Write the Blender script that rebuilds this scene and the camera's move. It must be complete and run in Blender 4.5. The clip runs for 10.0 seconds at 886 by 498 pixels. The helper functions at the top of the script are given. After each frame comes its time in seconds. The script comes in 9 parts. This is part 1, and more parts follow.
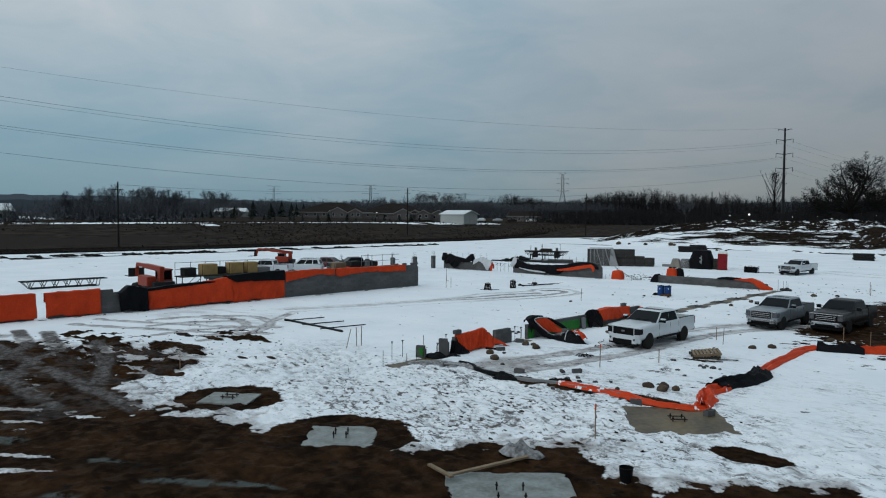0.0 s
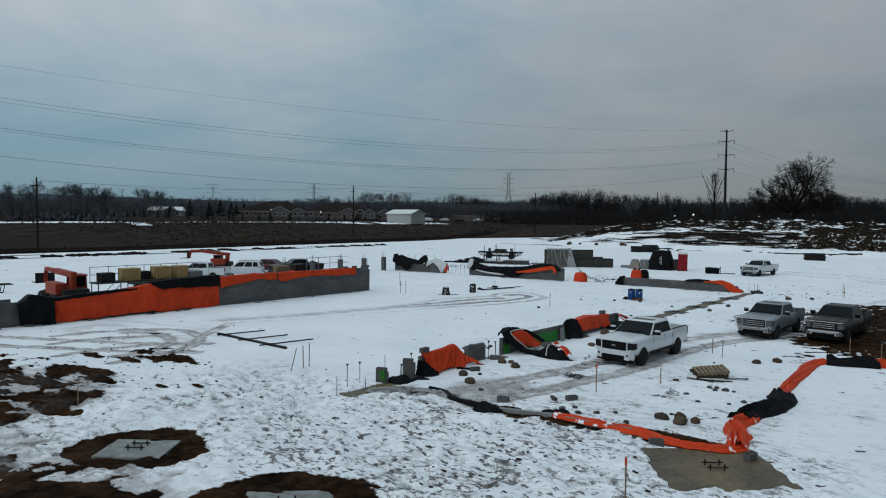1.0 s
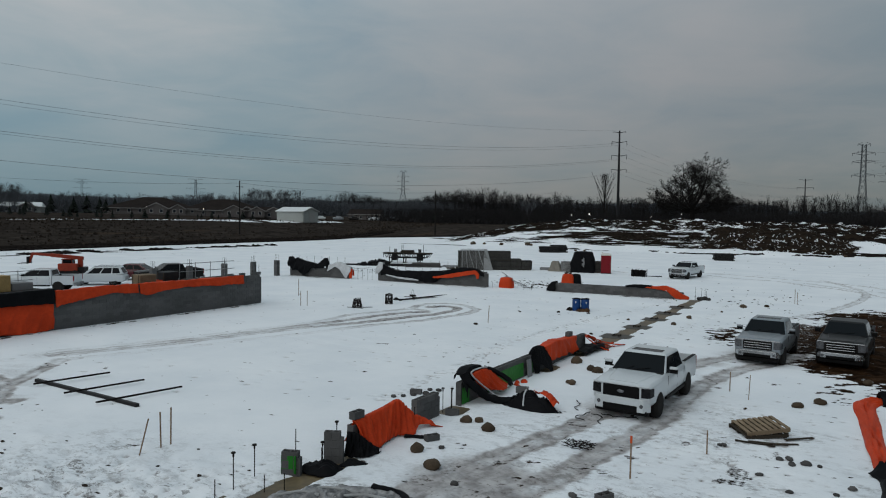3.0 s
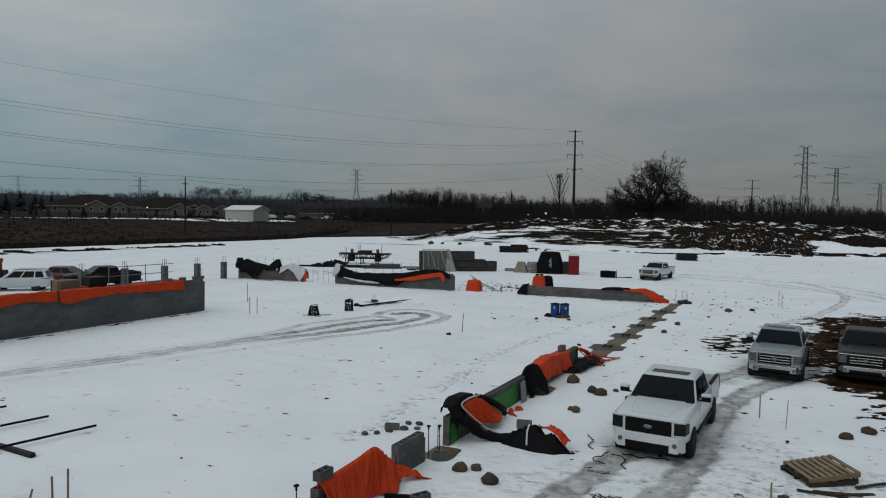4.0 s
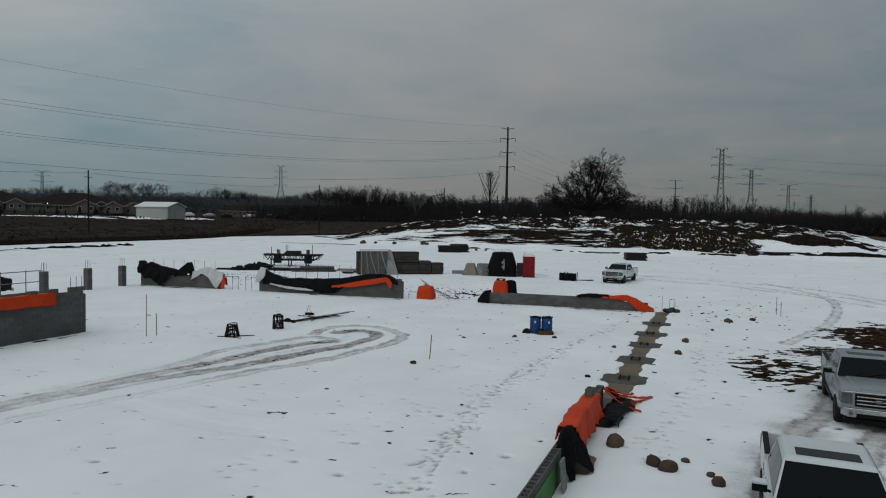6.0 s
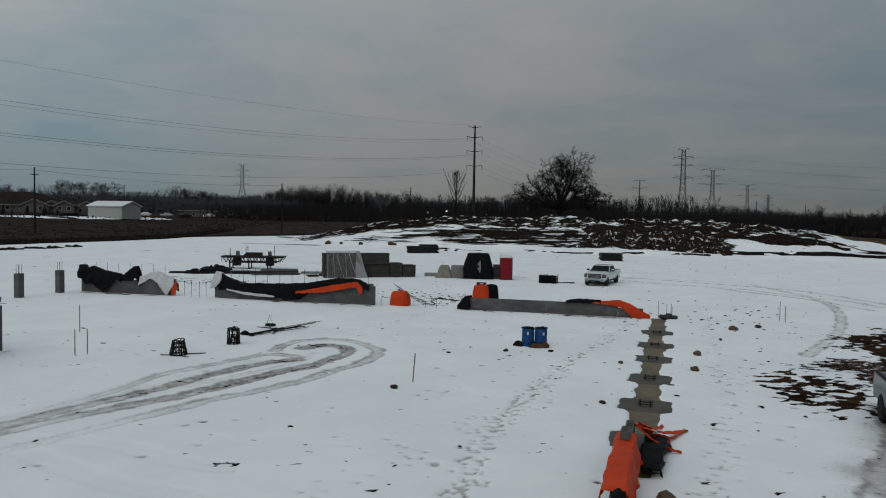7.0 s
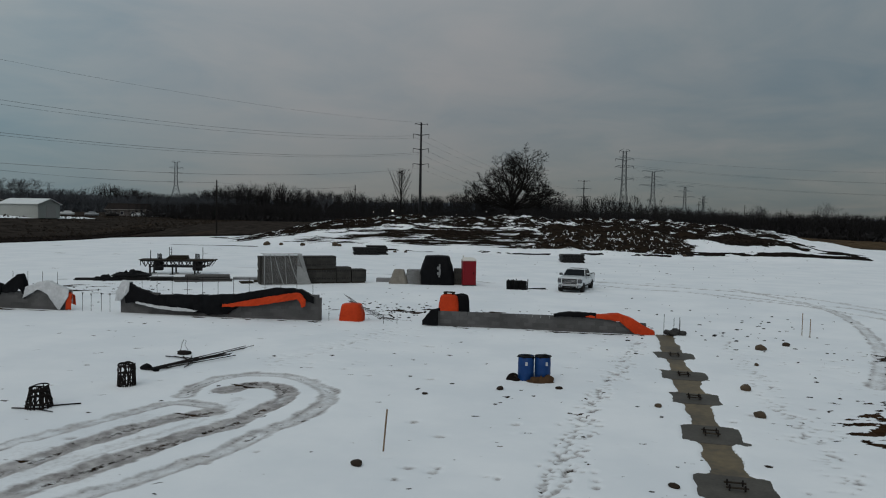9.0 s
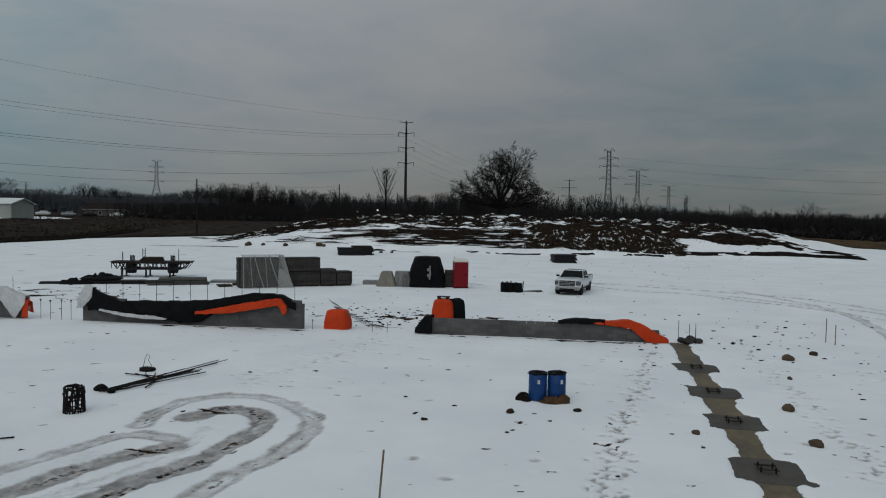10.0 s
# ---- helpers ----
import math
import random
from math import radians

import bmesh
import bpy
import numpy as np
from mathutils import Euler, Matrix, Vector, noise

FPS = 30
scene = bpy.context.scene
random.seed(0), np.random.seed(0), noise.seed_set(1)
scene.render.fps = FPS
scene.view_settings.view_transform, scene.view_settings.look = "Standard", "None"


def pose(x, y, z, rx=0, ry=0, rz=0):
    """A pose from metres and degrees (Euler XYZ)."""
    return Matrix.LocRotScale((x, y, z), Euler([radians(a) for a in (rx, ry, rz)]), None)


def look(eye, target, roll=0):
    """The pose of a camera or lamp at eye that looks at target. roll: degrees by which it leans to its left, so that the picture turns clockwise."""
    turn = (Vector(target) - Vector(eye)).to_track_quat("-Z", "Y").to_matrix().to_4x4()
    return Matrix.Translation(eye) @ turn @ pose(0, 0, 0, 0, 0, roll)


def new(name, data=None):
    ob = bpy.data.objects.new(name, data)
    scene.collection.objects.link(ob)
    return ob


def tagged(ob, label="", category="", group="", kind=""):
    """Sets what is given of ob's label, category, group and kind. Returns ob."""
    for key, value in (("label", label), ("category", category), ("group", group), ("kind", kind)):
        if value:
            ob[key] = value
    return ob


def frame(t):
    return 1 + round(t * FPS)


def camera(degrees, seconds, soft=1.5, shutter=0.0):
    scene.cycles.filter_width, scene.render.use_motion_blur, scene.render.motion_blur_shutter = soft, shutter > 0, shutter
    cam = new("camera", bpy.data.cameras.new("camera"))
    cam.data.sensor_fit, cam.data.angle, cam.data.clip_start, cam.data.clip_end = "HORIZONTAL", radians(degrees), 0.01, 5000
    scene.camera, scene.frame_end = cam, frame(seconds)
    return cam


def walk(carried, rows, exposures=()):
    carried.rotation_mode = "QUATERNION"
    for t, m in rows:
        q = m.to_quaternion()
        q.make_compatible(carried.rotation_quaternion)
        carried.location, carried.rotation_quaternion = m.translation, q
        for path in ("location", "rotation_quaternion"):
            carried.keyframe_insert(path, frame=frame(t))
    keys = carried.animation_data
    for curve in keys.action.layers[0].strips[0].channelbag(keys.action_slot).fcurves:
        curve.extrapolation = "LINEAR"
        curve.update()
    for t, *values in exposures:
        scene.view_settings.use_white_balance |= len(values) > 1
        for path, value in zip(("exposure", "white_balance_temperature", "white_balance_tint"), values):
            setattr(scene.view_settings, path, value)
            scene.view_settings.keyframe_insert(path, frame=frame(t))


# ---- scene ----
cam = camera(65.4, 10.0, soft=1.1)
PATH = [
    (0, (22.15, -21.795, 6.355), (20.742, -20.377, 6.261), 0.4),
    (0.5, (20.058, -20.293, 6.292), (18.708, -18.82, 6.199), 0.4),
    (1, (18.013, -18.751, 6.224), (16.724, -17.224, 6.131), 0.5),
    (1.5, (16.089, -17.214, 6.178), (14.86, -15.639, 6.086), 0.6),
    (2, (14.23, -15.541, 6.076), (13.057, -13.924, 5.985), 0.7),
    (2.5, (12.523, -13.97, 6.021), (11.416, -12.307, 5.931), 0.7),
    (3, (10.837, -12.304, 6.018), (9.804, -10.593, 5.926), 0.8),
    (4.5, (6.568, -7.392, 5.813), (5.703, -5.591, 5.722), 0.9),
    (5, (5.193, -5.661, 5.73), (4.376, -3.838, 5.639), 0.9),
    (5.5, (4.023, -4.02, 5.666), (3.254, -2.176, 5.575), 1.0),
    (7, (0.769, 1.281, 5.513), (0.147, 3.179, 5.424), 1.0),
    (7.5, (-0.141, 3.031, 5.469), (-0.722, 4.943, 5.381), 1.0),
    (8, (-1.003, 4.768, 5.408), (-1.542, 6.692, 5.32), 1.0),
    (8.5, (-1.798, 6.55, 5.36), (-2.294, 8.485, 5.273), 1.0),
    (9, (-2.441, 8.008, 5.304), (-2.904, 9.952, 5.219), 1.1),
    (9.5, (-3.071, 9.531, 5.269), (-3.51, 11.48, 5.183), 1.0),
    (10, (-3.558, 10.739, 5.236), (-3.977, 12.693, 5.151), 1.0),
]
walk(cam, [(t, look(e, g, r)) for t, e, g, r in PATH],
     exposures=[(0.0, 0.20, 6130, 7), (1.5, 0.06, 6100, 7), (3.0, -0.04, 6480, 9), (5.0, -0.08, 6720, 10), (7.0, -0.18, 6720, 10), (10.0, -0.24, 6640, 10)])

# ---------------------------------------------------------------- world and light
SUN_AZ, SUN_EL = radians(190), radians(34)
world = bpy.data.worlds.new("overcast_sky")
scene.world = world
world.use_nodes = True
wn, wl = world.node_tree.nodes, world.node_tree.links
wn.clear()


def wnode(kind, **sets):
    n = wn.new(kind)
    for k, v in sets.items():
        n.inputs[k].default_value = v
    return n


def wmath(op, a, b=None, clamp=False):
    n = wn.new("ShaderNodeMath")
    n.operation, n.use_clamp = op, clamp
    for i, v in enumerate((a, b)):
        if v is None:
            continue
        if isinstance(v, (int, float)):
            n.inputs[i].default_value = v
        else:
            wl.new(v, n.inputs[i])
    return n.outputs[0]


w_out = wn.new("ShaderNodeOutputWorld")
w_tc = wn.new("ShaderNodeTexCoord")
w_sep = wn.new("ShaderNodeSeparateXYZ")
wl.new(w_tc.outputs["Generated"], w_sep.inputs[0])
elev = wmath("MAXIMUM", w_sep.outputs["Z"], 0.0)
# cloud layer: directions projected on a high flat sheet
height = wmath("ADD", elev, 0.16)
cx = wmath("DIVIDE", w_sep.outputs["X"], height)
cy = wmath("DIVIDE", w_sep.outputs["Y"], height)
w_comb = wn.new("ShaderNodeCombineXYZ")
wl.new(cx, w_comb.inputs[0]), wl.new(cy, w_comb.inputs[1])
clouds = wnode("ShaderNodeTexNoise", Scale=0.75, Detail=6.0, Roughness=0.52, Distortion=0.5)
wl.new(w_comb.outputs[0], clouds.inputs["Vector"])
streak = wnode("ShaderNodeTexNoise", Scale=2.2, Detail=5.0, Roughness=0.55, Distortion=0.8)
wl.new(w_comb.outputs[0], streak.inputs["Vector"])
puff = wmath("ADD", wmath("MULTIPLY", clouds.outputs["Fac"], 0.7), wmath("MULTIPLY", streak.outputs["Fac"], 0.3))
ramp = wn.new("ShaderNodeValToRGB")
ramp.color_ramp.elements[0].position, ramp.color_ramp.elements[0].color = 0.36, (0.345, 0.46, 0.53, 1)
ramp.color_ramp.elements[1].position, ramp.color_ramp.elements[1].color = 0.62, (0.595, 0.625, 0.64, 1)
mid = ramp.color_ramp.elements.new(0.50)
mid.color = (0.475, 0.55, 0.585, 1)
wl.new(puff, ramp.inputs[0])
# thinner, bluer cloud low in the west
west = wmath("MULTIPLY", w_sep.outputs["X"], -1.0)
west = wmath("MULTIPLY", wmath("MAXIMUM", wmath("SUBTRACT", west, 0.25), 0.0), 1.3)
low = wmath("SUBTRACT", 1.0, wmath("MULTIPLY", elev, 4.0), True)
thin = wmath("MULTIPLY", west, low, True)
blue = wn.new("ShaderNodeMix")
blue.data_type = "RGBA"
wl.new(thin, blue.inputs[0]), wl.new(ramp.outputs[0], blue.inputs[6])
blue.inputs[7].default_value = (0.33, 0.56, 0.69, 1)
# a warmer, lighter break in the cloud low to the north
warm_way = wn.new("ShaderNodeVectorMath")
warm_way.operation = "DOT_PRODUCT"
warm_way.inputs[1].default_value = (-0.34, 0.925, 0.165)
wl.new(w_tc.outputs["Generated"], warm_way.inputs[0])
warm_amount = wn.new("ShaderNodeMapRange")
warm_amount.interpolation_type = "SMOOTHSTEP"
warm_amount.inputs["From Min"].default_value, warm_amount.inputs["From Max"].default_value = 0.905, 1.0
warm_amount.inputs["To Max"].default_value = 0.55
wl.new(warm_way.outputs["Value"], warm_amount.inputs["Value"])
warm = wn.new("ShaderNodeMix")
warm.data_type = "RGBA"
wl.new(wmath("MULTIPLY", warm_amount.outputs[0], wmath("ADD", puff, 0.35), True), warm.inputs[0]), wl.new(blue.outputs[2], warm.inputs[6])
warm.inputs[7].default_value = (0.58, 0.56, 0.562, 1)
# overcast luminance: the zenith three times the horizon
lum = wmath("ADD", wmath("MULTIPLY", elev, 1.1), 0.322)
side = wmath("MINIMUM", wmath("MAXIMUM", wmath("ADD", wmath("MULTIPLY", w_sep.outputs["X"], -0.56), 0.90), 0.85), 1.4)
lum = wmath("MULTIPLY", lum, side)
w_bg = wn.new("ShaderNodeBackground")
wl.new(warm.outputs[2], w_bg.inputs["Color"]), wl.new(lum, w_bg.inputs["Strength"])
sky = wn.new("ShaderNodeTexSky")
sky.sky_type, sky.sun_disc, sky.sun_elevation, sky.sun_rotation = "NISHITA", False, SUN_EL, SUN_AZ
w_sky = wn.new("ShaderNodeBackground")
wl.new(sky.outputs[0], w_sky.inputs["Color"])
w_sky.inputs["Strength"].default_value = 0.05
w_add = wn.new("ShaderNodeMixShader")
w_add.inputs[0].default_value = 0.85
wl.new(w_sky.outputs[0], w_add.inputs[1]), wl.new(w_bg.outputs[0], w_add.inputs[2])
wl.new(w_add.outputs[0], w_out.inputs["Surface"])

sun_data = bpy.data.lights.new("sun", "SUN")
sun_data.energy, sun_data.angle, sun_data.color = 0.85, radians(70), (1.0, 0.96, 0.92)
sun = new("sun", sun_data)
sun.matrix_world = look((math.sin(SUN_AZ) * 50, math.cos(SUN_AZ) * 50, 60 * math.tan(SUN_EL)), (0, 0, 0))


# ---------------------------------------------------------------- materials
def links_of(m):
    return m.node_tree.nodes, m.node_tree.links


def mat(name, color, rough=0.75, metal=0.0, var=0.35, scale=1.5, fine=18.0, bump=0.15, rnd=0.0, color2=None, coat=0.0, alpha=1.0,
        stretch=(1, 1, 1), spec=0.18):
    """A surface with two scales of variation in world space: stains at `scale`, grain at `fine`."""
    m = bpy.data.materials.new(name)
    m.use_nodes = True
    n, l = links_of(m)
    p = n["Principled BSDF"]
    geo = n.new("ShaderNodeNewGeometry")
    mp = n.new("ShaderNodeMapping")
    mp.inputs["Scale"].default_value = stretch
    l.new(geo.outputs["Position"], mp.inputs[0])
    big, small = n.new("ShaderNodeTexNoise"), n.new("ShaderNodeTexNoise")
    for t, s, d in ((big, scale, 4.0), (small, fine, 3.0)):
        l.new(mp.outputs[0], t.inputs["Vector"])
        t.inputs["Scale"].default_value, t.inputs["Detail"].default_value = s, d
    mixf = n.new("ShaderNodeMath")
    mixf.operation = "MULTIPLY_ADD"
    mixf.inputs[1].default_value = 0.6
    l.new(big.outputs["Fac"], mixf.inputs[0])
    sm = n.new("ShaderNodeMath")
    sm.operation, sm.inputs[1].default_value = "MULTIPLY", 0.4
    l.new(small.outputs["Fac"], sm.inputs[0])
    l.new(sm.outputs[0], mixf.inputs[2])
    rng = n.new("ShaderNodeMapRange")
    rng.inputs["From Min"].default_value, rng.inputs["From Max"].default_value = 0.32, 0.68
    l.new(mixf.outputs[0], rng.inputs["Value"])
    mx = n.new("ShaderNodeMix")
    mx.data_type = "RGBA"
    c2 = color2 if color2 else tuple(c * (1 - var) for c in color)
    mx.inputs[6].default_value, mx.inputs[7].default_value = (*c2, 1), (*color, 1)
    l.new(rng.outputs[0], mx.inputs[0])
    col = mx.outputs[2]
    if rnd:
        info = n.new("ShaderNodeObjectInfo")
        r = n.new("ShaderNodeMapRange")
        r.inputs["To Min"].default_value, r.inputs["To Max"].default_value = 1 - rnd, 1 + rnd
        l.new(info.outputs["Random"], r.inputs["Value"])
        sc = n.new("ShaderNodeVectorMath")
        sc.operation = "SCALE"
        l.new(col, sc.inputs[0]), l.new(r.outputs[0], sc.inputs["Scale"])
        col = sc.outputs[0]
    l.new(col, p.inputs["Base Color"])
    p.inputs["Roughness"].default_value, p.inputs["Metallic"].default_value = rough, metal
    p.inputs["Specular IOR Level"].default_value = spec
    p.inputs["Coat Weight"].default_value = coat
    p.inputs["Alpha"].default_value = alpha
    if bump:
        b = n.new("ShaderNodeBump")
        b.inputs["Strength"].default_value, b.inputs["Distance"].default_value = bump, 0.02
        l.new(mixf.outputs[0], b.inputs["Height"])
        l.new(b.outputs[0], p.inputs["Normal"])
    return m


def glow(name, color, strength):
    m = bpy.data.materials.new(name)
    m.use_nodes = True
    p = m.node_tree.nodes["Principled BSDF"]
    p.inputs["Emission Color"].default_value, p.inputs["Emission Strength"].default_value = (*color, 1), strength
    return m


M = {}
M["cmu"] = mat("concrete_block", (0.112, 0.112, 0.113), 0.92, var=0.42, scale=0.9, fine=30, bump=0.3, rnd=0.15, stretch=(1, 0.5, 1.6))
M["mortar"] = mat("mortar", (0.098, 0.098, 0.099), 0.95, var=0.3, scale=2)
M["concrete"] = mat("wet_concrete", (0.165, 0.125, 0.07), 0.5, var=0.5, scale=0.7, fine=6, bump=0.15, color2=(0.042, 0.037, 0.031))
M["wet_concrete"] = mat("darker_wet_concrete", (0.085, 0.078, 0.068), 0.6, var=0.55, scale=1.1, fine=14)
M["pad"] = mat("fresh_concrete", (0.235, 0.262, 0.255), 0.35, scale=1.9, fine=10, bump=0.12, color2=(0.085, 0.085, 0.075))
M["grey_concrete"] = mat("dry_concrete", (0.22, 0.225, 0.23), 0.85, var=0.35, scale=1.5, fine=20)
M["orange"] = mat("orange_insulated_tarp", (0.56, 0.052, 0.012), 0.6, var=0.32, scale=1.2, fine=9, bump=0.35, spec=0.12)
M["black_tarp"] = mat("black_tarp", (0.0075, 0.008, 0.0095), 0.6, var=0.4, scale=2, fine=8, bump=0.5, spec=0.05)
M["white_tarp"] = mat("white_poly_sheet", (0.56, 0.58, 0.60), 0.4, var=0.3, scale=2, fine=8, bump=0.5)
# dark second tone paints the shading of crumples into the translucent sheet
M["grey_poly"] = mat("grey_poly_sheet", (0.36, 0.365, 0.37), 0.25, scale=2.4, fine=9, bump=0.6, color2=(0.015, 0.015, 0.016))


def snow_dusted(name, source, amount):
    """A copy of a material with patches of old snow lying in its folds."""
    m = source.copy()
    m.name = name
    n, l = links_of(m)
    p = n["Principled BSDF"]
    geo = n.new("ShaderNodeNewGeometry")
    t = n.new("ShaderNodeTexNoise")
    t.inputs["Scale"].default_value, t.inputs["Detail"].default_value = 2.6, 4.0
    l.new(geo.outputs["Position"], t.inputs["Vector"])
    r = n.new("ShaderNodeMapRange")
    r.inputs["From Min"].default_value, r.inputs["From Max"].default_value = amount, amount + 0.04
    l.new(t.outputs["Fac"], r.inputs["Value"])
    mx = n.new("ShaderNodeMix")
    mx.data_type = "RGBA"
    old = p.inputs["Base Color"].links[0].from_socket
    l.new(r.outputs[0], mx.inputs[0]), l.new(old, mx.inputs[6])
    mx.inputs[7].default_value = (0.74, 0.76, 0.79, 1)
    l.new(mx.outputs[2], p.inputs["Base Color"])
    return m


M["orange_snowy"] = snow_dusted("orange_tarp_with_snow", M["orange"], 0.635)
M["clear_poly"] = mat("clouded_poly_sheet", (0.21, 0.21, 0.207), 0.3, var=0.4, scale=1.5, fine=7, bump=0.5, alpha=0.46)
M["pale_poly"] = mat("pale_poly_edge", (0.36, 0.37, 0.37), 0.35, var=0.3, scale=2, fine=7, bump=0.5, alpha=0.8)
M["tan_poly"] = mat("tan_poly_sheet", (0.21, 0.195, 0.165), 0.4, var=0.35, scale=2.5, fine=9, bump=0.5)
M["new_block"] = mat("stacked_block", (0.052, 0.050, 0.046), 0.92, var=0.35, scale=1.5, fine=30, bump=0.3, rnd=0.12)
M["green"] = mat("green_waterproof_membrane", (0.022, 0.20, 0.022), 0.5, var=0.4, scale=2, fine=12, bump=0.25)
M["wood"] = mat("weathered_wood", (0.24, 0.18, 0.12), 0.85, var=0.45, scale=3, fine=30, bump=0.2, rnd=0.2)
M["dark_wood"] = mat("wet_dark_wood", (0.045, 0.036, 0.026), 0.8, var=0.5, scale=3, fine=25, bump=0.2, rnd=0.3)
M["rust"] = mat("rusted_rebar", (0.012, 0.0085, 0.0075), 0.8, var=0.5, scale=5, fine=40)
M["steel"] = mat("dark_steel", (0.016, 0.016, 0.017), 0.6, metal=0.0, var=0.4, scale=3, fine=20)
M["galv"] = mat("galvanised_steel", (0.26, 0.27, 0.28), 0.45, metal=0.6, var=0.3, scale=2, fine=20)
M["stake_wood"] = mat("stake_wood", (0.25, 0.175, 0.115), 0.9, var=0.4, scale=3, fine=25)
M["rock"] = mat("field_stone", (0.085, 0.062, 0.042), 0.9, var=0.5, scale=4, fine=22, bump=0.5, rnd=0.35)
M["rubble"] = mat("broken_grey_block", (0.075, 0.073, 0.072), 0.9, var=0.4, scale=5, fine=30, bump=0.5, rnd=0.4)
M["clod"] = mat("frozen_earth_clod", (0.035, 0.024, 0.017), 0.9, var=0.5, scale=5, fine=25, bump=0.6, rnd=0.3)
M["peat_clod"] = mat("black_frozen_clod", (0.016, 0.0125, 0.011), 0.95, var=0.5, scale=3, fine=20, bump=0.5, spec=0.05)
M["weeds"] = mat("dead_weeds", (0.048, 0.039, 0.032), 1.0, var=0.5, scale=0.08, fine=1.5, bump=0.0, spec=0.0)
M["soil"] = mat("brown_soil", (0.09, 0.05, 0.026), 0.9, var=0.5, scale=4, fine=22, bump=0.7)
M["red"] = mat("red_plastic", (0.19, 0.009, 0.015), 0.45, var=0.15, scale=1, bump=0.03)
M["white_plastic"] = mat("white_plastic", (0.62, 0.61, 0.57), 0.45, var=0.12, scale=1, bump=0.02)
M["blue"] = mat("blue_plastic", (0.009, 0.05, 0.18), 0.38, var=0.25, scale=3, bump=0.05)
M["paint_white"] = mat("white_car_paint", (0.53, 0.57, 0.595), 0.28, var=0.1, scale=1.2, bump=0.0, coat=0.5)
M["paint_silver"] = mat("silver_car_paint", (0.25, 0.28, 0.305), 0.32, metal=0.45, var=0.2, scale=1.2, bump=0.0, coat=0.2)
M["paint_dark"] = mat("charcoal_car_paint", (0.0075, 0.007, 0.007), 0.35, metal=0.0, var=0.3, scale=1.2, bump=0.0, coat=0.06)
M["paint_red"] = mat("maroon_car_paint", (0.075, 0.010, 0.016), 0.28, var=0.2, scale=1.2, bump=0.0, coat=0.5)
M["paint_green"] = mat("dark_green_car_paint", (0.012, 0.03, 0.025), 0.28, var=0.2, scale=1.2, bump=0.0, coat=0.5)
M["glass"] = mat("tinted_glass", (0.006, 0.008, 0.010), 0.08, var=0.2, scale=1, bump=0.0, spec=0.08)
M["lamp_glass"] = mat("headlamp_glass", (0.12, 0.125, 0.137), 0.12, var=0.6, scale=9, bump=0.0)
M["lamp_dark"] = mat("smoked_headlamp", (0.018, 0.019, 0.021), 0.15, var=0.6, scale=9, bump=0.0, spec=0.1)
M["trim_black"] = mat("black_trim", (0.008, 0.008, 0.0085), 0.5, var=0.3, scale=4, bump=0.05, spec=0.06)
M["chrome"] = mat("chrome_trim", (0.40, 0.41, 0.42), 0.22, metal=0.9, var=0.2, scale=4, bump=0.0)
M["rubber"] = mat("tyre_rubber", (0.018, 0.017, 0.016), 0.9, var=0.4, scale=6, bump=0.3)
M["rim"] = mat("alloy_wheel", (0.16, 0.16, 0.165), 0.35, metal=0.7, var=0.2, scale=6, bump=0.0)
M["badge"] = mat("badge_metal", (0.20, 0.205, 0.22), 0.25, metal=0.6, var=0.3, scale=8, bump=0.0)
M["machine_orange"] = mat("machine_orange_paint", (0.26, 0.036, 0.017), 0.5, var=0.35, scale=2, fine=15)
M["yellow"] = mat("faded_yellow_steel", (0.36, 0.25, 0.105), 0.6, var=0.35, scale=2, fine=14)
M["bark"] = mat("winter_bark", (0.010, 0.009, 0.0085), 0.95, var=0.4, scale=2, fine=10, bump=0.4)
M["twig"] = mat("bare_twigs", (0.010, 0.009, 0.0085), 0.95, var=0.4, scale=0.4, fine=3, bump=0.0)
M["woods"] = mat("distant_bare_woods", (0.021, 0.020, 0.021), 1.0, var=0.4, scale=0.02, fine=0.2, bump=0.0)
# bare woods with the pale blue-grey of distance haze mixed into the base colour
M["haze_tinted_woods"] = mat("haze_tinted_bare_woods", (0.085, 0.092, 0.103), 1.0, var=0.35, scale=0.02, fine=0.2, bump=0.0)
# ridge colour holds the blue of aerial haze, there being no volume
M["haze_tinted_ridge"] = mat("haze_tinted_wooded_ridge", (0.062, 0.078, 0.095), 1.0, var=0.25, scale=0.006, fine=0.06, bump=0.0)
M["conifer"] = mat("dark_conifer", (0.012, 0.018, 0.014), 0.95, var=0.5, scale=0.6, fine=4, bump=0.0)
M["pole_wood"] = mat("creosoted_pole", (0.018, 0.016, 0.015), 0.9, var=0.3, scale=1)
M["pole_steel"] = mat("weathering_steel_pole", (0.022, 0.023, 0.026), 0.7, var=0.3, scale=0.3)
M["tower"] = mat("lattice_steel", (0.075, 0.085, 0.095), 0.7, metal=0.0, var=0.2, scale=0.2, bump=0.0)
M["wire"] = mat("aluminium_conductor", (0.06, 0.066, 0.072), 0.6, var=0.1, scale=0.1, bump=0.0)
M["fascia"] = mat("pale_fascia", (0.27, 0.265, 0.26), 0.7, var=0.15, scale=0.6)
M["siding"] = mat("beige_siding", (0.125, 0.115, 0.113), 0.85, var=0.2, scale=0.5, fine=4)
M["shed_metal"] = mat("pale_metal_siding", (0.33, 0.35, 0.335), 0.55, var=0.12, scale=0.3, fine=3)
M["roof_snow"] = mat("snow_dusted_metal_roof", (0.60, 0.63, 0.64), 0.6, var=0.12, scale=0.4)
M["shingle"] = mat("brown_shingle_roof", (0.026, 0.0215, 0.020), 0.95, var=0.35, scale=0.4, fine=4, spec=0.02)
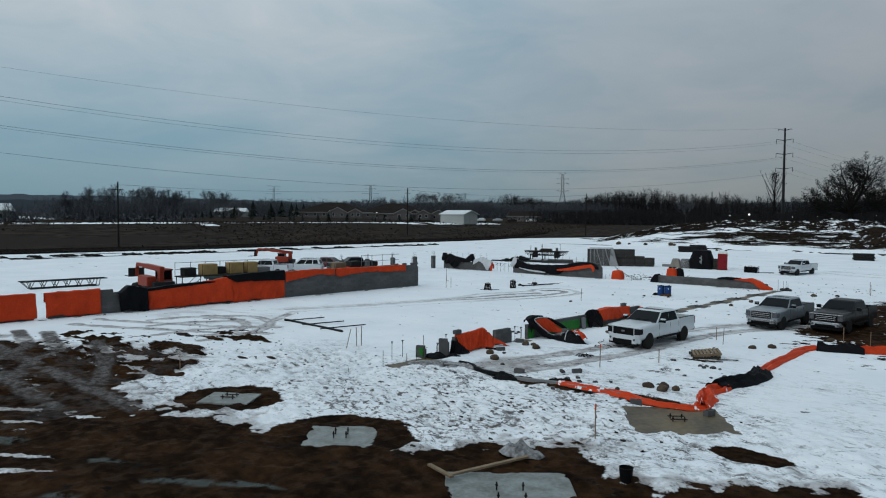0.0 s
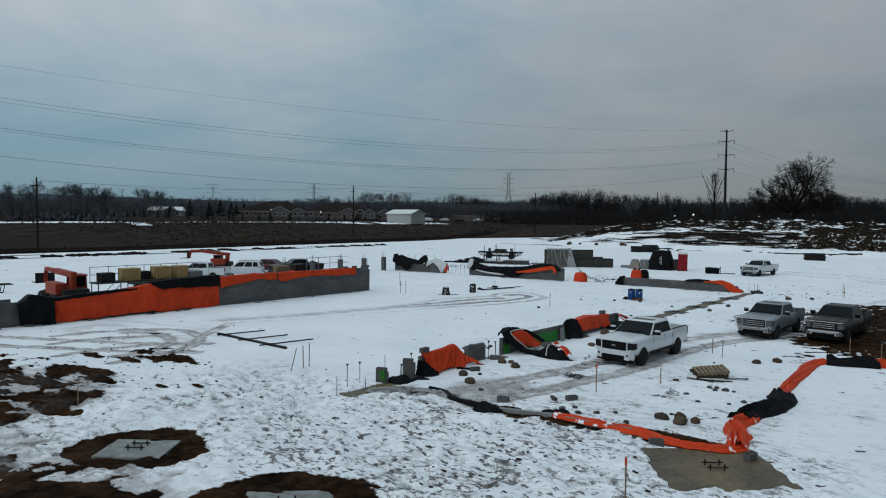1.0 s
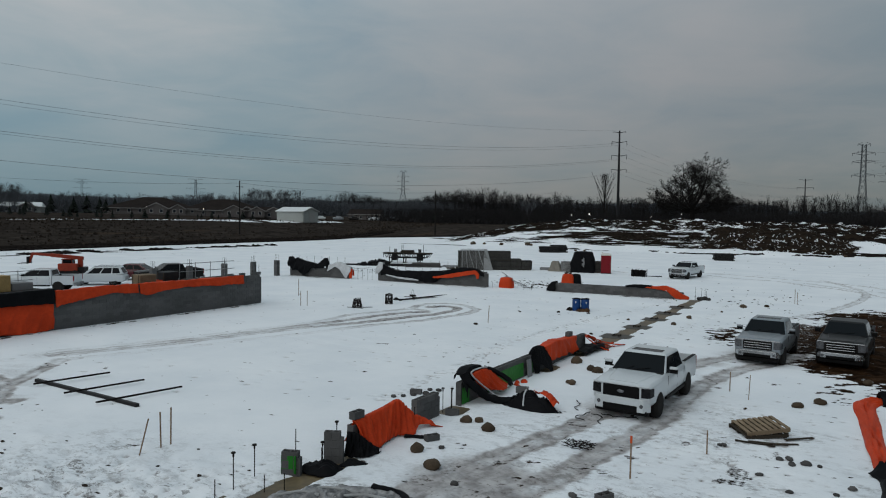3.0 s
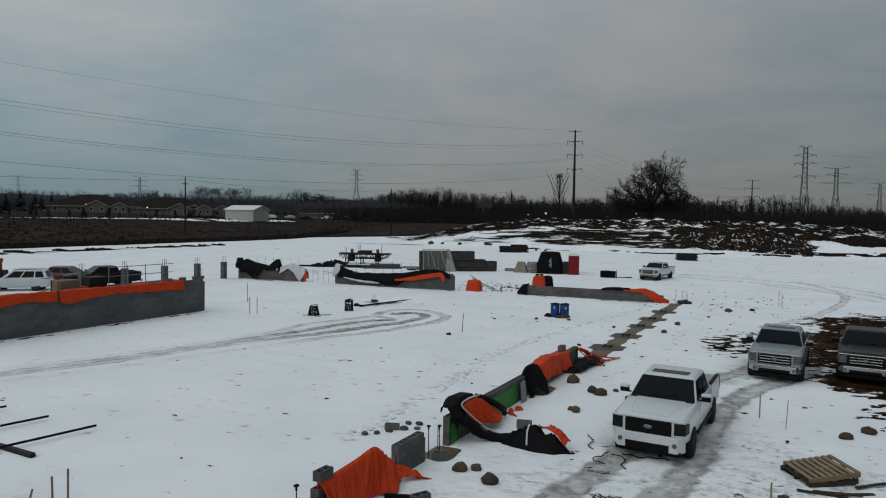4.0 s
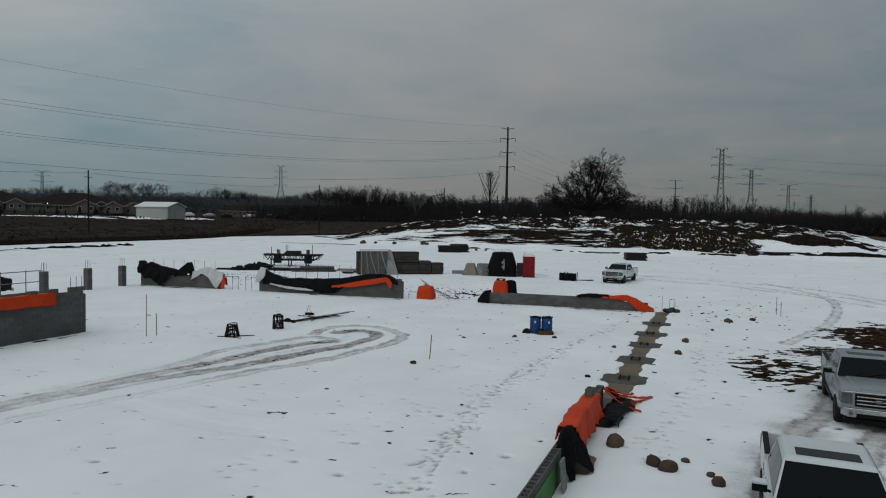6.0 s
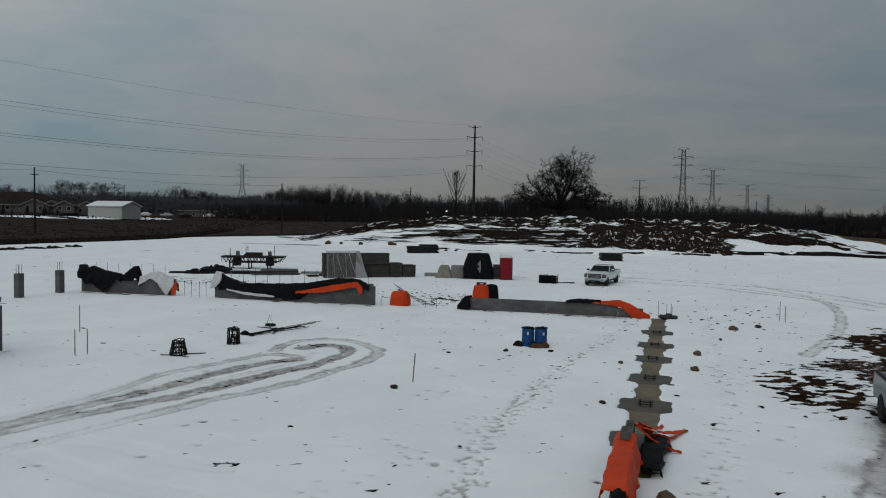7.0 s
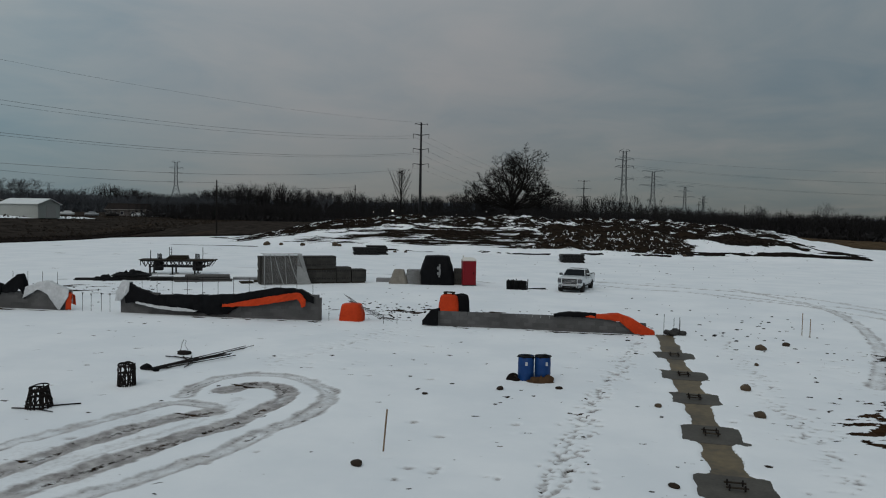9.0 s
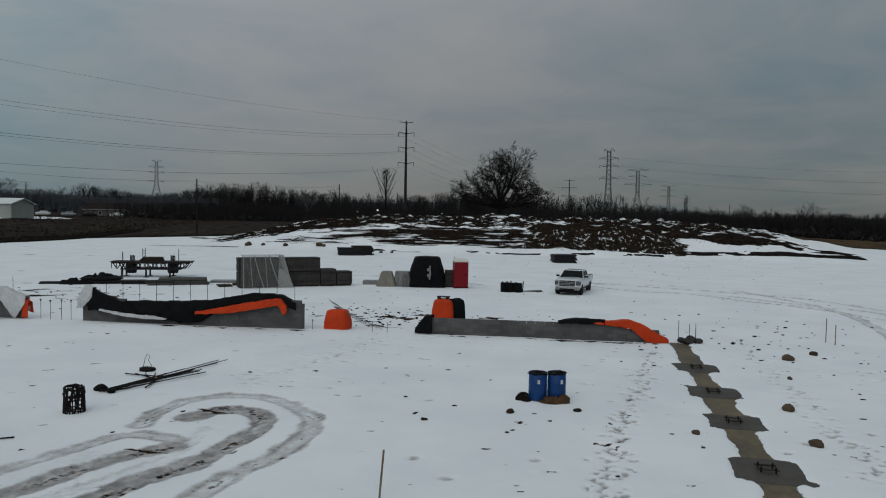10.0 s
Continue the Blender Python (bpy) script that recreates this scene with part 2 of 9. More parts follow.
M["window_glass"] = mat("dim_window", (0.03, 0.035, 0.045), 0.2, var=0.3, scale=0.5, bump=0.0)
M["trim_white"] = mat("white_trim", (0.34, 0.34, 0.33), 0.7, var=0.15, scale=0.6)
M["cap_orange"] = mat("orange_safety_cap", (0.55, 0.08, 0.02), 0.5, var=0.2, scale=5)
M["lamp_glow"] = glow("lit_lamp", (1.0, 0.95, 0.86), 3.0)


# ---------------------------------------------------------------- building helpers
def finish(bm, name, material, smooth=False, smooth_angle=1.3):
    me = bpy.data.meshes.new(name)
    bmesh.ops.recalc_face_normals(bm, faces=bm.faces)
    if smooth:
        for f in bm.faces:
            f.smooth = True
        for e in bm.edges:
            e.smooth = e.calc_face_angle(0.0) < smooth_angle
    bm.to_mesh(me)
    bm.free()
    for m in (material if isinstance(material, (list, tuple)) else [material]):
        me.materials.append(m)
    return me


def part(name, bm, material, parent, label="", smooth=False, bevel=0.0, solid=0.0):
    ob = new(name, finish(bm, name, material, smooth))
    ob.parent = parent
    if bevel:
        b = ob.modifiers.new("bevel", "BEVEL")
        b.width, b.segments, b.limit_method = bevel, 2, "ANGLE"
    if solid:
        s = ob.modifiers.new("thickness", "SOLIDIFY")
        s.thickness = solid
    if label:
        ob["label"] = label
    return ob


def thing(name, label, category, x=0, y=0, z=0, rz=0, group="", kind=""):
    ob = new(name)
    ob.empty_display_size = 0.2
    ob.matrix_basis = pose(x, y, z, 0, 0, rz)
    return tagged(ob, label, category, group, kind)


def solo(name, bm, material, label, category, group="", kind="", m=None, smooth=False, bevel=0.0, solid=0.0):
    ob = part(name, bm, material, None, label, smooth, bevel, solid)
    if m is not None:
        ob.matrix_basis = m
    return tagged(ob, label, category, group, kind)


def box(bm, c, s, rz=0.0, m=None):
    """A box with centre c and full sizes s."""
    t = Matrix.Translation(c) @ Matrix.Rotation(radians(rz), 4, "Z") @ Matrix.Diagonal((*s, 1))
    if m is not None:
        t = m @ t
    bmesh.ops.create_cube(bm, size=1.0, matrix=t)


def rod(bm, a, b, r, r2=None, seg=6):
    """A tapered round bar from a to b."""
    a, b = Vector(a), Vector(b)
    d = b - a
    if d.length < 1e-6:
        return
    q = d.to_track_quat("Z", "Y").to_matrix()
    r2 = r if r2 is None else r2
    lo, hi = [], []
    for i in range(seg):
        w = 2 * math.pi * i / seg
        o = q @ Vector((math.cos(w), math.sin(w), 0))
        lo.append(bm.verts.new(a + o * r))
        hi.append(bm.verts.new(b + o * r2))
    for i in range(seg):
        bm.faces.new((lo[i], lo[(i + 1) % seg], hi[(i + 1) % seg], hi[i]))
    bm.faces.new(lo[::-1]), bm.faces.new(hi)


def beam(bm, a, b, w, h):
    """A square bar from a to b."""
    a, b = Vector(a), Vector(b)
    d = b - a
    q = d.to_track_quat("Z", "Y").to_matrix().to_4x4()
    bmesh.ops.create_cube(bm, size=1.0, matrix=Matrix.Translation((a + b) / 2) @ q @ Matrix.Diagonal((w, h, d.length, 1)))


def chain(bm, pts, r, seg=5):
    """One continuous round bar along the points; it closes on itself where they do."""
    pts = [Vector(p) for p in pts]
    ring_shut = (pts[0] - pts[-1]).length < 1e-4
    rings = []
    for i, p in enumerate(pts):
        a = pts[i - 1] if i else (pts[-2] if ring_shut else p)
        b = pts[i + 1] if i < len(pts) - 1 else (pts[1] if ring_shut else p)
        q = (b - a).to_track_quat("Z", "Y").to_matrix()
        rings.append([p + q @ Vector((math.cos(2 * math.pi * k / seg) * r, math.sin(2 * math.pi * k / seg) * r, 0)) for k in range(seg)])
    vs = [[bm.verts.new(p) for p in ring] for ring in rings]
    for a, b in zip(vs, vs[1:]):
        for k in range(seg):
            bm.faces.new((a[k], a[(k + 1) % seg], b[(k + 1) % seg], b[k]))
    if not ring_shut:
        bm.faces.new(vs[0][::-1]), bm.faces.new(vs[-1])


def loft(bm, rings, closed=True, caps=True):
    vs = [[bm.verts.new(p) for p in ring] for ring in rings]
    for a, b in zip(vs, vs[1:]):
        k = len(a)
        for i in range(k if closed else k - 1):
            bm.faces.new((a[i], a[(i + 1) % k], b[(i + 1) % k], b[i]))
    if caps and closed:
        bm.faces.new(vs[0][::-1]), bm.faces.new(vs[-1])


def lathe(bm, profile, axis="Z", seg=16, centre=(0, 0, 0)):
    """Turns a profile of (radius, height) round an axis."""
    c = Vector(centre)
    rings = []
    for r, h in profile:
        ring = []
        for i in range(seg):
            w = 2 * math.pi * i / seg
            p = (r * math.cos(w), r * math.sin(w), h) if axis == "Z" else (h, r * math.cos(w), r * math.sin(w))
            ring.append(c + Vector(p))
        rings.append(ring)
    loft(bm, rings)


def lump(bm, c, r, seed, squash=0.7, sub=2, rough=0.35):
    """An uneven stone."""
    got = bmesh.ops.create_icosphere(bm, subdivisions=sub, radius=1.0)
    off = Vector((seed * 3.7, seed * 1.3, seed * 2.1))
    for v in got["verts"]:
        p = v.co.copy()
        k = 1 + rough * noise.noise(p * 1.1 + off) + rough * 0.5 * noise.noise(p * 2.7 + off)
        p = p * k
        v.co = Vector((p.x * r[0], p.y * r[1], p.z * r[2] * squash)) + Vector(c)


def grid(bm, f, nu, nv):
    vs = [[bm.verts.new(f(i / nu, j / nv)) for j in range(nv + 1)] for i in range(nu + 1)]
    for i in range(nu):
        for j in range(nv):
            bm.faces.new((vs[i][j], vs[i + 1][j], vs[i + 1][j + 1], vs[i][j + 1]))


def lerp(a, b, t):
    return a + (b - a) * t


def curve(keys, u):
    """Piecewise linear value through (u, value) keys."""
    for (a, x), (b, y) in zip(keys, keys[1:]):
        if u <= b:
            return x + (y - x) * max(0.0, (u - a)) / (b - a)
    return keys[-1][1]


def drape(a, b, top, front, back, half=0.13, fold=0.07, seed=1.0, side=1):
    """A sheet hung over a wall from a to b: heights and drops are keys along it. side 1: the front hangs to the right of a to b."""
    a, b = Vector((*a, 0)), Vector((*b, 0))
    d = (b - a).normalized()
    n = Vector((d.y, -d.x, 0)) * side
    length = (b - a).length

    def f(u, v):
        t, fr, bk = curve(top, u), curve(front, u), curve(back, u)
        s = v * (fr + 2 * half + bk)
        fr *= 1 + 0.13 * noise.noise(Vector((u * length * 0.8, seed, 4))) + 0.05 * noise.noise(Vector((u * length * 2.9, seed, 6)))
        s = v * (fr + 2 * half + bk)
        wob = noise.noise(Vector((u * length * 1.6, v * 2.2, seed)))
        fine = noise.noise(Vector((u * length * 4.5, v * 4.0, seed + 9)))
        lean = noise.noise(Vector((u * length * 0.35, 1.5, seed))) * 1.6
        pleat = max(0.0, 1 - 2.6 * abs(noise.noise(Vector((u * length * 1.5 + v * lean * 2, v * 0.6, seed + 3))))) ** 1.5
        if s < fr:
            hang = fr - s
            out, z = half + 0.02, t - hang
        elif s < fr + 2 * half:
            out, z, hang = half + 0.02 - (s - fr), t + 0.015, 0.0
        else:
            hang = s - fr - 2 * half
            out, z = -half - 0.02, t - hang
        k = min(1.0, 0.25 + hang * 1.4)
        push = (abs(wob) * fold * 1.2 + pleat * fold * 1.0 + fine * fold * 0.35) * k + 0.05 * k * max(0.0, hang)
        out += push if out >= 0 else -push
        along = u + 0.012 * wob * k
        p = a + d * (along * length) + n * out
        p.z = max(z + 0.03 * fine + (0.04 * wob if hang < 0.02 else 0), 0.03 + 0.02 * abs(fine))
        return p
    return f, length


def tarp(name, label, mater, a, b, top, front, back, fold=0.07, seed=1.0, side=1, half=0.13, group=""):
    f, length = drape(a, b, top, front, back, half, fold, seed, side)
    bm = bmesh.new()
    grid(bm, f, max(16, int(length * 11)), 30)
    return solo(name, bm, mater, label, "tarp", group, smooth=True, solid=0.018)


def heap(name, label, mater, c, r, h, seed, rz=0, group="", ragged=0.25, category="tarp"):
    """A crumpled sheet lying in a heap."""
    bm = bmesh.new()

    def f(u, v):
        w = 2 * math.pi * u
        k = v
        edge = 1 + ragged * noise.noise(Vector((math.cos(w) * 1.7, math.sin(w) * 1.7, seed)))
        x, y = r[0] * k * edge * math.cos(w), r[1] * k * edge * math.sin(w)
        q = Vector((x * 1.6, y * 1.6, seed))
        q = q + Vector((noise.noise(q * 0.9), noise.noise(q * 0.9 + Vector((7, 2, 1))), 0)) * 0.7
        ridge = 1 - abs(noise.noise(q * 1.1)) * 2.4
        second = 1 - abs(noise.noise(q * 2.3 + Vector((3, 1, 0)))) * 2.4
        crease = 1 - abs(noise.noise(q * 5.2)) * 2.4
        z = h * (1 - k ** 2.2) * (0.42 + 0.50 * ridge + 0.28 * second) + h * 0.12 * crease * (1 - k * 0.6)
        return Vector((x, y, max(z, 0.0) + 0.03))
    grid(bm, f, 84, 30)
    bmesh.ops.remove_doubles(bm, verts=bm.verts, dist=0.002)
    return solo(name, bm, mater, label, category, group, smooth=True, m=pose(*c, 0, 0, rz), solid=0.015)


# ---------------------------------------------------------------- ground: one sheet to the horizon
_table = np.random.RandomState(7).rand(256, 256)


def vnoise(x, y, seed=0):
    x, y = x + seed * 17.31, y + seed * 9.77
    xi, yi = np.floor(x).astype(int), np.floor(y).astype(int)
    fx, fy = x - xi, y - yi
    fx, fy = fx * fx * (3 - 2 * fx), fy * fy * (3 - 2 * fy)
    a, b = _table[xi % 256, yi % 256], _table[(xi + 1) % 256, yi % 256]
    c, d = _table[xi % 256, (yi + 1) % 256], _table[(xi + 1) % 256, (yi + 1) % 256]
    return (a * (1 - fx) + b * fx) * (1 - fy) + (c * (1 - fx) + d * fx) * fy


def fbm(x, y, scale, octaves=4, seed=0):
    total, amp, norm = 0.0, 1.0, 0.0
    for k in range(octaves):
        total = total + amp * vnoise(x * scale * 2 ** k, y * scale * 2 ** k, seed + k)
        norm, amp = norm + amp, amp * 0.55
    return total / norm


def smooth(a, b, x):
    t = np.clip((x - a) / (b - a), 0, 1)
    return t * t * (3 - 2 * t)


def near_line(x, y, pts):
    """Distance to a polyline."""
    best = np.full(x.shape, 1e9)
    for (ax, ay), (bx, by) in zip(pts, pts[1:]):
        dx, dy = bx - ax, by - ay
        t = np.clip(((x - ax) * dx + (y - ay) * dy) / (dx * dx + dy * dy), 0, 1)
        best = np.minimum(best, np.hypot(x - ax - t * dx, y - ay - t * dy))
    return best


def rounded(pts, steps=6):
    """A smooth line through the points (Catmull-Rom)."""
    out = []
    p = [pts[0]] + list(pts) + [pts[-1]]
    for i in range(1, len(p) - 2):
        for k in range(steps):
            t = k / steps
            out.append(tuple(0.5 * (2 * b + (c - a) * t + (2 * a - 5 * b + 4 * c - d) * t * t + (3 * b - a - 3 * c + d) * t ** 3)
                             for a, b, c, d in zip(p[i - 1], p[i], p[i + 1], p[i + 2])))
    return out + [pts[-1]]


FOOT_X = 0.22                      # middle of the exposed strip footing
PIERS = [19.2, 22.8, 26.5, 30.2, 33.5, 37.2]
PADS = [(0.0, -10.05, 0.72, 0.52, 38), (6.1, -9.8, 0.84, 0.80, 44), (12.3, -9.6, 1.35, 1.3, 44), (12.25, -1.25, 1.4, 1.3, 40)]

# wheel tracks: outer and inner turn, and the runs that lead to them
LOOPS = [rounded(p) for p in (
    [(-14.42, 25.79), (-14.7, 26.78), (-14.66, 27.98), (-14.04, 28.88), (-12.9, 29.08), (-11.65, 28.55), (-10.51, 27.39), (-10.14, 25.97), (-10.22, 24.67), (-10.51, 23.66), (-10.74, 21.94), (-11.04, 21.08), (-11.44, 19.94), (-11.89, 18.92), (-13.0, 15.3), (-14.9, 9.0), (-17, 3.5)],
    [(-13.62, 26.75), (-13.26, 27.47), (-12.6, 27.69), (-11.86, 27.17), (-11.46, 26.19), (-11.6, 24.8), (-11.72, 23.58), (-12.18, 22.58), (-12.42, 21.44), (-12.74, 20.22), (-13.02, 19.17), (-13.28, 18.38), (-14.6, 15.2), (-16.2, 9.0), (-18, 4)],
    [(-12.83, 25.0), (-13.91, 25.16), (-14.4, 24.82), (-14.82, 23.52), (-15.2, 22.36), (-15.42, 21.37), (-15.65, 20.67), (-15.6, 16.5), (-17.0, 10), (-18.9, 4.2)],
    [(-12.73, 24.56), (-13.42, 23.68), (-13.76, 22.8), (-14.03, 21.57), (-14.18, 20.71), (-14.35, 19.41), (-15.1, 16.0), (-16.6, 9.5), (-18.4, 4)],
    [(-12.71, 26.0), (-12.37, 24.11), (-12.7, 22.65), (-13.05, 21.87), (-13.46, 20.73), (-13.7, 19.6)],
)]
FAINT_RUN = [rounded(p) for p in (
    [(-14.16, 13.81), (-11.71, 14.31), (-9.77, 13.93), (-8.3, 13.97)],
    [(-13.54, 13.29), (-10.24, 12.46), (-8.01, 12.31)],
)]
TURN = [rounded(p) for p in (
    [(-19.01, -1.57), (-17.62, -0.05), (-16.13, 0.49), (-14.07, 0.02), (-12.3, -1.27), (-11.54, -2.61), (-11.2, -4.07), (-11.06, -5.7)],
    [(-17.94, -2.04), (-16.98, -1.02), (-15.46, -1.03), (-13.86, -1.62), (-12.76, -2.76), (-12.29, -3.86), (-12.34, -5.05)],
    [(-19.57, -4.8), (-19.3, -3.24), (-18.5, -1.79), (-17.53, -0.75)],
    [(-14.24, -6.68), (-14.35, -5.5), (-14.38, -4.17), (-13.81, -2.58)],
    [(-17.29, -5.6), (-17.28, -4.04), (-16.62, -2.64), (-15.97, -1.39)],
    [(-16.9, 3.6), (-14.07, 0.02)],
    [(-12.0, -0.8), (-13.6, -2.2), (-17.0, -4.4), (-22.0, -7.0)],
    [(-10.5, -2.2), (-12.5, -3.8), (-16.0, -6.0), (-21.0, -8.8)],
)]
CLUMPS = [(-13.15, 24.2, 0.55, 0.07), (-13.4, 27.46, 0.5, 0.06), (-12.56, -3.63, 0.9, 0.3), (-13.35, -5.6, 1.0, 0.3), (-12.36, -2.63, 0.5, 0.2), (-10.93, -7.42, 1.5, 0.6), (-9.56, -6.98, 1.1, 0.5), (-6.44, -9.0, 1.3, 0.8), (-6.55, -8.38, 0.7, 0.3), (-9.79, -3.28, 0.8, 0.3), (-16.76, -1.0, 0.35, 0.25), (-11.5, -4.93, 1.0, 0.25)]
TRUCK_RUN = [rounded(p) for p in (
    [(2.6, -0.2), (3.1, 2.6), (3.7, 5.6), (4.15, 8.7), (4.25, 12.4), (4.6, 15.8), (5.4, 18.6), (6.5, 21.5), (7.2, 25.0)],
    [(4.2, -0.2), (4.9, 2.2), (5.4, 5.4), (5.85, 8.7), (5.98, 12.4), (6.3, 15.4), (7.0, 18.0), (8.1, 20.5), (8.8, 24.0)],
)]
FAR_RUN = [rounded(p) for p in (
    [(-3.82, 71.74), (0.35, 71.98), (3.89, 71.14)],
    [(-3.71, 68.4), (0.16, 65.67), (3.76, 65.02), (7.37, 61.01), (10.29, 58.52), (12.42, 54.79), (13.6, 52.44)],
    [(-4.2, 71.4), (4.0, 68.6), (11.15, 64.75), (15.1, 57.7), (17.5, 52.0)],
    [(7.75, 69.2), (11.1, 59.5), (11.25, 51.7), (9.7, 43.3), (8.1, 38.1), (6.4, 33.5)],
    [(6.77, 64.22), (10.33, 60.17), (13.34, 57.94), (14.38, 54.8)],
    [(-12, 66), (-20, 70), (-34, 72), (-60, 74)],
)]
MUD_EDGE_X = [-90, -40, -18, -15.5, -12.7, -8.8, -5.2, -3.5, -0.9, 2.3, 4.4, 8.8, 9.4, 12.0, 14.0, 16.2, 20, 40, 90]
YARD_X = [-40, -24, -17, -14.5, -12.6, -10.0, -7.7, -6.2, -5.4, -4.6, -2.0]
YARD_Y = [-16.0, -14.6, -13.0, -11.0, -8.6, -7.8, -7.6, -8.9, -10.2, -11.8, -12.8]
MUD_EDGE_Y = [-20, -17, -13.0, -11.3, -11.7, -10.9, -11.7, -12.4, -12.4, -11.8, -11.0, -9.6, -7.4, -5.8, -7.4, -4.6, -3.6, -2, 0]


def terrain(x, y):
    """Height of the land without snow detail."""
    west = smooth(-100, -140, x) * (4.1 + 0.4 * fbm(x, y, 0.02, 2, 3)) + 1.3 * smooth(-168, -205, x)
    bank = 0.5 * np.exp(-((x + 102.2 + 3 * fbm(x, y, 0.06, 3, 101) + 0.03 * np.maximum(y - 60, 0)) / 1.1) ** 2) * smooth(175, 150, y)
    north = smooth(118, 190, y) * 3.8 * (0.35 + 0.65 * smooth(75, 15, x))
    far = smooth(400, 1500, np.hypot(x, y)) * 3.0
    crest = 0.45 + 0.55 * smooth(60, 2, x) * smooth(-85, -38, x)
    across = smooth(-88, -52, x + 0.15 * (y - 128)) * smooth(62, 14, x)
    rise = smooth(113, 131, y + 3.0 * fbm(x, y, 0.06, 3, 11) - 1.5 - 0.0012 * (x + 18) ** 2)
    fall = 1 - 0.55 * smooth(136, 160, y)
    lumpy = 0.75 * (fbm(x, y, 0.22, 3, 21) - 0.5) + 0.5 * np.abs(fbm(x, y, 0.5, 2, 23) - 0.5) + 0.5 * smooth(123, 127, y) * (fbm(x * 0.7, y, 0.42, 3, 29) - 0.5)
    knolls = smooth(0.7, 0.95, rise) * (1.1 * np.abs(fbm(x, y, 0.55, 3, 25) - 0.5) + 0.5 * (fbm(x, y, 1.3, 2, 27) - 0.5))
    mound = across * crest * rise * fall * (5.45 + lumpy * 1.5 + knolls)
    return np.maximum(np.maximum(west, north * (1 - across * 0.0)), mound) + bank + far


def grid_lines(spans):
    out = []
    for a, b, step in spans:
        out += list(np.arange(a, b, step))
    return np.array(out + [spans[-1][1]])


gx = grid_lines([(-4200, -700, 500), (-700, -260, 55), (-260, -205, 7.5), (-205, -110, 2.5), (-110, -98, 0.5), (-98, -60, 1.5), (-60, -27, 0.7), (-27, -20, 0.16), (-20, -4.6, 0.12), (-4.6, 0.4, 0.065), (0.4, 14, 0.11), (14, 18, 0.15), (18, 34, 0.5),
                 (34, 80, 1.2), (80, 200, 8), (200, 700, 60), (700, 4200, 500)])
gy = grid_lines([(-4200, -300, 600), (-300, -40, 26), (-40, -20, 1.2), (-20, -14, 0.15), (-14, 44, 0.088), (44, 70, 0.45), (70, 108, 0.8), (108, 113, 0.42), (113, 131, 0.2), (131, 142, 0.45), (142, 200, 3),
                 (200, 700, 50), (700, 4200, 500)])
GX, GY = np.meshgrid(gx, gy, indexing="ij")
n_lo, n_mid, n_hi = fbm(GX, GY, 0.35, 4, 31), fbm(GX, GY, 1.4, 4, 37), fbm(GX, GY, 4.0, 2, 41)
rough_n = fbm(GX, GY, 2.2, 3, 53)

# bare wet earth
edge = np.interp(GX, MUD_EDGE_X, MUD_EDGE_Y) + (n_mid - 0.5) * 2.6 + (n_hi - 0.5) * 0.8
mud = smooth(0.35, -0.35, GY - edge)
mud *= 1 - 0.7 * smooth(0.64, 0.72, fbm(GX * 0.7 + GY * 0.3, GY * 1.2 - GX * 0.3, 0.9, 4, 61)) * smooth(1.0, -3, GX)        # old snow left in the yard
for (px, py, ax, ay, rz), k in zip(PADS, (1.0, 1.15, 1.0, 0.0)):
    if k:
        w = radians(rz)
        u, v = (GX - px) * math.cos(w) + (GY - py) * math.sin(w), -(GX - px) * math.sin(w) + (GY - py) * math.cos(w)
        ring = np.hypot(u / (ax + 1.15 * k), v / (ay + 1.10 * k)) + (n_mid - 0.5) * 0.45
        mud = np.maximum(mud, smooth(1.08, 0.92, ring))
yard_edge = np.interp(GX, YARD_X, YARD_Y) + (n_mid - 0.5) * 2.2 + (n_hi - 0.5) * 0.8
yard_mud = smooth(0.4, -0.6, GY - yard_edge) * (GX < -1.5)
yard_zone = yard_mud.copy()
yard_mud *= 0.15 + 0.75 * smooth(0.47, 0.57, fbm(GX * 0.55 + GY * 0.35, GY * 1.3 - GX * 0.5, 1.6, 5, 63))
mud = np.maximum(mud, yard_mud)
for hx, hy, ha, hb in ((-11.1, -7.6, 1.1, 0.45), (-8.6, -7.35, 0.9, 0.4), (-6.6, -9.9, 1.7, 0.8), (-9.75, -3.3, 0.55, 0.22), (-4.9, -5.45, 0.5, 0.2), (-5.9, -6.25, 0.35, 0.15)):
    mud = np.maximum(mud, smooth(1.2, 0.8, np.hypot((GX - hx) / ha, (GY - hy) / hb) + (n_mid - 0.5) * 1.3))
# old snow lying in the bare earth
for hx, hy, ha, hb in ((-3.6, -15.9, 1.0, 0.25), (-1.7, -16.05, 0.9, 0.14), (1.5, -16.95, 0.9, 0.12), (2.9, -17.1, 1.0, 0.18), (-1.1, -14.45, 0.7, 0.1)):
    mud *= 1 - 0.85 * smooth(1.1, 0.6, np.hypot(((GX - hx) * 0.75 + (GY - hy) * 0.66) / ha, ((GY - hy) * 0.75 - (GX - hx) * 0.66) / hb) + (n_mid - 0.5) * 1.6)
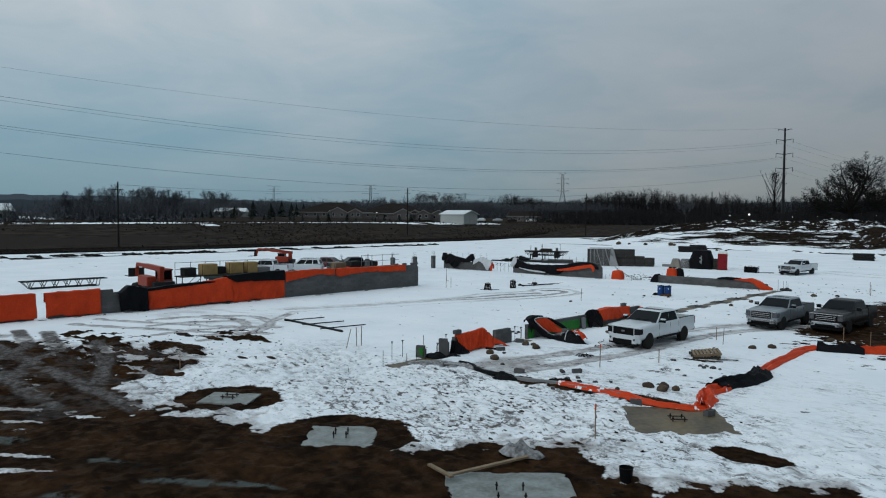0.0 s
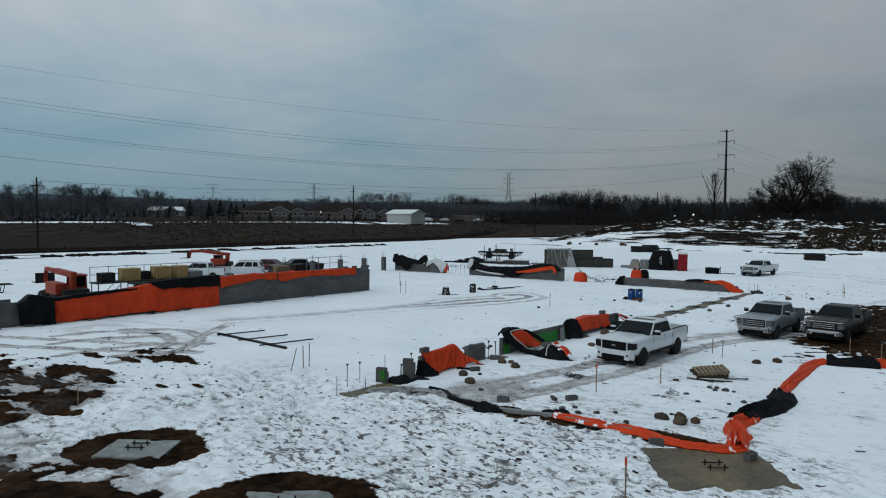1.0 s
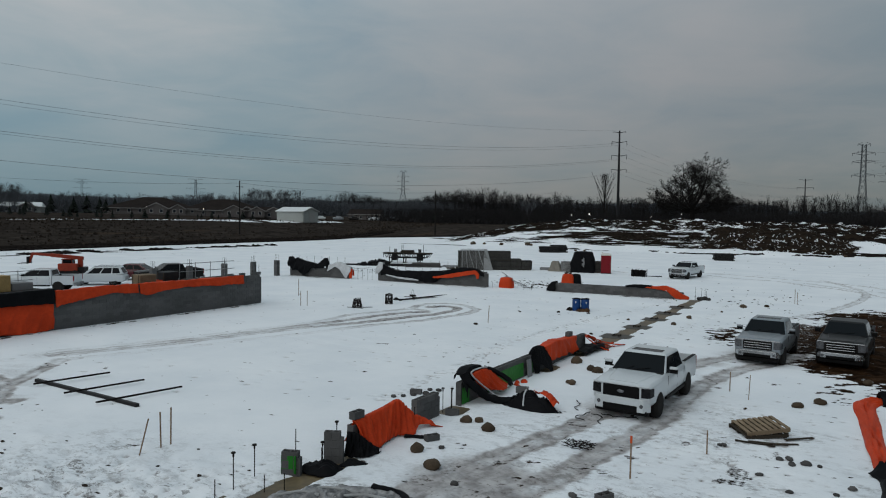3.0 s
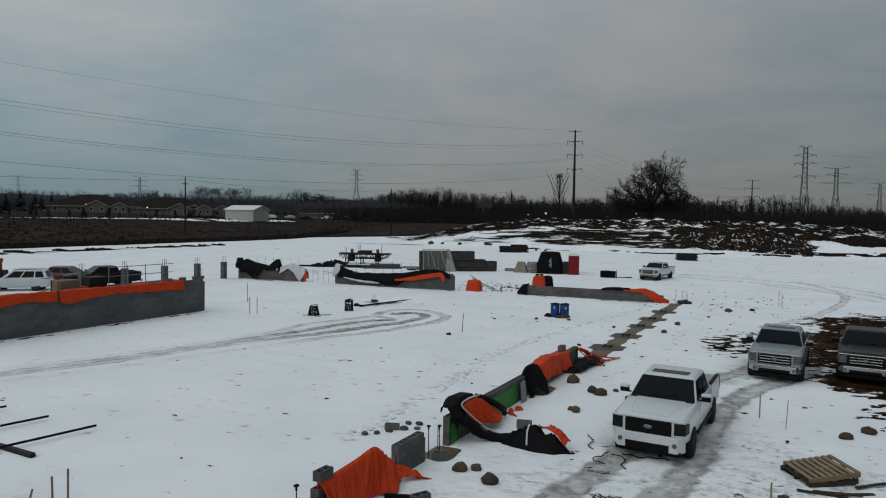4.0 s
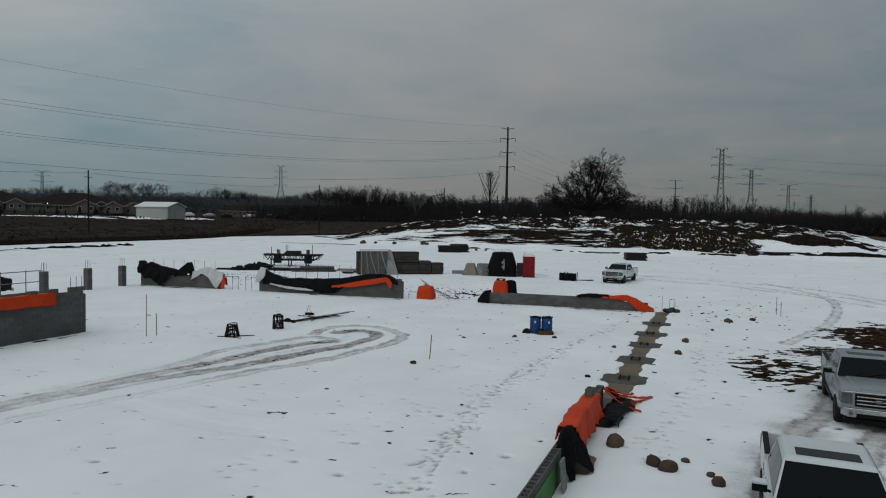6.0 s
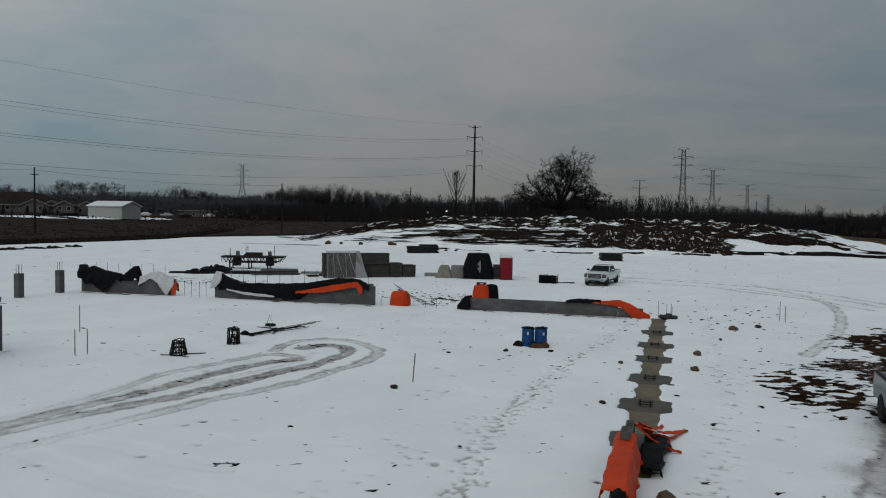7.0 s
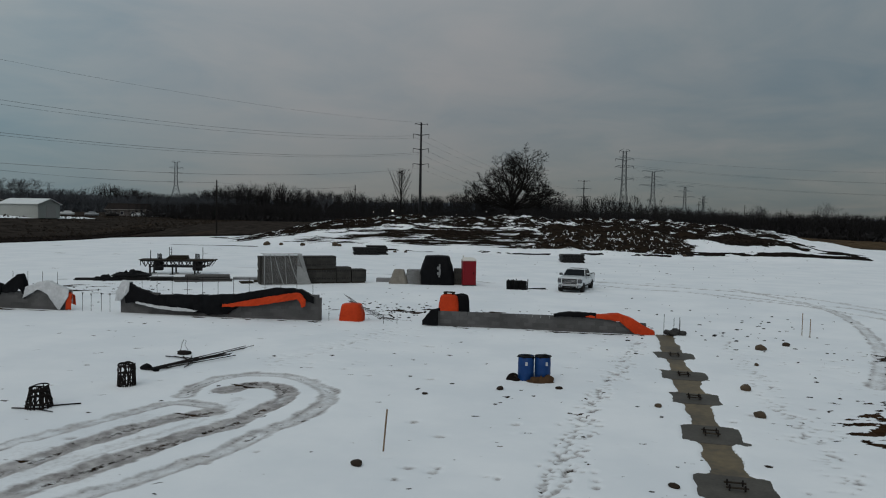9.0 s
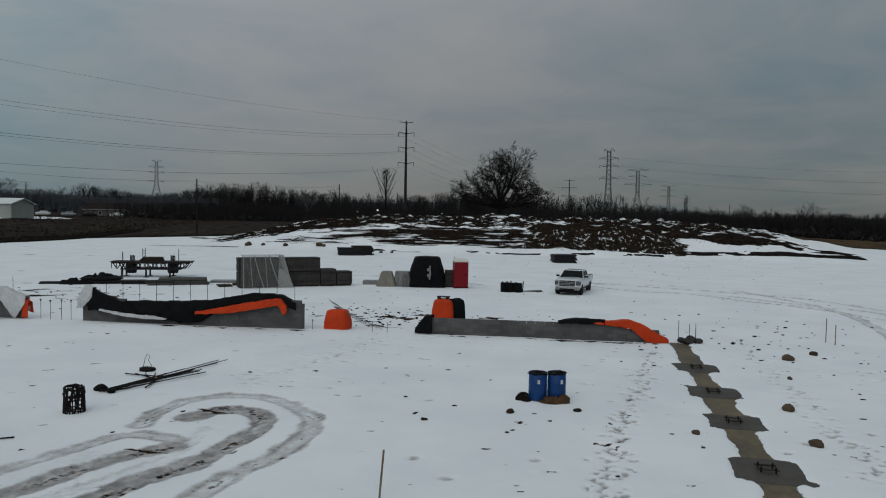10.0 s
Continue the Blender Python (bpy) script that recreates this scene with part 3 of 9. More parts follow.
# churned yard west of the pads
yard = smooth(4.5, 1.2, np.hypot((GX + 12) * 0.42, (GY + 9.6) * 1.2)) + 0.75 * smooth(3.2, 0.8, np.hypot((GX + 10.5) * 0.55, (GY + 3.6) * 1.5))
churn = fbm(GX * 0.5 + GY * 0.25, GY - GX * 0.5, 1.5, 4, 71)
mud = np.maximum(mud, smooth(0.55, 0.65, np.clip(yard, 0, 1) * 0.30 + churn * 0.62))
RUTS = [[(-24, -13.9), (-10.9, -13.35), (-5.1, -13.12), (-0.9, -12.95)], [(-24, -15.3), (-9.5, -14.88), (-3.0, -14.84)], [(-19, -10.6), (-13.1, -11.7), (-11.6, -13.1), (-8.3, -14.75)], [(-20.5, -11.6), (-15.4, -12.4), (-12.6, -14.3)], [(-14.5, -9.6), (-8.5, -11.2), (-5.4, -12.6)]]
d_rut = np.minimum.reduce([near_line(GX, GY, r) for r in RUTS])
rutted = smooth(0.44, 0.26, d_rut + (n_mid - 0.5) * 0.3)
rut_wet = np.maximum(rutted * smooth(0.25, 0.5, n_mid), yard_zone * 0.30 * smooth(0.40, 0.6, churn))
ice = np.zeros(GX.shape)
for hx, hy, ha, hb in ((-0.2, -16.8, 0.6, 0.25), (6.4, -14.5, 1.1, 0.16), (5.2, -17.0, 0.5, 0.25), (7.5, -13.6, 0.7, 0.2), (3.5, -15.4, 0.6, 0.16)):
    ice = np.maximum(ice, smooth(1.1, 0.8, np.hypot(((GX - hx) * 0.8 + (GY - hy) * 0.6) / ha, ((GY - hy) * 0.8 - (GX - hx) * 0.6) / hb) + (n_mid - 0.5) * 1.1))
# ground beside the parked trucks
rut = fbm(GX * 0.8 + GY * 0.25, GY * 1.25 - GX * 0.5, 2.7, 4, 81)
park = smooth(1.3, 0.6, np.hypot((GX - 13.3) / 7.0, (GY - 29) / 14.5) + (n_lo - 0.5) * 0.7)
mud = np.maximum(mud, smooth(0.40, 0.60, park * 0.74 + (rut - 0.5) * 0.85 + 0.02) * smooth(0.02, 0.2, park) * (0.66 + 0.30 * smooth(8.5, 10.5, GX)))
park2 = smooth(1.2, 0.3, np.hypot((GX - 5.6) / 2.6, (GY - 27) / 4.2))
mud = np.maximum(mud, 0.85 * smooth(0.52, 0.62, park2 * 0.28 + rut * 0.72))
mud = np.maximum(mud, smooth(1.1, 0.8, np.hypot((GX - 15.2) / 1.2, (GY + 3.0) / 0.6) + (n_mid - 0.5) * 0.6))
# trodden, lumpy snow at the south end
trod = smooth(1.5, -3.0, GY - 0.12 * GX) * smooth(-12, -4, GX)
lumps = smooth(0.62, 0.72, fbm(GX * 0.8 + GY * 0.5, GY * 1.3 - GX * 0.3, 2.6, 3, 91) * 0.8 + n_mid * 0.2) * trod
mud = np.maximum(mud, lumps * 0.30)
scuff = smooth(0.66, 0.72, fbm(GX, GY, 1.1, 4, 95)) * smooth(12, 0, np.hypot((GX - 8) * 0.8, GY - 3))
mud = np.maximum(mud, scuff * 0.55)
# trench with the low frost wall towards the trucks
TRENCH = rounded([(0.8, -1.9), (2.2, -1.1), (3.6, -0.75), (5.2, -0.75), (7.1, -0.1), (9.6, 0.2), (12.2, 0.3)])
d_trench = near_line(GX, GY, TRENCH)
mud = np.maximum(mud, smooth(0.75, 0.2, d_trench + (n_mid - 0.5) * 1.1) * (0.3 + 0.7 * smooth(3.6, 5.4, GX)))

# slush in wheel tracks
slush = np.zeros(GX.shape)
sink = np.zeros(GX.shape)
core = (GX > -40) & (GX < 34) & (GY > -18) & (GY < 76)
cxs, cys = GX[core], GY[core]
rough = fbm(cxs, cys, 2.4, 4, 163)
for lines, width, strength in ((LOOPS[:1], 0.30, 1.0), (LOOPS[1:2], 0.33, 1.65), (LOOPS[2:3], 0.26, 0.95), (LOOPS[3:4], 0.31, 1.6), (LOOPS[4:], 0.22, 0.6), (FAINT_RUN, 0.4, 0.36), (TURN, 0.30, 1.3), (TRUCK_RUN, 0.40, 1.25), (FAR_RUN, 0.32, 0.85)):
    for pts in lines:
        d = near_line(cxs, cys, pts)
        wob = width * (0.75 + 0.6 * n_mid[core])
        tread = 0.62 + 0.5 * smooth(wob * 0.35, wob * 0.8, d)
        k = smooth(wob * 1.45, wob * 0.5, d + (rough - 0.5) * wob * 1.1) * strength * tread * (0.25 + 0.6 * n_mid[core] + 0.7 * (rough - 0.2))
        k = k * np.where((cxs < -9) & (cys > 3), 0.55 + 0.45 * smooth(14, 21, cys), 1.0)
        slush[core] = np.maximum(slush[core], k)
        sink[core] = np.maximum(sink[core], smooth(width * 1.1, width * 0.6, d) * 0.022 - smooth(width * 0.5, 0, np.abs(d - width * 1.3)) * 0.006)
core_d = np.minimum(near_line(cxs, cys, LOOPS[1]), np.minimum(near_line(cxs, cys, LOOPS[3]), near_line(cxs, cys, LOOPS[0]) + 0.05))
mud[core] = np.maximum(mud[core], 0.5 * smooth(0.2, 0.06, core_d) * smooth(0.46, 0.60, fbm(cxs, cys, 1.1, 3, 159)) * smooth(12, 20, cys))
haze = smooth(1.9, 0.3, np.minimum(near_line(cxs, cys, LOOPS[3]), near_line(cxs, cys, LOOPS[1]) + 0.4)) * 0.36 * smooth(26.5, 23, cys)
haze = np.maximum(haze, smooth(1.7, 0.3, np.minimum(near_line(cxs, cys, TRUCK_RUN[0]), near_line(cxs, cys, TRUCK_RUN[1]) + 0.3)) * 0.55 * smooth(7.0, 9.5, cys))
slush[core] = np.maximum(slush[core], haze * (0.2 + 1.2 * fbm(cxs * 0.35 + cys * 0.1, cys * 0.9 + cxs * 0.3, 1.2, 3, 43)))
churned = smooth(6.5, 2, np.hypot((GX + 17.5) * 0.6, (GY + 1.5))) * (0.25 + 0.75 * smooth(0.40, 0.6, churn)) * 0.42
slush = np.maximum(slush, churned)
slush = np.maximum(slush, smooth(2.4, 0.6, np.hypot(GX - 3.4, (GY - 1.2) * 0.8)) * 0.75 * (0.5 + n_mid))
slush = np.maximum(slush, park * 0.5 * (0.4 + n_mid))
slush = np.maximum(slush, smooth(1.9, 0.1, np.minimum(GY - edge, np.maximum(GY - yard_edge, 4 * (GX > -3)))) * (0.15 + 0.9 * n_mid) * (GX < 18))
slush = np.maximum(slush, np.maximum(rutted * 0.95, yard_zone * (0.45 + 0.6 * churn)))
mud = np.maximum(mud, smooth(0.56, 0.70, fbm(GX, GY, 3.0, 3, 47)) * smooth(0.5, 0.8, slush) * 0.5)

for bx, by, br, bs in CLUMPS:
    mud = np.maximum(mud, smooth(1.15, 0.75, np.hypot((GX - bx) / (br * 0.95), (GY - by) / (bs * 1.25)) + (n_mid - 0.5) * 1.5) * 0.8)
# footprints
rs = np.random.RandomState(4)
prints = []
for a, b, wide, count in (((-2.9, 27.5), (-0.9, 40.5), 0.20, 230), ((-3.5, 18.4), (-2.9, 27.5), 0.24, 200), ((-2.4, 6.0), (-3.5, 18.4), 0.26, 220), ((-14.2, 30.5), (-12.0, 40.0), 0.4, 150), ((2.6, 26), (3.0, 44), 0.26, 170),
                          ((1.6, 14), (3.0, 28), 0.3, 110), ((-8, 5), (-4, 22), 0.8, 60), ((6.6, 4), (7.2, 12), 0.7, 90), ((9, 30), (3.5, 40), 1.0, 70), ((-5, -5), (8, -3), 2.0, 420),
                          ((1, -6), (12, -5), 1.6, 300), ((7, 1), (12, 12), 1.8, 160)):
    for t in rs.rand(count):
        prints.append((a[0] + (b[0] - a[0]) * t + rs.randn() * wide, a[1] + (b[1] - a[1]) * t + rs.randn() * wide, 0.055 + 0.035 * rs.rand(), rs.rand() * 3.14))
prints += [(rs.uniform(-22, 12), rs.uniform(2, 42), 0.09 + 0.05 * rs.rand(), rs.rand() * 3.14) for _ in range(160)]
dent = np.zeros(GX.shape)
for fx, fy, r, w in prints:
    i0, i1 = np.searchsorted(gx, (fx - 0.45, fx + 0.45))
    j0, j1 = np.searchsorted(gy, (fy - 0.45, fy + 0.45))
    if i1 - i0 < 2 or j1 - j0 < 2:
        continue
    sx, sy = GX[i0:i1, j0:j1] - fx, GY[i0:i1, j0:j1] - fy
    u, v = sx * math.cos(w) + sy * math.sin(w), -sx * math.sin(w) + sy * math.cos(w)
    d = np.hypot(u / (r * 1.25), v / r)
    dent[i0:i1, j0:j1] = np.maximum(dent[i0:i1, j0:j1], smooth(1.4, 0.3, d))
slush = np.maximum(slush, dent * 0.74)
mud = np.maximum(mud, dent * 0.55 * smooth(0.50, 0.64, n_lo))

# the footing strip: no snow over it
half_w = np.full(GY.shape, 0.35)
for py in PIERS:
    half_w = np.maximum(half_w, 0.36 + 0.38 * smooth(0.85, 0.60, np.abs(GY - py)) * (0.85 + 0.5 * (n_lo - 0.5)))
half_w = half_w + (n_mid - 0.5) * 0.26 + (fbm(GX * 0.5, GY, 0.9, 2, 57) - 0.5) * 0.22
strip = smooth(0.12, -0.12, np.abs(GX - FOOT_X - 0.006 * (GY - 20)) - half_w) * smooth(-2.9, -2.3, GY) * smooth(43.0, 42.2, GY)
strip *= 1 - 0.96 * smooth(0.1, 0.7, GX - 0.35) * smooth(17.5, 16.5, GY) * (GY > -0.8)
strip *= 1 - smooth(-0.12, -0.4, GX) * smooth(18.0, 17.0, GY) * (GY > -0.4)
strip *= 1 - smooth(1.0, 1.3, GY) * smooth(5.9, 5.5, GY)
strip *= 1 - smooth(6.5, 6.9, GY) * smooth(17.0, 16.4, GY) * (1 - smooth(0.9, 0.4, np.abs(GY - 13.6)))
pit = np.zeros(GX.shape)
for px, py, ax, ay, rz in PADS:
    w = radians(rz)
    u, v = (GX - px) * math.cos(w) + (GY - py) * math.sin(w), -(GX - px) * math.sin(w) + (GY - py) * math.cos(w)
    ragged = (n_mid - 0.5) * 0.35
    pit = np.maximum(pit, smooth(0.16, -0.05, np.maximum(np.abs(u) - ax, np.abs(v) - ay) + ragged))

# far ground
verge = GX + 102 + 3 * fbm(GX, GY, 0.06, 3, 101) + 0.03 * np.maximum(GY - 60, 0) * (GX > -140)
grass = smooth(1.0, -1.0, verge)
north_edge = np.interp(GX, [-112, -103, -95, -87, -78, -66, 90], [124, 131, 136.5, 140.5, 144.5, 150, 152])
grass = np.maximum(grass, smooth(-1.0, 1.5, GY - north_edge + 3 * (n_lo - 0.5)) * (GX > -112))
grass *= 1 - 0.9 * smooth(0.74, 0.78, fbm(GX, GY * 0.35, 0.07, 4, 111)) * smooth(-120, -135, GX)
strip_snow = smooth(13, 8, near_line(GX, GY + 6 * (n_lo - 0.5), [(-152, -40), (-150, 20), (-149, 50), (-150, 80), (-147, 110), (-140, 132), (-124, 165)])) * smooth(0.28, 0.40, fbm(GX, GY, 0.09, 3, 117))
grass *= 1 - 0.9 * strip_snow * (GX < -130)
grass *= 1 - 0.95 * smooth(1.1, 0.7, np.hypot((GX + 133.8) / 2.2, (GY - 55.9) / 2.6) + (n_lo - 0.5) * 1.2)
clods_edge = smooth(0.44, 0.52, fbm(GX * 2.0, GY * 0.7, 0.35, 4, 121)) * smooth(3.6, 1.2, np.abs(GX + 88.5 + 3 * (n_lo - 0.5))) * smooth(95, 75, GY)
bank_face = smooth(4.0, 2.6, np.abs(verge - 0.6)) * smooth(158, 140, GY)
bank_face = np.maximum(bank_face, smooth(3.0, 1.6, np.abs(GY - north_edge - 0.4)) * smooth(-70, -80, GX) * (GX > -106))
peat = np.zeros(GX.shape)
# earth showing on the mound
Z0 = terrain(GX, GY)
on_mound = smooth(0.25, 0.9, Z0) * (GY > 104) * (GY < 165) * (GX > -100) * (GX < 90)
# dark cut bands on the west face, grassy slope with snow runnels, hummocks on the crest, banks to the east
bands = fbm(GX * 0.09, GY * 1.0 + 0.1 * np.sin(GX * 0.3), 2.2, 3, 133)
cut = (0.46 + 0.26 * smooth(-46, -24, GX)) * smooth(-64, -46, GX + 8 * (n_lo - 0.5) - 1.6 * (GY - 121)) * smooth(-4, -12, GX + 4 * (n_lo - 0.5)) * smooth(117.0, 119.0, GY + 1.2 * (n_lo - 0.5)) * smooth(126.2, 124.0, GY)
cut = cut + 0.28 * smooth(1.0, 0.4, np.abs(GY - 121.6 - 0.6 * np.sin(GX * 0.16))) * smooth(-50, -38, GX) * smooth(-6, -12, GX) * (cut > 0.05)
slope = smooth(-16, -12, GX + 5 * (n_lo - 0.5)) * smooth(11.5, 8.5, GX - 0.35 * (GY - 121) + 4 * (n_lo - 0.5)) * smooth(117.2, 118.4, GY + 1.6 * (n_lo - 0.5)) * smooth(126.8, 125.2, GY + 1.5 * (n_mid - 0.5))
hummock = 0.72 * smooth(3.4, 4.4, Z0) * smooth(-60, -46, GX) * smooth(20, 12, GX)
brow = 0.70 * smooth(124.0, 126.0, GY + 2.0 * (n_lo - 0.5) + 0.0008 * (GX + 18) ** 2) * smooth(-80, -66, GX) * smooth(32, 20, GX)
hummock = np.maximum(hummock, brow)
mound_cover, crest_cover = on_mound * cut, on_mound * hummock
WAVER = 2.0 * (n_lo - 0.5) + 0.8 * (n_mid - 0.5)
east = smooth(2.1, 1.2, near_line(GX, GY + WAVER, [(7.0, 127.0), (14.3, 125.4), (20.3, 124.9), (25.3, 125.3), (29.5, 125.0), (34.0, 124.2)]))
toe = smooth(0.62, 0.38, near_line(GX, GY + 0.5 * WAVER, [(-39, 115.6), (-22, 115.3), (-9.2, 115.5), (6.6, 117.3)])) * smooth(0.36, 0.48, n_lo)
toe = np.maximum(toe, smooth(1.1, 0.7, near_line(GX, GY + 0.4 * WAVER, [(8.5, 118.3), (19.4, 120.0), (26, 121.0), (34.9, 122.2)])))
west_crest = smooth(2.1, 1.2, near_line(GX, GY + WAVER, [(-82, 138), (-78, 134), (-68, 128.8), (-62, 127.3), (-49, 126.3), (-38, 127.2)])) * smooth(0.36, 0.46, bands)
dashes = np.maximum(smooth(0.7, 0.4, near_line(GX, GY + 0.6 * WAVER, [(-77, 116), (-70.9, 116.5)])), smooth(0.7, 0.4, near_line(GX, GY + 0.6 * WAVER, [(-69.8, 117.2), (-61.5, 116.5)])))
scree = on_mound * slope
mound_cover = mound_cover * (1 - scree) * (crest_cover < 0.4)
berm = smooth(0.9, 0.5, near_line(GX, GY + 0.5 * WAVER, [(-97.36, 11.96), (-90.56, 32.96)])) * smooth(0.32, 0.42, n_lo)
broken = smooth(0.36, 0.48, fbm(GX, GY * 1.5, 0.35, 3, 149))
peat = np.maximum(peat, 0.55 * yard_mud * smooth(-3.5, -6.5, GX))
for layer in (east * broken, toe * broken, west_crest * on_mound, dashes, berm, clods_edge, bank_face):
    peat = np.maximum(peat, layer)
debris = 0.8 * smooth(0.62, 0.67, fbm(GX * 0.4, GY, 1.9, 3, 147)) * smooth(4.2, 2.2, np.hypot((GX + 10.5) * 0.42, (GY - 45.2) * 1.1))
mud = np.maximum(mud, debris)
strewn = smooth(0.60, 0.66, fbm(GX * 0.8, GY, 1.7, 3, 153)) * smooth(5.5, 2.0, np.hypot((GX + 37) * 0.7, GY - 49.5))
mud = np.maximum(mud, 0.8 * strewn)

# earth and chips along the wall feet; base shading of far walls painted as mud
for line, reach in (([(-23.75, -14.4), (-23.75, 21.5)], 0.30), ([(-38.0, 38.6), (-30.9, 39.2)], 0.35), ([(-27.7, 39.45), (-16.6, 40.4)], 0.35), ([(-11.2, 41.05), (-0.55, 41.85)], 0.30)):
    mud = np.maximum(mud, 0.75 * smooth(reach, 0.05, near_line(GX, GY, line) + (n_hi - 0.5) * 0.3) * smooth(0.48, 0.60, fbm(GX, GY, 1.6, 3, 151)))

Z = Z0 + 0.05 * (n_lo - 0.5) + 0.02 * (n_mid - 0.5)
Z += trod * (1 - mud) * 0.26 * (rough_n - 0.5) + trod * mud * -0.03
flat = (1 - np.clip(mud + 0.6 * slush, 0, 1))
Z -= 0.03 * (1 - flat) + 0.05 * dent
Z += mud * (0.16 * (n_mid - 0.45) + 0.09 * (n_hi - 0.5)) * (1 + 2.0 * smooth(0, 0.6, np.clip(yard, 0, 1)))
Z -= sink
Z = Z * (1 - strip) - 0.10 * strip
Z = Z * (1 - pit) - 0.16 * pit
mud = np.maximum(mud, strip), 
mud = mud[0]

nx, ny = len(gx), len(gy)
co = np.stack([GX, GY, Z], -1).reshape(-1, 3)
idx = np.arange(nx * ny).reshape(nx, ny)
quads = np.stack([idx[:-1, :-1], idx[1:, :-1], idx[1:, 1:], idx[:-1, 1:]], -1).reshape(-1, 4)
g_me = bpy.data.meshes.new("ground")
g_me.vertices.add(len(co)), g_me.loops.add(quads.size), g_me.polygons.add(len(quads))
g_me.vertices.foreach_set("co", co.ravel())
g_me.loops.foreach_set("vertex_index", quads.ravel())
g_me.polygons.foreach_set("loop_start", np.arange(0, quads.size, 4))
g_me.polygons.foreach_set("use_smooth", np.ones(len(quads), dtype=bool))
g_me.update(calc_edges=True)
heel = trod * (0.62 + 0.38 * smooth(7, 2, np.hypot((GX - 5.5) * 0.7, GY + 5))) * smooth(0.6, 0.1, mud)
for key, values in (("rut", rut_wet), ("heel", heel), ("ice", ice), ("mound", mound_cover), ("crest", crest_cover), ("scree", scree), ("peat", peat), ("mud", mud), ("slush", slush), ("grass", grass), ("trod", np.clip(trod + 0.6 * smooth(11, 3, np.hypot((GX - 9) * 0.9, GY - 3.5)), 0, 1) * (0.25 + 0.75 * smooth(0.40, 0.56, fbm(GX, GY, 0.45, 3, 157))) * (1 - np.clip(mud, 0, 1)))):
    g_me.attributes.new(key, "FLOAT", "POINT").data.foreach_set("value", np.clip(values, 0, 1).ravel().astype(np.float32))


def ground_z(x, y):
    i, j = int(np.searchsorted(gx, x)) - 1, int(np.searchsorted(gy, y)) - 1
    fx, fy = (x - gx[i]) / (gx[i + 1] - gx[i]), (y - gy[j]) / (gy[j + 1] - gy[j])
    return float(Z[i, j] * (1 - fx) * (1 - fy) + Z[i + 1, j] * fx * (1 - fy) + Z[i, j + 1] * (1 - fx) * fy + Z[i + 1, j + 1] * fx * fy)


def ground_material():
    m = bpy.data.materials.new("snow_and_earth")
    m.use_nodes = True
    n, l = links_of(m)
    p = n["Principled BSDF"]
    geo = n.new("ShaderNodeNewGeometry")

    def tex(scale, detail=5.0, rough=0.6, stretch=(1, 1, 1)):
        mp = n.new("ShaderNodeMapping")
        mp.inputs["Scale"].default_value = stretch
        l.new(geo.outputs["Position"], mp.inputs[0])
        t = n.new("ShaderNodeTexNoise")
        t.inputs["Scale"].default_value, t.inputs["Detail"].default_value, t.inputs["Roughness"].default_value = scale, detail, rough
        l.new(mp.outputs[0], t.inputs["Vector"])
        return t.outputs["Fac"]

    def op(kind, a, b, c=None):
        k = n.new("ShaderNodeMath")
        k.operation = kind
        for i, v in enumerate((a, b, c)):
            if v is None:
                continue
            if isinstance(v, (int, float)):
                k.inputs[i].default_value = v
            else:
                l.new(v, k.inputs[i])
        return k.outputs[0]

    def attr(name):
        a = n.new("ShaderNodeAttribute")
        a.attribute_name = name
        return a.outputs["Fac"]

    def step(v, lo, hi):
        r = n.new("ShaderNodeMapRange")
        r.interpolation_type = "SMOOTHSTEP"
        r.inputs["From Min"].default_value, r.inputs["From Max"].default_value = lo, hi
        l.new(v, r.inputs["Value"])
        return r.outputs[0]

    def mix(f, a, b):
        k = n.new("ShaderNodeMix")
        k.data_type = "RGBA"
        l.new(f, k.inputs[0])
        for s, v in ((6, a), (7, b)):
            if isinstance(v, tuple):
                k.inputs[s].default_value = (*v, 1)
            else:
                l.new(v, k.inputs[s])
        return k.outputs[2]

    n_big, n_mid2, n_fine, n_grain = tex(0.25), tex(2.2), tex(9.0), tex(38.0, 3.0)
    snow = mix(step(n_big, 0.3, 0.7), (0.68, 0.715, 0.75), (0.76, 0.785, 0.81))
    snow = mix(step(n_fine, 0.66, 0.80), snow, (0.66, 0.67, 0.68))
    earth = mix(step(n_mid2, 0.34, 0.66), (0.0052, 0.0034, 0.0024), (0.025, 0.0128, 0.0063))
    earth = mix(step(n_fine, 0.40, 0.85), earth, (0.013, 0.0078, 0.0048))
    earth = mix(step(tex(0.5, 6.0, 0.65), 0.42, 0.62), earth, mix(step(n_mid2, 0.3, 0.7), (0.018, 0.0096, 0.005), (0.042, 0.0215, 0.0105)))
    earth = mix(step(tex(1.1, 7.0, 0.7), 0.56, 0.64), earth, (0.0055, 0.0042, 0.0034))
    wet = mix(step(n_mid2, 0.3, 0.7), (0.20, 0.19, 0.188), (0.44, 0.43, 0.43))
    wet = mix(step(n_fine, 0.58, 0.74), wet, (0.11, 0.09, 0.078))
    stalk = tex(0.9, 8.0, 0.72, (1.0, 0.30, 1.0))
    # dead grass tones, greyed in the base colour for distance haze
    field = mix(step(stalk, 0.3, 0.7), (0.013, 0.0115, 0.0107), (0.050, 0.042, 0.0365))
    sep = n.new("ShaderNodeSeparateXYZ")
    l.new(geo.outputs["Position"], sep.inputs[0])
    field = mix(op("MULTIPLY", step(sep.outputs["X"], -5.0, 30.0), step(sep.outputs["Y"], 145.0, 165.0)), field, mix(step(stalk, 0.3, 0.7), (0.045, 0.032, 0.02), (0.10, 0.072, 0.045)))
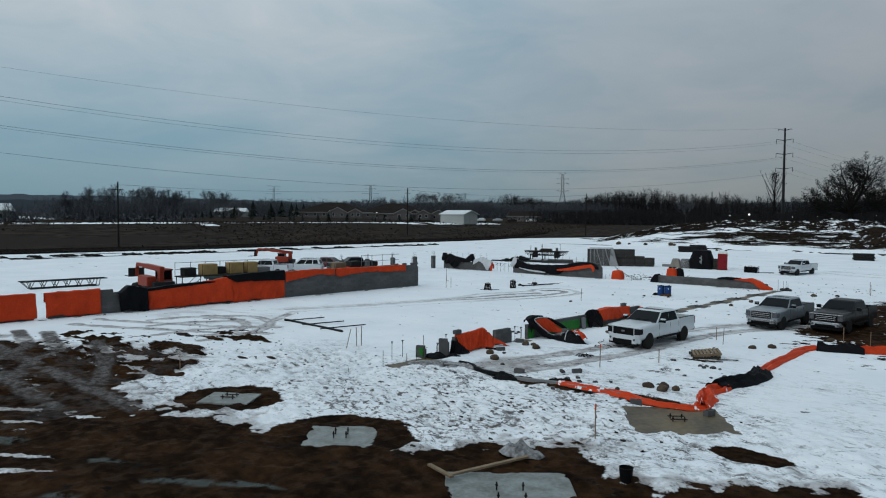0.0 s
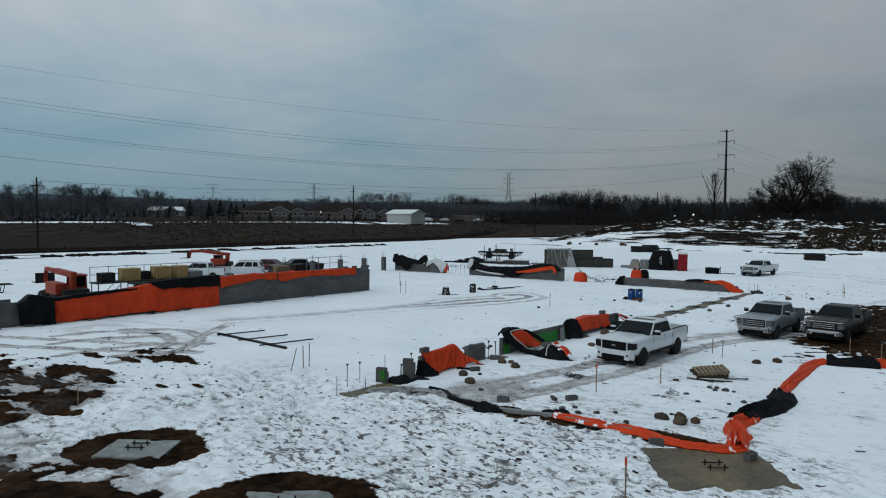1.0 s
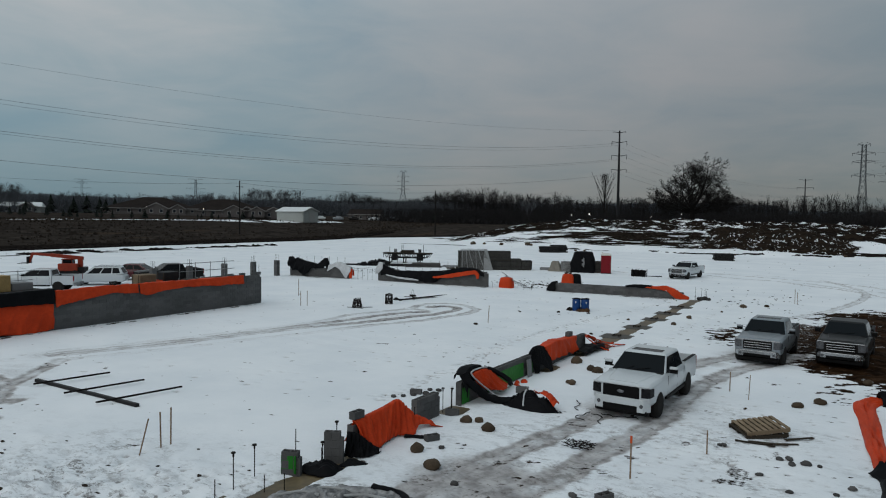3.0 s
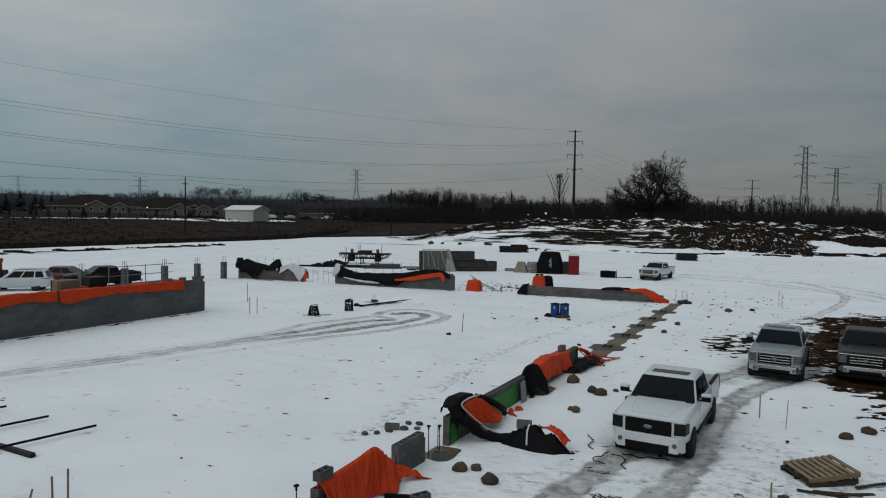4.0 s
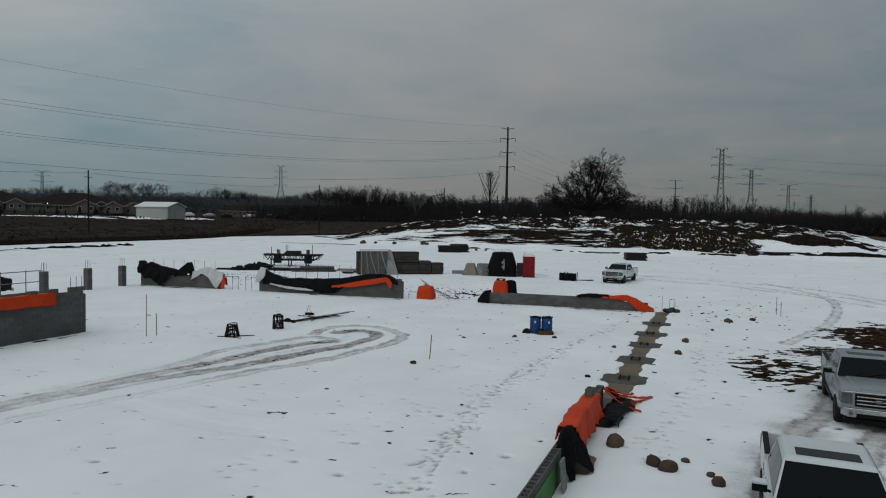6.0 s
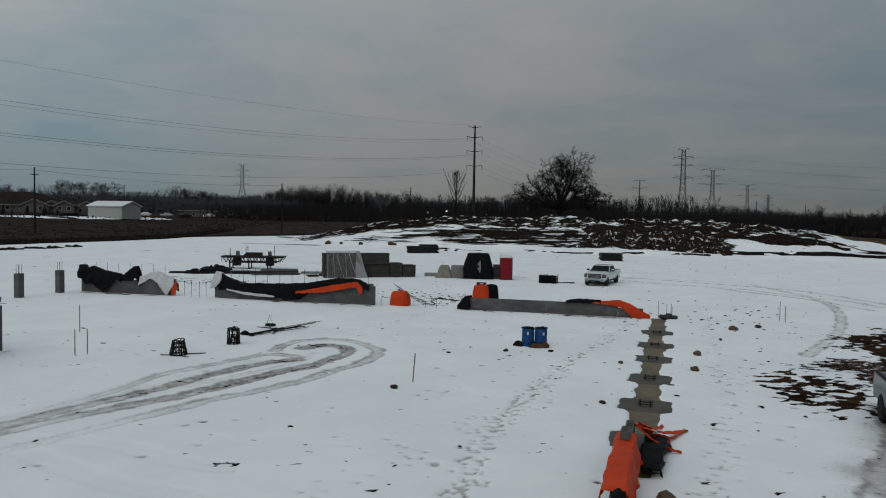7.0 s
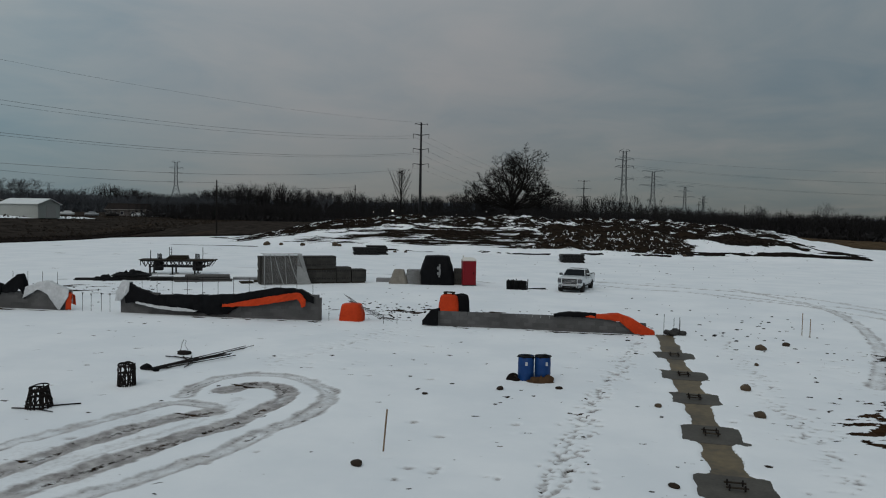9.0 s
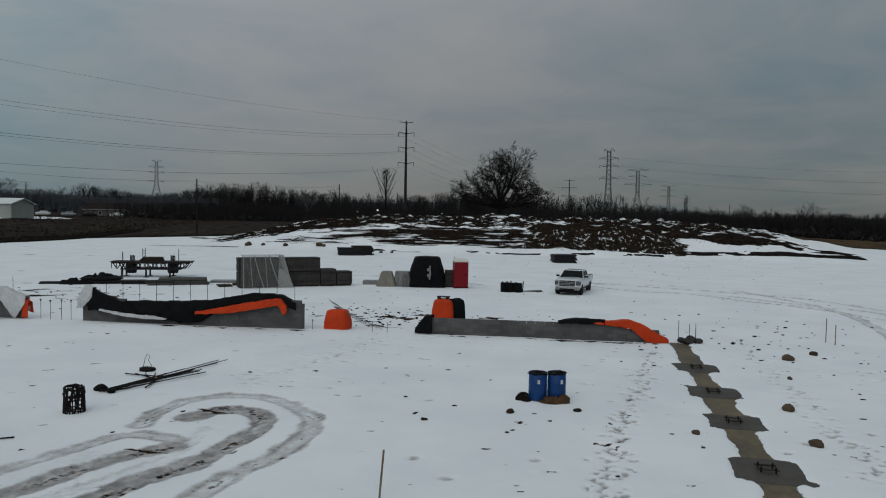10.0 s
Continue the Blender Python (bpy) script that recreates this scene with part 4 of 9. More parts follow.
    field = mix(step(tex(0.05, 7.0, 0.62, (1.6, 0.35, 1.0)), 0.46, 0.60), field, (0.031, 0.0262, 0.0235))
    field = mix(step(tex(0.09, 7.0, 0.66, (2.0, 0.25, 1.0)), 0.58, 0.66), field, (0.048, 0.036, 0.027))
    f_slush = step(op("ADD", attr("slush"), op("MULTIPLY", op("SUBTRACT", op("MULTIPLY_ADD", n_fine, 0.5, op("MULTIPLY", n_mid2, 0.5)), 0.5), 0.75)), 0.15, 0.80)
    f_mud = step(op("ADD", attr("mud"), op("MULTIPLY", op("SUBTRACT", op("MULTIPLY_ADD", n_fine, 0.6, op("MULTIPLY", n_mid2, 0.4)), 0.5), 1.5)), 0.36, 0.62)
    f_grass = step(op("ADD", attr("grass"), op("MULTIPLY", op("SUBTRACT", tex(0.6), 0.5), 0.8)), 0.4, 0.6)
    patch = step(tex(0.42, 4.0, 0.6), 0.36, 0.56)
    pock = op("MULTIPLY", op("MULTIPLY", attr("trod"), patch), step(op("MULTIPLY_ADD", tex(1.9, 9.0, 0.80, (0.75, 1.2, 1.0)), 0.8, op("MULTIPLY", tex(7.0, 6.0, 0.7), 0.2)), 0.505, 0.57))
    # grey-blue shade of the trodden dents, painted into the snow colour
    dent_shade = step(op("MULTIPLY_ADD", tex(2.4, 8.0, 0.70, (0.8, 1.3, 1.0)), 0.75, op("MULTIPLY", n_fine, 0.25)), 0.48, 0.60)
    snow = mix(op("MULTIPLY", attr("trod"), dent_shade), snow, (0.47, 0.49, 0.515))
    specks = op("MULTIPLY", step(tex(3.2, 3.0, 0.55, (0.7, 1.3, 1.0)), 0.71, 0.75), step(tex(0.16, 3.0), 0.47, 0.60))
    snow = mix(specks, snow, (0.10, 0.085, 0.07))
    col = mix(f_slush, snow, wet)
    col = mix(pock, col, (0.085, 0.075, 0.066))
    # dark brown-grey spots over the trodden snow, by colour alone
    dark_spots = op("ADD", tex(4.6, 4.0, 0.60, (0.8, 1.25, 1.0)), op("MULTIPLY", op("SUBTRACT", tex(0.33, 4.0, 0.6), 0.5), 0.55))
    dark_spots = op("MULTIPLY", attr("heel"), step(op("ADD", dark_spots, op("MULTIPLY", op("SUBTRACT", attr("heel"), 1.0), 0.12)), 0.545, 0.62))
    col = mix(dark_spots, col, mix(step(n_fine, 0.4, 0.6), (0.06, 0.052, 0.046), (0.17, 0.165, 0.165)))
    col = mix(f_grass, col, field)
    f_peat = step(op("ADD", attr("peat"), op("MULTIPLY", op("SUBTRACT", op("MULTIPLY_ADD", n_fine, 0.4, op("MULTIPLY", n_mid2, 0.6)), 0.5), 1.3)), 0.36, 0.60)
    col = mix(f_peat, col, mix(step(n_mid2, 0.35, 0.65), (0.007, 0.006, 0.0055), (0.022, 0.018, 0.016)))
    streak = tex(0.85, 9.0, 0.74, (0.10, 1.0, 1.6))
    tuft = tex(0.75, 9.0, 0.76, (0.38, 1.0, 1.4))
    f_mound = op("MULTIPLY", step(op("ADD", attr("mound"), op("MULTIPLY", op("SUBTRACT", streak, 0.5), 4.0)), 0.42, 0.56), step(attr("mound"), 0.03, 0.15))
    f_crest = op("MULTIPLY", step(op("ADD", attr("crest"), op("MULTIPLY", op("SUBTRACT", tuft, 0.5), 3.6)), 0.40, 0.54), step(attr("crest"), 0.05, 0.2))
    f_mound = op("MAXIMUM", f_mound, f_crest)
    runnel = op("ABSOLUTE", op("SUBTRACT", tex(0.75, 4.0, 0.6, (1.2, 0.55, 0.5)), 0.5), 0.0)
    f_scree = op("MULTIPLY", step(op("ADD", attr("scree"), op("MULTIPLY", op("SUBTRACT", tuft, 0.5), 2.6)), 0.36, 0.56), op("SUBTRACT", 1.0, op("MULTIPLY", op("SUBTRACT", 1.0, step(runnel, 0.008, 0.024)), step(tex(0.8, 3.0), 0.49, 0.60))))
    f_scree = op("MULTIPLY", f_scree, step(attr("scree"), 0.03, 0.2))
    dark = mix(step(n_mid2, 0.35, 0.65), (0.0065, 0.0055, 0.005), (0.022, 0.0165, 0.013))
    col = mix(f_mound, col, dark)
    col = mix(f_scree, col, mix(step(tex(1.6, 7.0, 0.7, (0.5, 0.5, 1.0)), 0.45, 0.62), dark, (0.023, 0.0165, 0.0115)))
    col = mix(f_mud, col, earth)
    col = mix(op("MULTIPLY", attr("rut"), step(n_mid2, 0.24, 0.44)), col, mix(step(tex(3.5, 7.0, 0.7), 0.40, 0.62), (0.05, 0.044, 0.041), (0.12, 0.112, 0.11)))
    f_ice = op("MULTIPLY", attr("ice"), step(n_mid2, 0.36, 0.5))
    col = mix(f_ice, col, (0.055, 0.062, 0.058))
    l.new(col, p.inputs["Base Color"])
    rough = op("SUBTRACT", op("SUBTRACT", 0.85, op("MULTIPLY", f_mud, op("MULTIPLY", step(n_mid2, 0.45, 0.62), 0.3))), op("MULTIPLY", f_ice, 0.4))
    l.new(rough, p.inputs["Roughness"])
    l.new(op("MAXIMUM", op("SUBTRACT", op("SUBTRACT", 0.16, op("MULTIPLY", f_mud, 0.15)), op("MULTIPLY", op("MAXIMUM", op("MAXIMUM", f_grass, f_peat), op("MAXIMUM", f_mound, f_scree)), 0.2)), 0.0), p.inputs["Specular IOR Level"])
    b1 = n.new("ShaderNodeBump")
    b1.inputs["Strength"].default_value, b1.inputs["Distance"].default_value = 0.5, 0.06
    hsum = op("ADD", op("MULTIPLY", n_fine, op("MULTIPLY_ADD", f_mud, 0.45, 0.10)), op("MULTIPLY", n_grain, 0.10))
    l.new(hsum, b1.inputs["Height"])
    l.new(b1.outputs[0], p.inputs["Normal"])
    return m


g_me.materials.append(ground_material())
ground = tagged(new("ground", g_me), "snow-covered building pad with bare brown earth, slushy wheel tracks and a low mound", "ground", kind="structure")


# ---------------------------------------------------------------- vehicles (front towards -y)
def ring_half(y, zb, zs, zt, hw, ht):
    half = [(hw - 0.10, zb), (hw, zb + 0.10), (hw + 0.01, (zb + zs) / 2), (hw - 0.01, zs), (ht, zt - 0.02), (ht * 0.5, zt)]
    return [Vector((x, y, z)) for x, z in half] + [Vector((-x, y, z)) for x, z in reversed(half)]


def cut_arches(ob, axles, radius, width):
    """Takes round wheel arches out of a body."""
    bm = bmesh.new()
    for y in axles:
        for s in (-1, 1):
            lathe(bm, [(radius, s * width - 0.34), (radius, s * width + 0.3)], "X", 24, (0, y, radius - 0.02))
    cutter = new("arch_cutter", finish(bm, "arch_cutter", M["trim_black"]))
    mod = ob.modifiers.new("arches", "BOOLEAN")
    mod.object, mod.solver = cutter, "EXACT"
    bpy.context.view_layer.update()
    me = bpy.data.meshes.new_from_object(ob.evaluated_get(bpy.context.evaluated_depsgraph_get()))
    ob.modifiers.clear()
    ob.data = me
    bpy.data.objects.remove(cutter)
    return ob


def pane(bm, quad, u0, u1, v0, v1, off=0.006):
    """A plate on a quad (bottom left, bottom right, top right, top left), inset in its own u and v."""
    a, b, c, d = [Vector(q) for q in quad]
    nrm = (b - a).cross(d - a).normalized()

    def at(u, v):
        return (a * (1 - u) + b * u) * (1 - v) + (d * (1 - u) + c * u) * v
    pts = [at(u0, v0), at(u1, v0), at(u1, v1), at(u0, v1)]
    lo = [bm.verts.new(q - nrm * 0.012) for q in pts]
    hi = [bm.verts.new(q + nrm * off) for q in pts]
    bm.faces.new(hi), bm.faces.new(lo[::-1])
    for i in range(4):
        bm.faces.new((lo[i], lo[(i + 1) % 4], hi[(i + 1) % 4], hi[i]))


def add_wheels(root, axles, track, r, rim_mat, w=0.27):
    for y in axles:
        for s in (-1, 1):
            bm = bmesh.new()
            lathe(bm, [(r * 0.60, -w / 2), (r * 0.86, -w / 2), (r * 0.98, -w * 0.36), (r, -w * 0.2), (r, w * 0.2), (r * 0.98, w * 0.36), (r * 0.86, w / 2), (r * 0.60, w / 2)], "X", 22)
            wheel = part("wheel", bm, M["rubber"], root, "black tyre on alloy rim", smooth=True)
            wheel.location = (s * track, y, r - 0.02)
            bm = bmesh.new()
            lathe(bm, [(r * 0.61, -w * 0.42), (r * 0.63, w * 0.44), (r * 0.55, w * 0.46), (r * 0.53, w * 0.30), (r * 0.15, w * 0.26), (r * 0.12, w * 0.40), (0.004, w * 0.41)], "X", 22)
            for k in range(6):
                q = 2 * math.pi * k / 6
                beam(bm, (w * 0.34, 0.10 * r * math.cos(q), 0.10 * r * math.sin(q)), (w * 0.38, 0.56 * r * math.cos(q), 0.56 * r * math.sin(q)), 0.06, 0.05)
            rim = part("rim", bm, rim_mat, wheel, "six-spoke alloy rim", smooth=False)
            if s < 0:
                rim.rotation_euler = (0, 0, math.pi)


def pickup(label, paint, x, y, rz, grille="dark", sunroof=True, group="parked pickup trucks", rim=None):
    root = thing("pickup_truck", label, "pickup truck", x, y, -0.02, rz, group)
    P = M[paint]
    bm = bmesh.new()
    loft(bm, [ring_half(-2.76, 0.62, 1.02, 1.10, 0.86, 0.76), ring_half(-2.68, 0.50, 1.06, 1.16, 0.95, 0.83), ring_half(-2.36, 0.46, 1.09, 1.205, 0.985, 0.87),
              ring_half(-1.62, 0.44, 1.11, 1.235, 1.0, 0.89), ring_half(-1.12, 0.44, 1.13, 1.25, 1.0, 0.93), ring_half(-0.95, 0.44, 1.14, 1.24, 1.0, 0.95),
              ring_half(0.4, 0.44, 1.15, 1.24, 1.0, 0.95), ring_half(1.36, 0.44, 1.16, 1.25, 1.0, 0.95)])
    cut_arches(part("body", bm, P, root, smooth=True, bevel=0.025), (-1.84,), 0.45, 0.93)
    # cab above the belt line
    B = [(-0.93, -1.02), (0.93, -1.02), (0.935, 1.36), (-0.935, 1.36)]
    T = [(-0.75, -0.30), (0.75, -0.30), (0.77, 1.20), (-0.77, 1.20)]
    zb, zt = 1.225, 1.72
    bm = bmesh.new()
    rings = [[Vector((px, py, zb)) for px, py in B], [Vector((px, py, zt)) for px, py in T],
             [Vector((px * 0.9, py + (0.10 if py < 0 else -0.08), zt + 0.06)) for px, py in T]]
    loft(bm, rings)
    part("cab", bm, P, root, bevel=0.035)
    lo, hi = rings[0], rings[1]
    quads = {"front": (lo[0], lo[1], hi[1], hi[0]), "side_r": (lo[1], lo[2], hi[2], hi[1]), "rear": (lo[2], lo[3], hi[3], hi[2]), "side_l": (lo[3], lo[0], hi[0], hi[3])}
    for name, key, u0, u1, v0, v1 in (("windshield", "front", 0.022, 0.978, 0.03, 0.985), ("rear_window", "rear", 0.12, 0.88, 0.15, 0.9),
                                      ("front_window", "side_r", 0.055, 0.52, 0.03, 0.93), ("rear_side_window", "side_r", 0.526, 0.93, 0.03, 0.93),
                                      ("front_window", "side_l", 0.48, 0.945, 0.03, 0.93), ("rear_side_window", "side_l", 0.07, 0.474, 0.03, 0.93)):
        bm = bmesh.new()
        pane(bm, quads[key], u0, u1, v0, v1)
        part(name, bm, M["glass"], root, "dark tinted glass")
    for s in (-1, 1):
        bm = bmesh.new()
        rod(bm, (s * 0.10 - 0.3, -1.03, 1.265), (s * 0.28 + 0.1, -0.86, 1.36), 0.013, 0.010, 5)
        part("wiper", bm, M["trim_black"], root)
    if sunroof:
        bm = bmesh.new()
        box(bm, (0, 0.16, zt + 0.062), (1.06, 0.46, 0.012))
        part("sunroof", bm, M["glass"], root, "dark glass sunroof", bevel=0.004)
    # front end
    bm = bmesh.new()
    box(bm, (0, -2.745, 0.895), (1.20, 0.10, 0.39))
    g = part("grille", bm, M["trim_black"], root, "black grille", bevel=0.03)
    bars = (0.79, 0.895, 1.0) if grille == "chrome" else ()
    for z in bars:
        bm = bmesh.new()
        box(bm, (0, -2.805, z), (1.12, 0.03, 0.036))
        part("grille_bar", bm, M["chrome"], g, bevel=0.008)
    bm = bmesh.new()
    lathe(bm, [(0.001, -0.02), (0.115, -0.02), (0.115, 0.012), (0.09, 0.02), (0.001, 0.02)], "Z", 18)
    for v in bm.verts:
        v.co = Vector((v.co.x, -2.81 - v.co.z, 0.90 + v.co.y * 0.45))
    part("badge", bm, M["badge"], g, "oval metal badge", smooth=True)
    for s in (-1, 1):
        bm = bmesh.new()
        loft(bm, [[Vector((s * 0.665, -2.79, 0.76)), Vector((s * 0.945, -2.755, 0.77)), Vector((s * 0.945, -2.745, 1.06)), Vector((s * 0.665, -2.785, 1.07))],
                  [Vector((s * 0.665, -2.60, 0.76)), Vector((s * 1.012, -2.50, 0.80)), Vector((s * 1.008, -2.50, 1.06)), Vector((s * 0.665, -2.60, 1.08))]])
        part("headlight", bm, M["lamp_dark"] if grille == "dark" else M["lamp_glass"], root, "smoked headlight" if grille == "dark" else "clear headlight", bevel=0.012)
    bm = bmesh.new()
    loft(bm, [[Vector((x * 0.94, yy, z)) for x, yy, z in ((-1, -2.62, zz), (-0.82, -2.86, zz), (0.82, -2.86, zz), (1, -2.62, zz), (0.9, -2.35, zz), (-0.9, -2.35, zz))] for zz in ((0.30, 0.35, 0.69, 0.715) if grille == "dark" else (0.40, 0.43, 0.64, 0.66))])
    bump = part("front_bumper", bm, P if grille == "dark" else M["chrome"], root, bevel=0.02)
    bm = bmesh.new()
    box(bm, (0, -2.862, 0.40 if grille == "dark" else 0.46), (1.12, 0.03, 0.19 if grille == "dark" else 0.12))
    part("lower_intake", bm, M["trim_black"], bump, "black lower intake", bevel=0.01)
    for s in (-1, 1):
        bm = bmesh.new()
        lathe(bm, [(0.001, -0.015), (0.06, -0.015), (0.06, 0.012), (0.001, 0.014)], "Z", 12)
        for v in bm.verts:
            v.co = Vector((v.co.x + s * 0.70, -2.865 - v.co.z, 0.51 + v.co.y))
        part("fog_lamp", bm, M["lamp_glass"], bump, "round fog lamp")
        bm = bmesh.new()
        rod(bm, (s * 0.95, -0.72, 1.25), (s * 1.10, -0.74, 1.29), 0.03)
        box(bm, (s * 1.14, -0.73, 1.34), (0.25, 0.13, 0.19))
        mir = part("mirror", bm, M["trim_black"], root, "black wing mirror", bevel=0.03)
        bm = bmesh.new()
        box(bm, (s * 1.14, -0.735, 1.415), (0.265, 0.15, 0.085))
        part("mirror_cap", bm, P, mir, "painted mirror cap", bevel=0.03)
        for yy in (-0.12, 0.93):
            bm = bmesh.new()
            box(bm, (s * 1.015, yy, 1.04), (0.03, 0.18, 0.035))
            part("door_handle", bm, P if paint != "paint_dark" else M["trim_black"], root, bevel=0.01)
        for yy in (-0.86, 0.28, 1.20):
            bm = bmesh.new()
            box(bm, (s * 1.003, yy, 0.85), (0.008, 0.014, 0.62))
            part("door_seam", bm, M["trim_black"], root)
        bm = bmesh.new()
        box(bm, (s * 0.985, 0.1, 0.46), (0.09, 2.3, 0.10))
        part("sill_trim", bm, M["trim_black"], root, "black rocker panel", bevel=0.02)
    # raised hood panel, cowl and lower valance
    bm = bmesh.new()
    loft(bm, [[Vector((-hw, yy, zz)), Vector((hw, yy, zz)), Vector((hw - 0.05, yy, zz + 0.028)), Vector((-hw + 0.05, yy, zz + 0.028))] for yy, zz, hw in ((-2.60, 1.165, 0.50), (-2.2, 1.205, 0.58), (-1.6, 1.228, 0.64), (-1.14, 1.238, 0.70))])
    part("hood_panel", bm, P, root, bevel=0.012)
    bm = bmesh.new()
    box(bm, (0, -1.06, 1.243), (1.74, 0.14, 0.03))
    part("cowl", bm, M["trim_black"], root, "black cowl below the windshield", bevel=0.008)
    bm = bmesh.new()
    box(bm, (0, -2.62, 0.275), (1.7, 0.36, 0.16))
    part("valance", bm, M["trim_black"], root, "black lower valance", bevel=0.03)
    bm = bmesh.new()
    box(bm, (0, -2.735, 1.108), (1.86, 0.09, 0.05))
    part("hood_lip", bm, P if grille == "dark" else M["chrome"], root, bevel=0.015)
    # load bed
    for s in (-1, 1):
        bm = bmesh.new()
        prof = [(0.90, 0.50), (1.0, 0.55), (1.01, 0.9), (0.995, 1.27), (0.86, 1.28), (0.86, 0.80)]
        loft(bm, [[Vector((s * px, yy, pz)) for px, pz in prof] for yy in (1.40, 3.0)])
        cut_arches(part("bed_side", bm, P, root, bevel=0.012), (1.84,), 0.45, 0.93)
    bm = bmesh.new()
    box(bm, (0, 2.2, 0.78), (1.76, 1.6, 0.06))
    box(bm, (0, 1.43, 1.02), (1.72, 0.05, 0.46))
    part("bed_liner", bm, M["trim_black"], root, "black bed liner")
    bm = bmesh.new()
    box(bm, (0, 3.02, 0.97), (1.74, 0.07, 0.60))
    part("tailgate", bm, P, root, bevel=0.015)
    bm = bmesh.new()
    box(bm, (0, 3.10, 0.55), (1.90, 0.16, 0.20))
    part("rear_bumper", bm, M["chrome"], root, bevel=0.02)
    for s in (-1, 1):
        bm = bmesh.new()
        box(bm, (s * 0.945, 3.02, 1.05), (0.14, 0.08, 0.40))
        part("tail_lamp", bm, M["red"], root, "red tail lamp", bevel=0.02)
        bm = bmesh.new()
        box(bm, (s * 0.93, 2.2, 1.285), (0.12, 1.62, 0.02))
        part("bed_rail", bm, M["trim_black"], root, "black bed rail cap", bevel=0.006)
    bm = bmesh.new()
    box(bm, (0, 0.2, 0.50), (1.2, 5.2, 0.16))
    for yy in (-1.84, 1.84):
        rod(bm, (-0.8, yy, 0.38), (0.8, yy, 0.38), 0.07)
        box(bm, (0, yy, 0.70), (1.44, 0.96, 0.44))
    part("chassis", bm, M["trim_black"], root, "dark chassis frame")
    for ob in root.children:
        ob.location.z += 0.015
    add_wheels(root, (-1.84, 1.84), 0.875, 0.44, rim or M["rim"], 0.31)
    root.scale = (0.935, 0.935, 0.945)
    return root


def car(kind_name, label, paint, x, y, rz, length=4.7, roof=1.70, belt=1.05, hood=1.0, rear=1.0, wagon=True):
    """An estate or saloon car."""
    root = thing(kind_name, label, "car", x, y, -0.02, rz, "cars parked behind the wall")
    P, h = M[paint], length / 2
    bm = bmesh.new()
    loft(bm, [ring_half(-h, 0.45, hood - 0.25, hood - 0.2, 0.72, 0.6), ring_half(-h + 0.15, 0.32, hood - 0.14, hood - 0.06, 0.86, 0.72), ring_half(-h + 0.95, 0.30, belt - 0.1, hood, 0.9, 0.8),
              ring_half(-h + 1.5, 0.30, belt - 0.05, belt, 0.91, 0.84), ring_half(h - 1.0, 0.30, belt - 0.04, belt + 0.02, 0.91, 0.84), ring_half(h - 0.15, 0.34, rear - 0.1, rear, 0.87, 0.76),
              ring_half(h, 0.48, rear - 0.22, rear - 0.16, 0.75, 0.64)])
    cut_arches(part("body", bm, P, root, smooth=True, bevel=0.025), (-h + 0.92, h - 0.98), 0.37, 0.85)
    back = (h - 0.12, h - 0.42) if wagon else (h - 0.55, h - 1.35)
    lo = [Vector((-0.84, -h + 1.15, belt - 0.03)), Vector((0.84, -h + 1.15, belt - 0.03)), Vector((0.82, back[0], belt)), Vector((-0.82, back[0], belt))]
    hi = [Vector((-0.64, -h + 1.95, roof - 0.06)), Vector((0.64, -h + 1.95, roof - 0.06)), Vector((0.64, back[1], roof - 0.06)), Vector((-0.64, back[1], roof - 0.06))]
    top = [Vector((p.x * 0.88, p.y * 0.96, roof)) for p in hi]
    bm = bmesh.new()
    loft(bm, [lo, hi, top])
    part("cabin", bm, P, root, bevel=0.03)
    for name, q, cuts in (("windshield", (lo[0], lo[1], hi[1], hi[0]), [(0.06, 0.94)]), ("rear_window", (lo[2], lo[3], hi[3], hi[2]), [(0.08, 0.92)]),
                          ("side_window", (lo[1], lo[2], hi[2], hi[1]), [(0.10, 0.40), (0.43, 0.70), (0.73, 0.93)]),
                          ("side_window", (lo[3], lo[0], hi[0], hi[3]), [(0.07, 0.27), (0.30, 0.57), (0.60, 0.90)])):
        for u0, u1 in cuts:
            bm = bmesh.new()
            pane(bm, q, u0, u1, 0.12, 0.92)
            part(name, bm, M["glass"], root, "dark tinted glass")
    for s in (-1, 1):
        bm = bmesh.new()
        box(bm, (s * 0.62, -h + 0.10, hood - 0.30), (0.34, 0.16, 0.16))
        part("headlight", bm, M["lamp_glass"], root, "clear headlight", bevel=0.03)
        bm = bmesh.new()
        box(bm, (s * 0.95, -h + 1.55, belt + 0.1), (0.18, 0.10, 0.15))
        part("mirror", bm, P, root, bevel=0.03)
        if wagon:
            bm = bmesh.new()
            rod(bm, (s * 0.58, -h + 2.1, roof + 0.05), (s * 0.58, h - 0.6, roof + 0.05), 0.02)
            part("roof_rail", bm, M["steel"], root)
    add_wheels(root, (-h + 0.92, h - 0.98), 0.79, 0.34, M["rim"], 0.22)
    return root


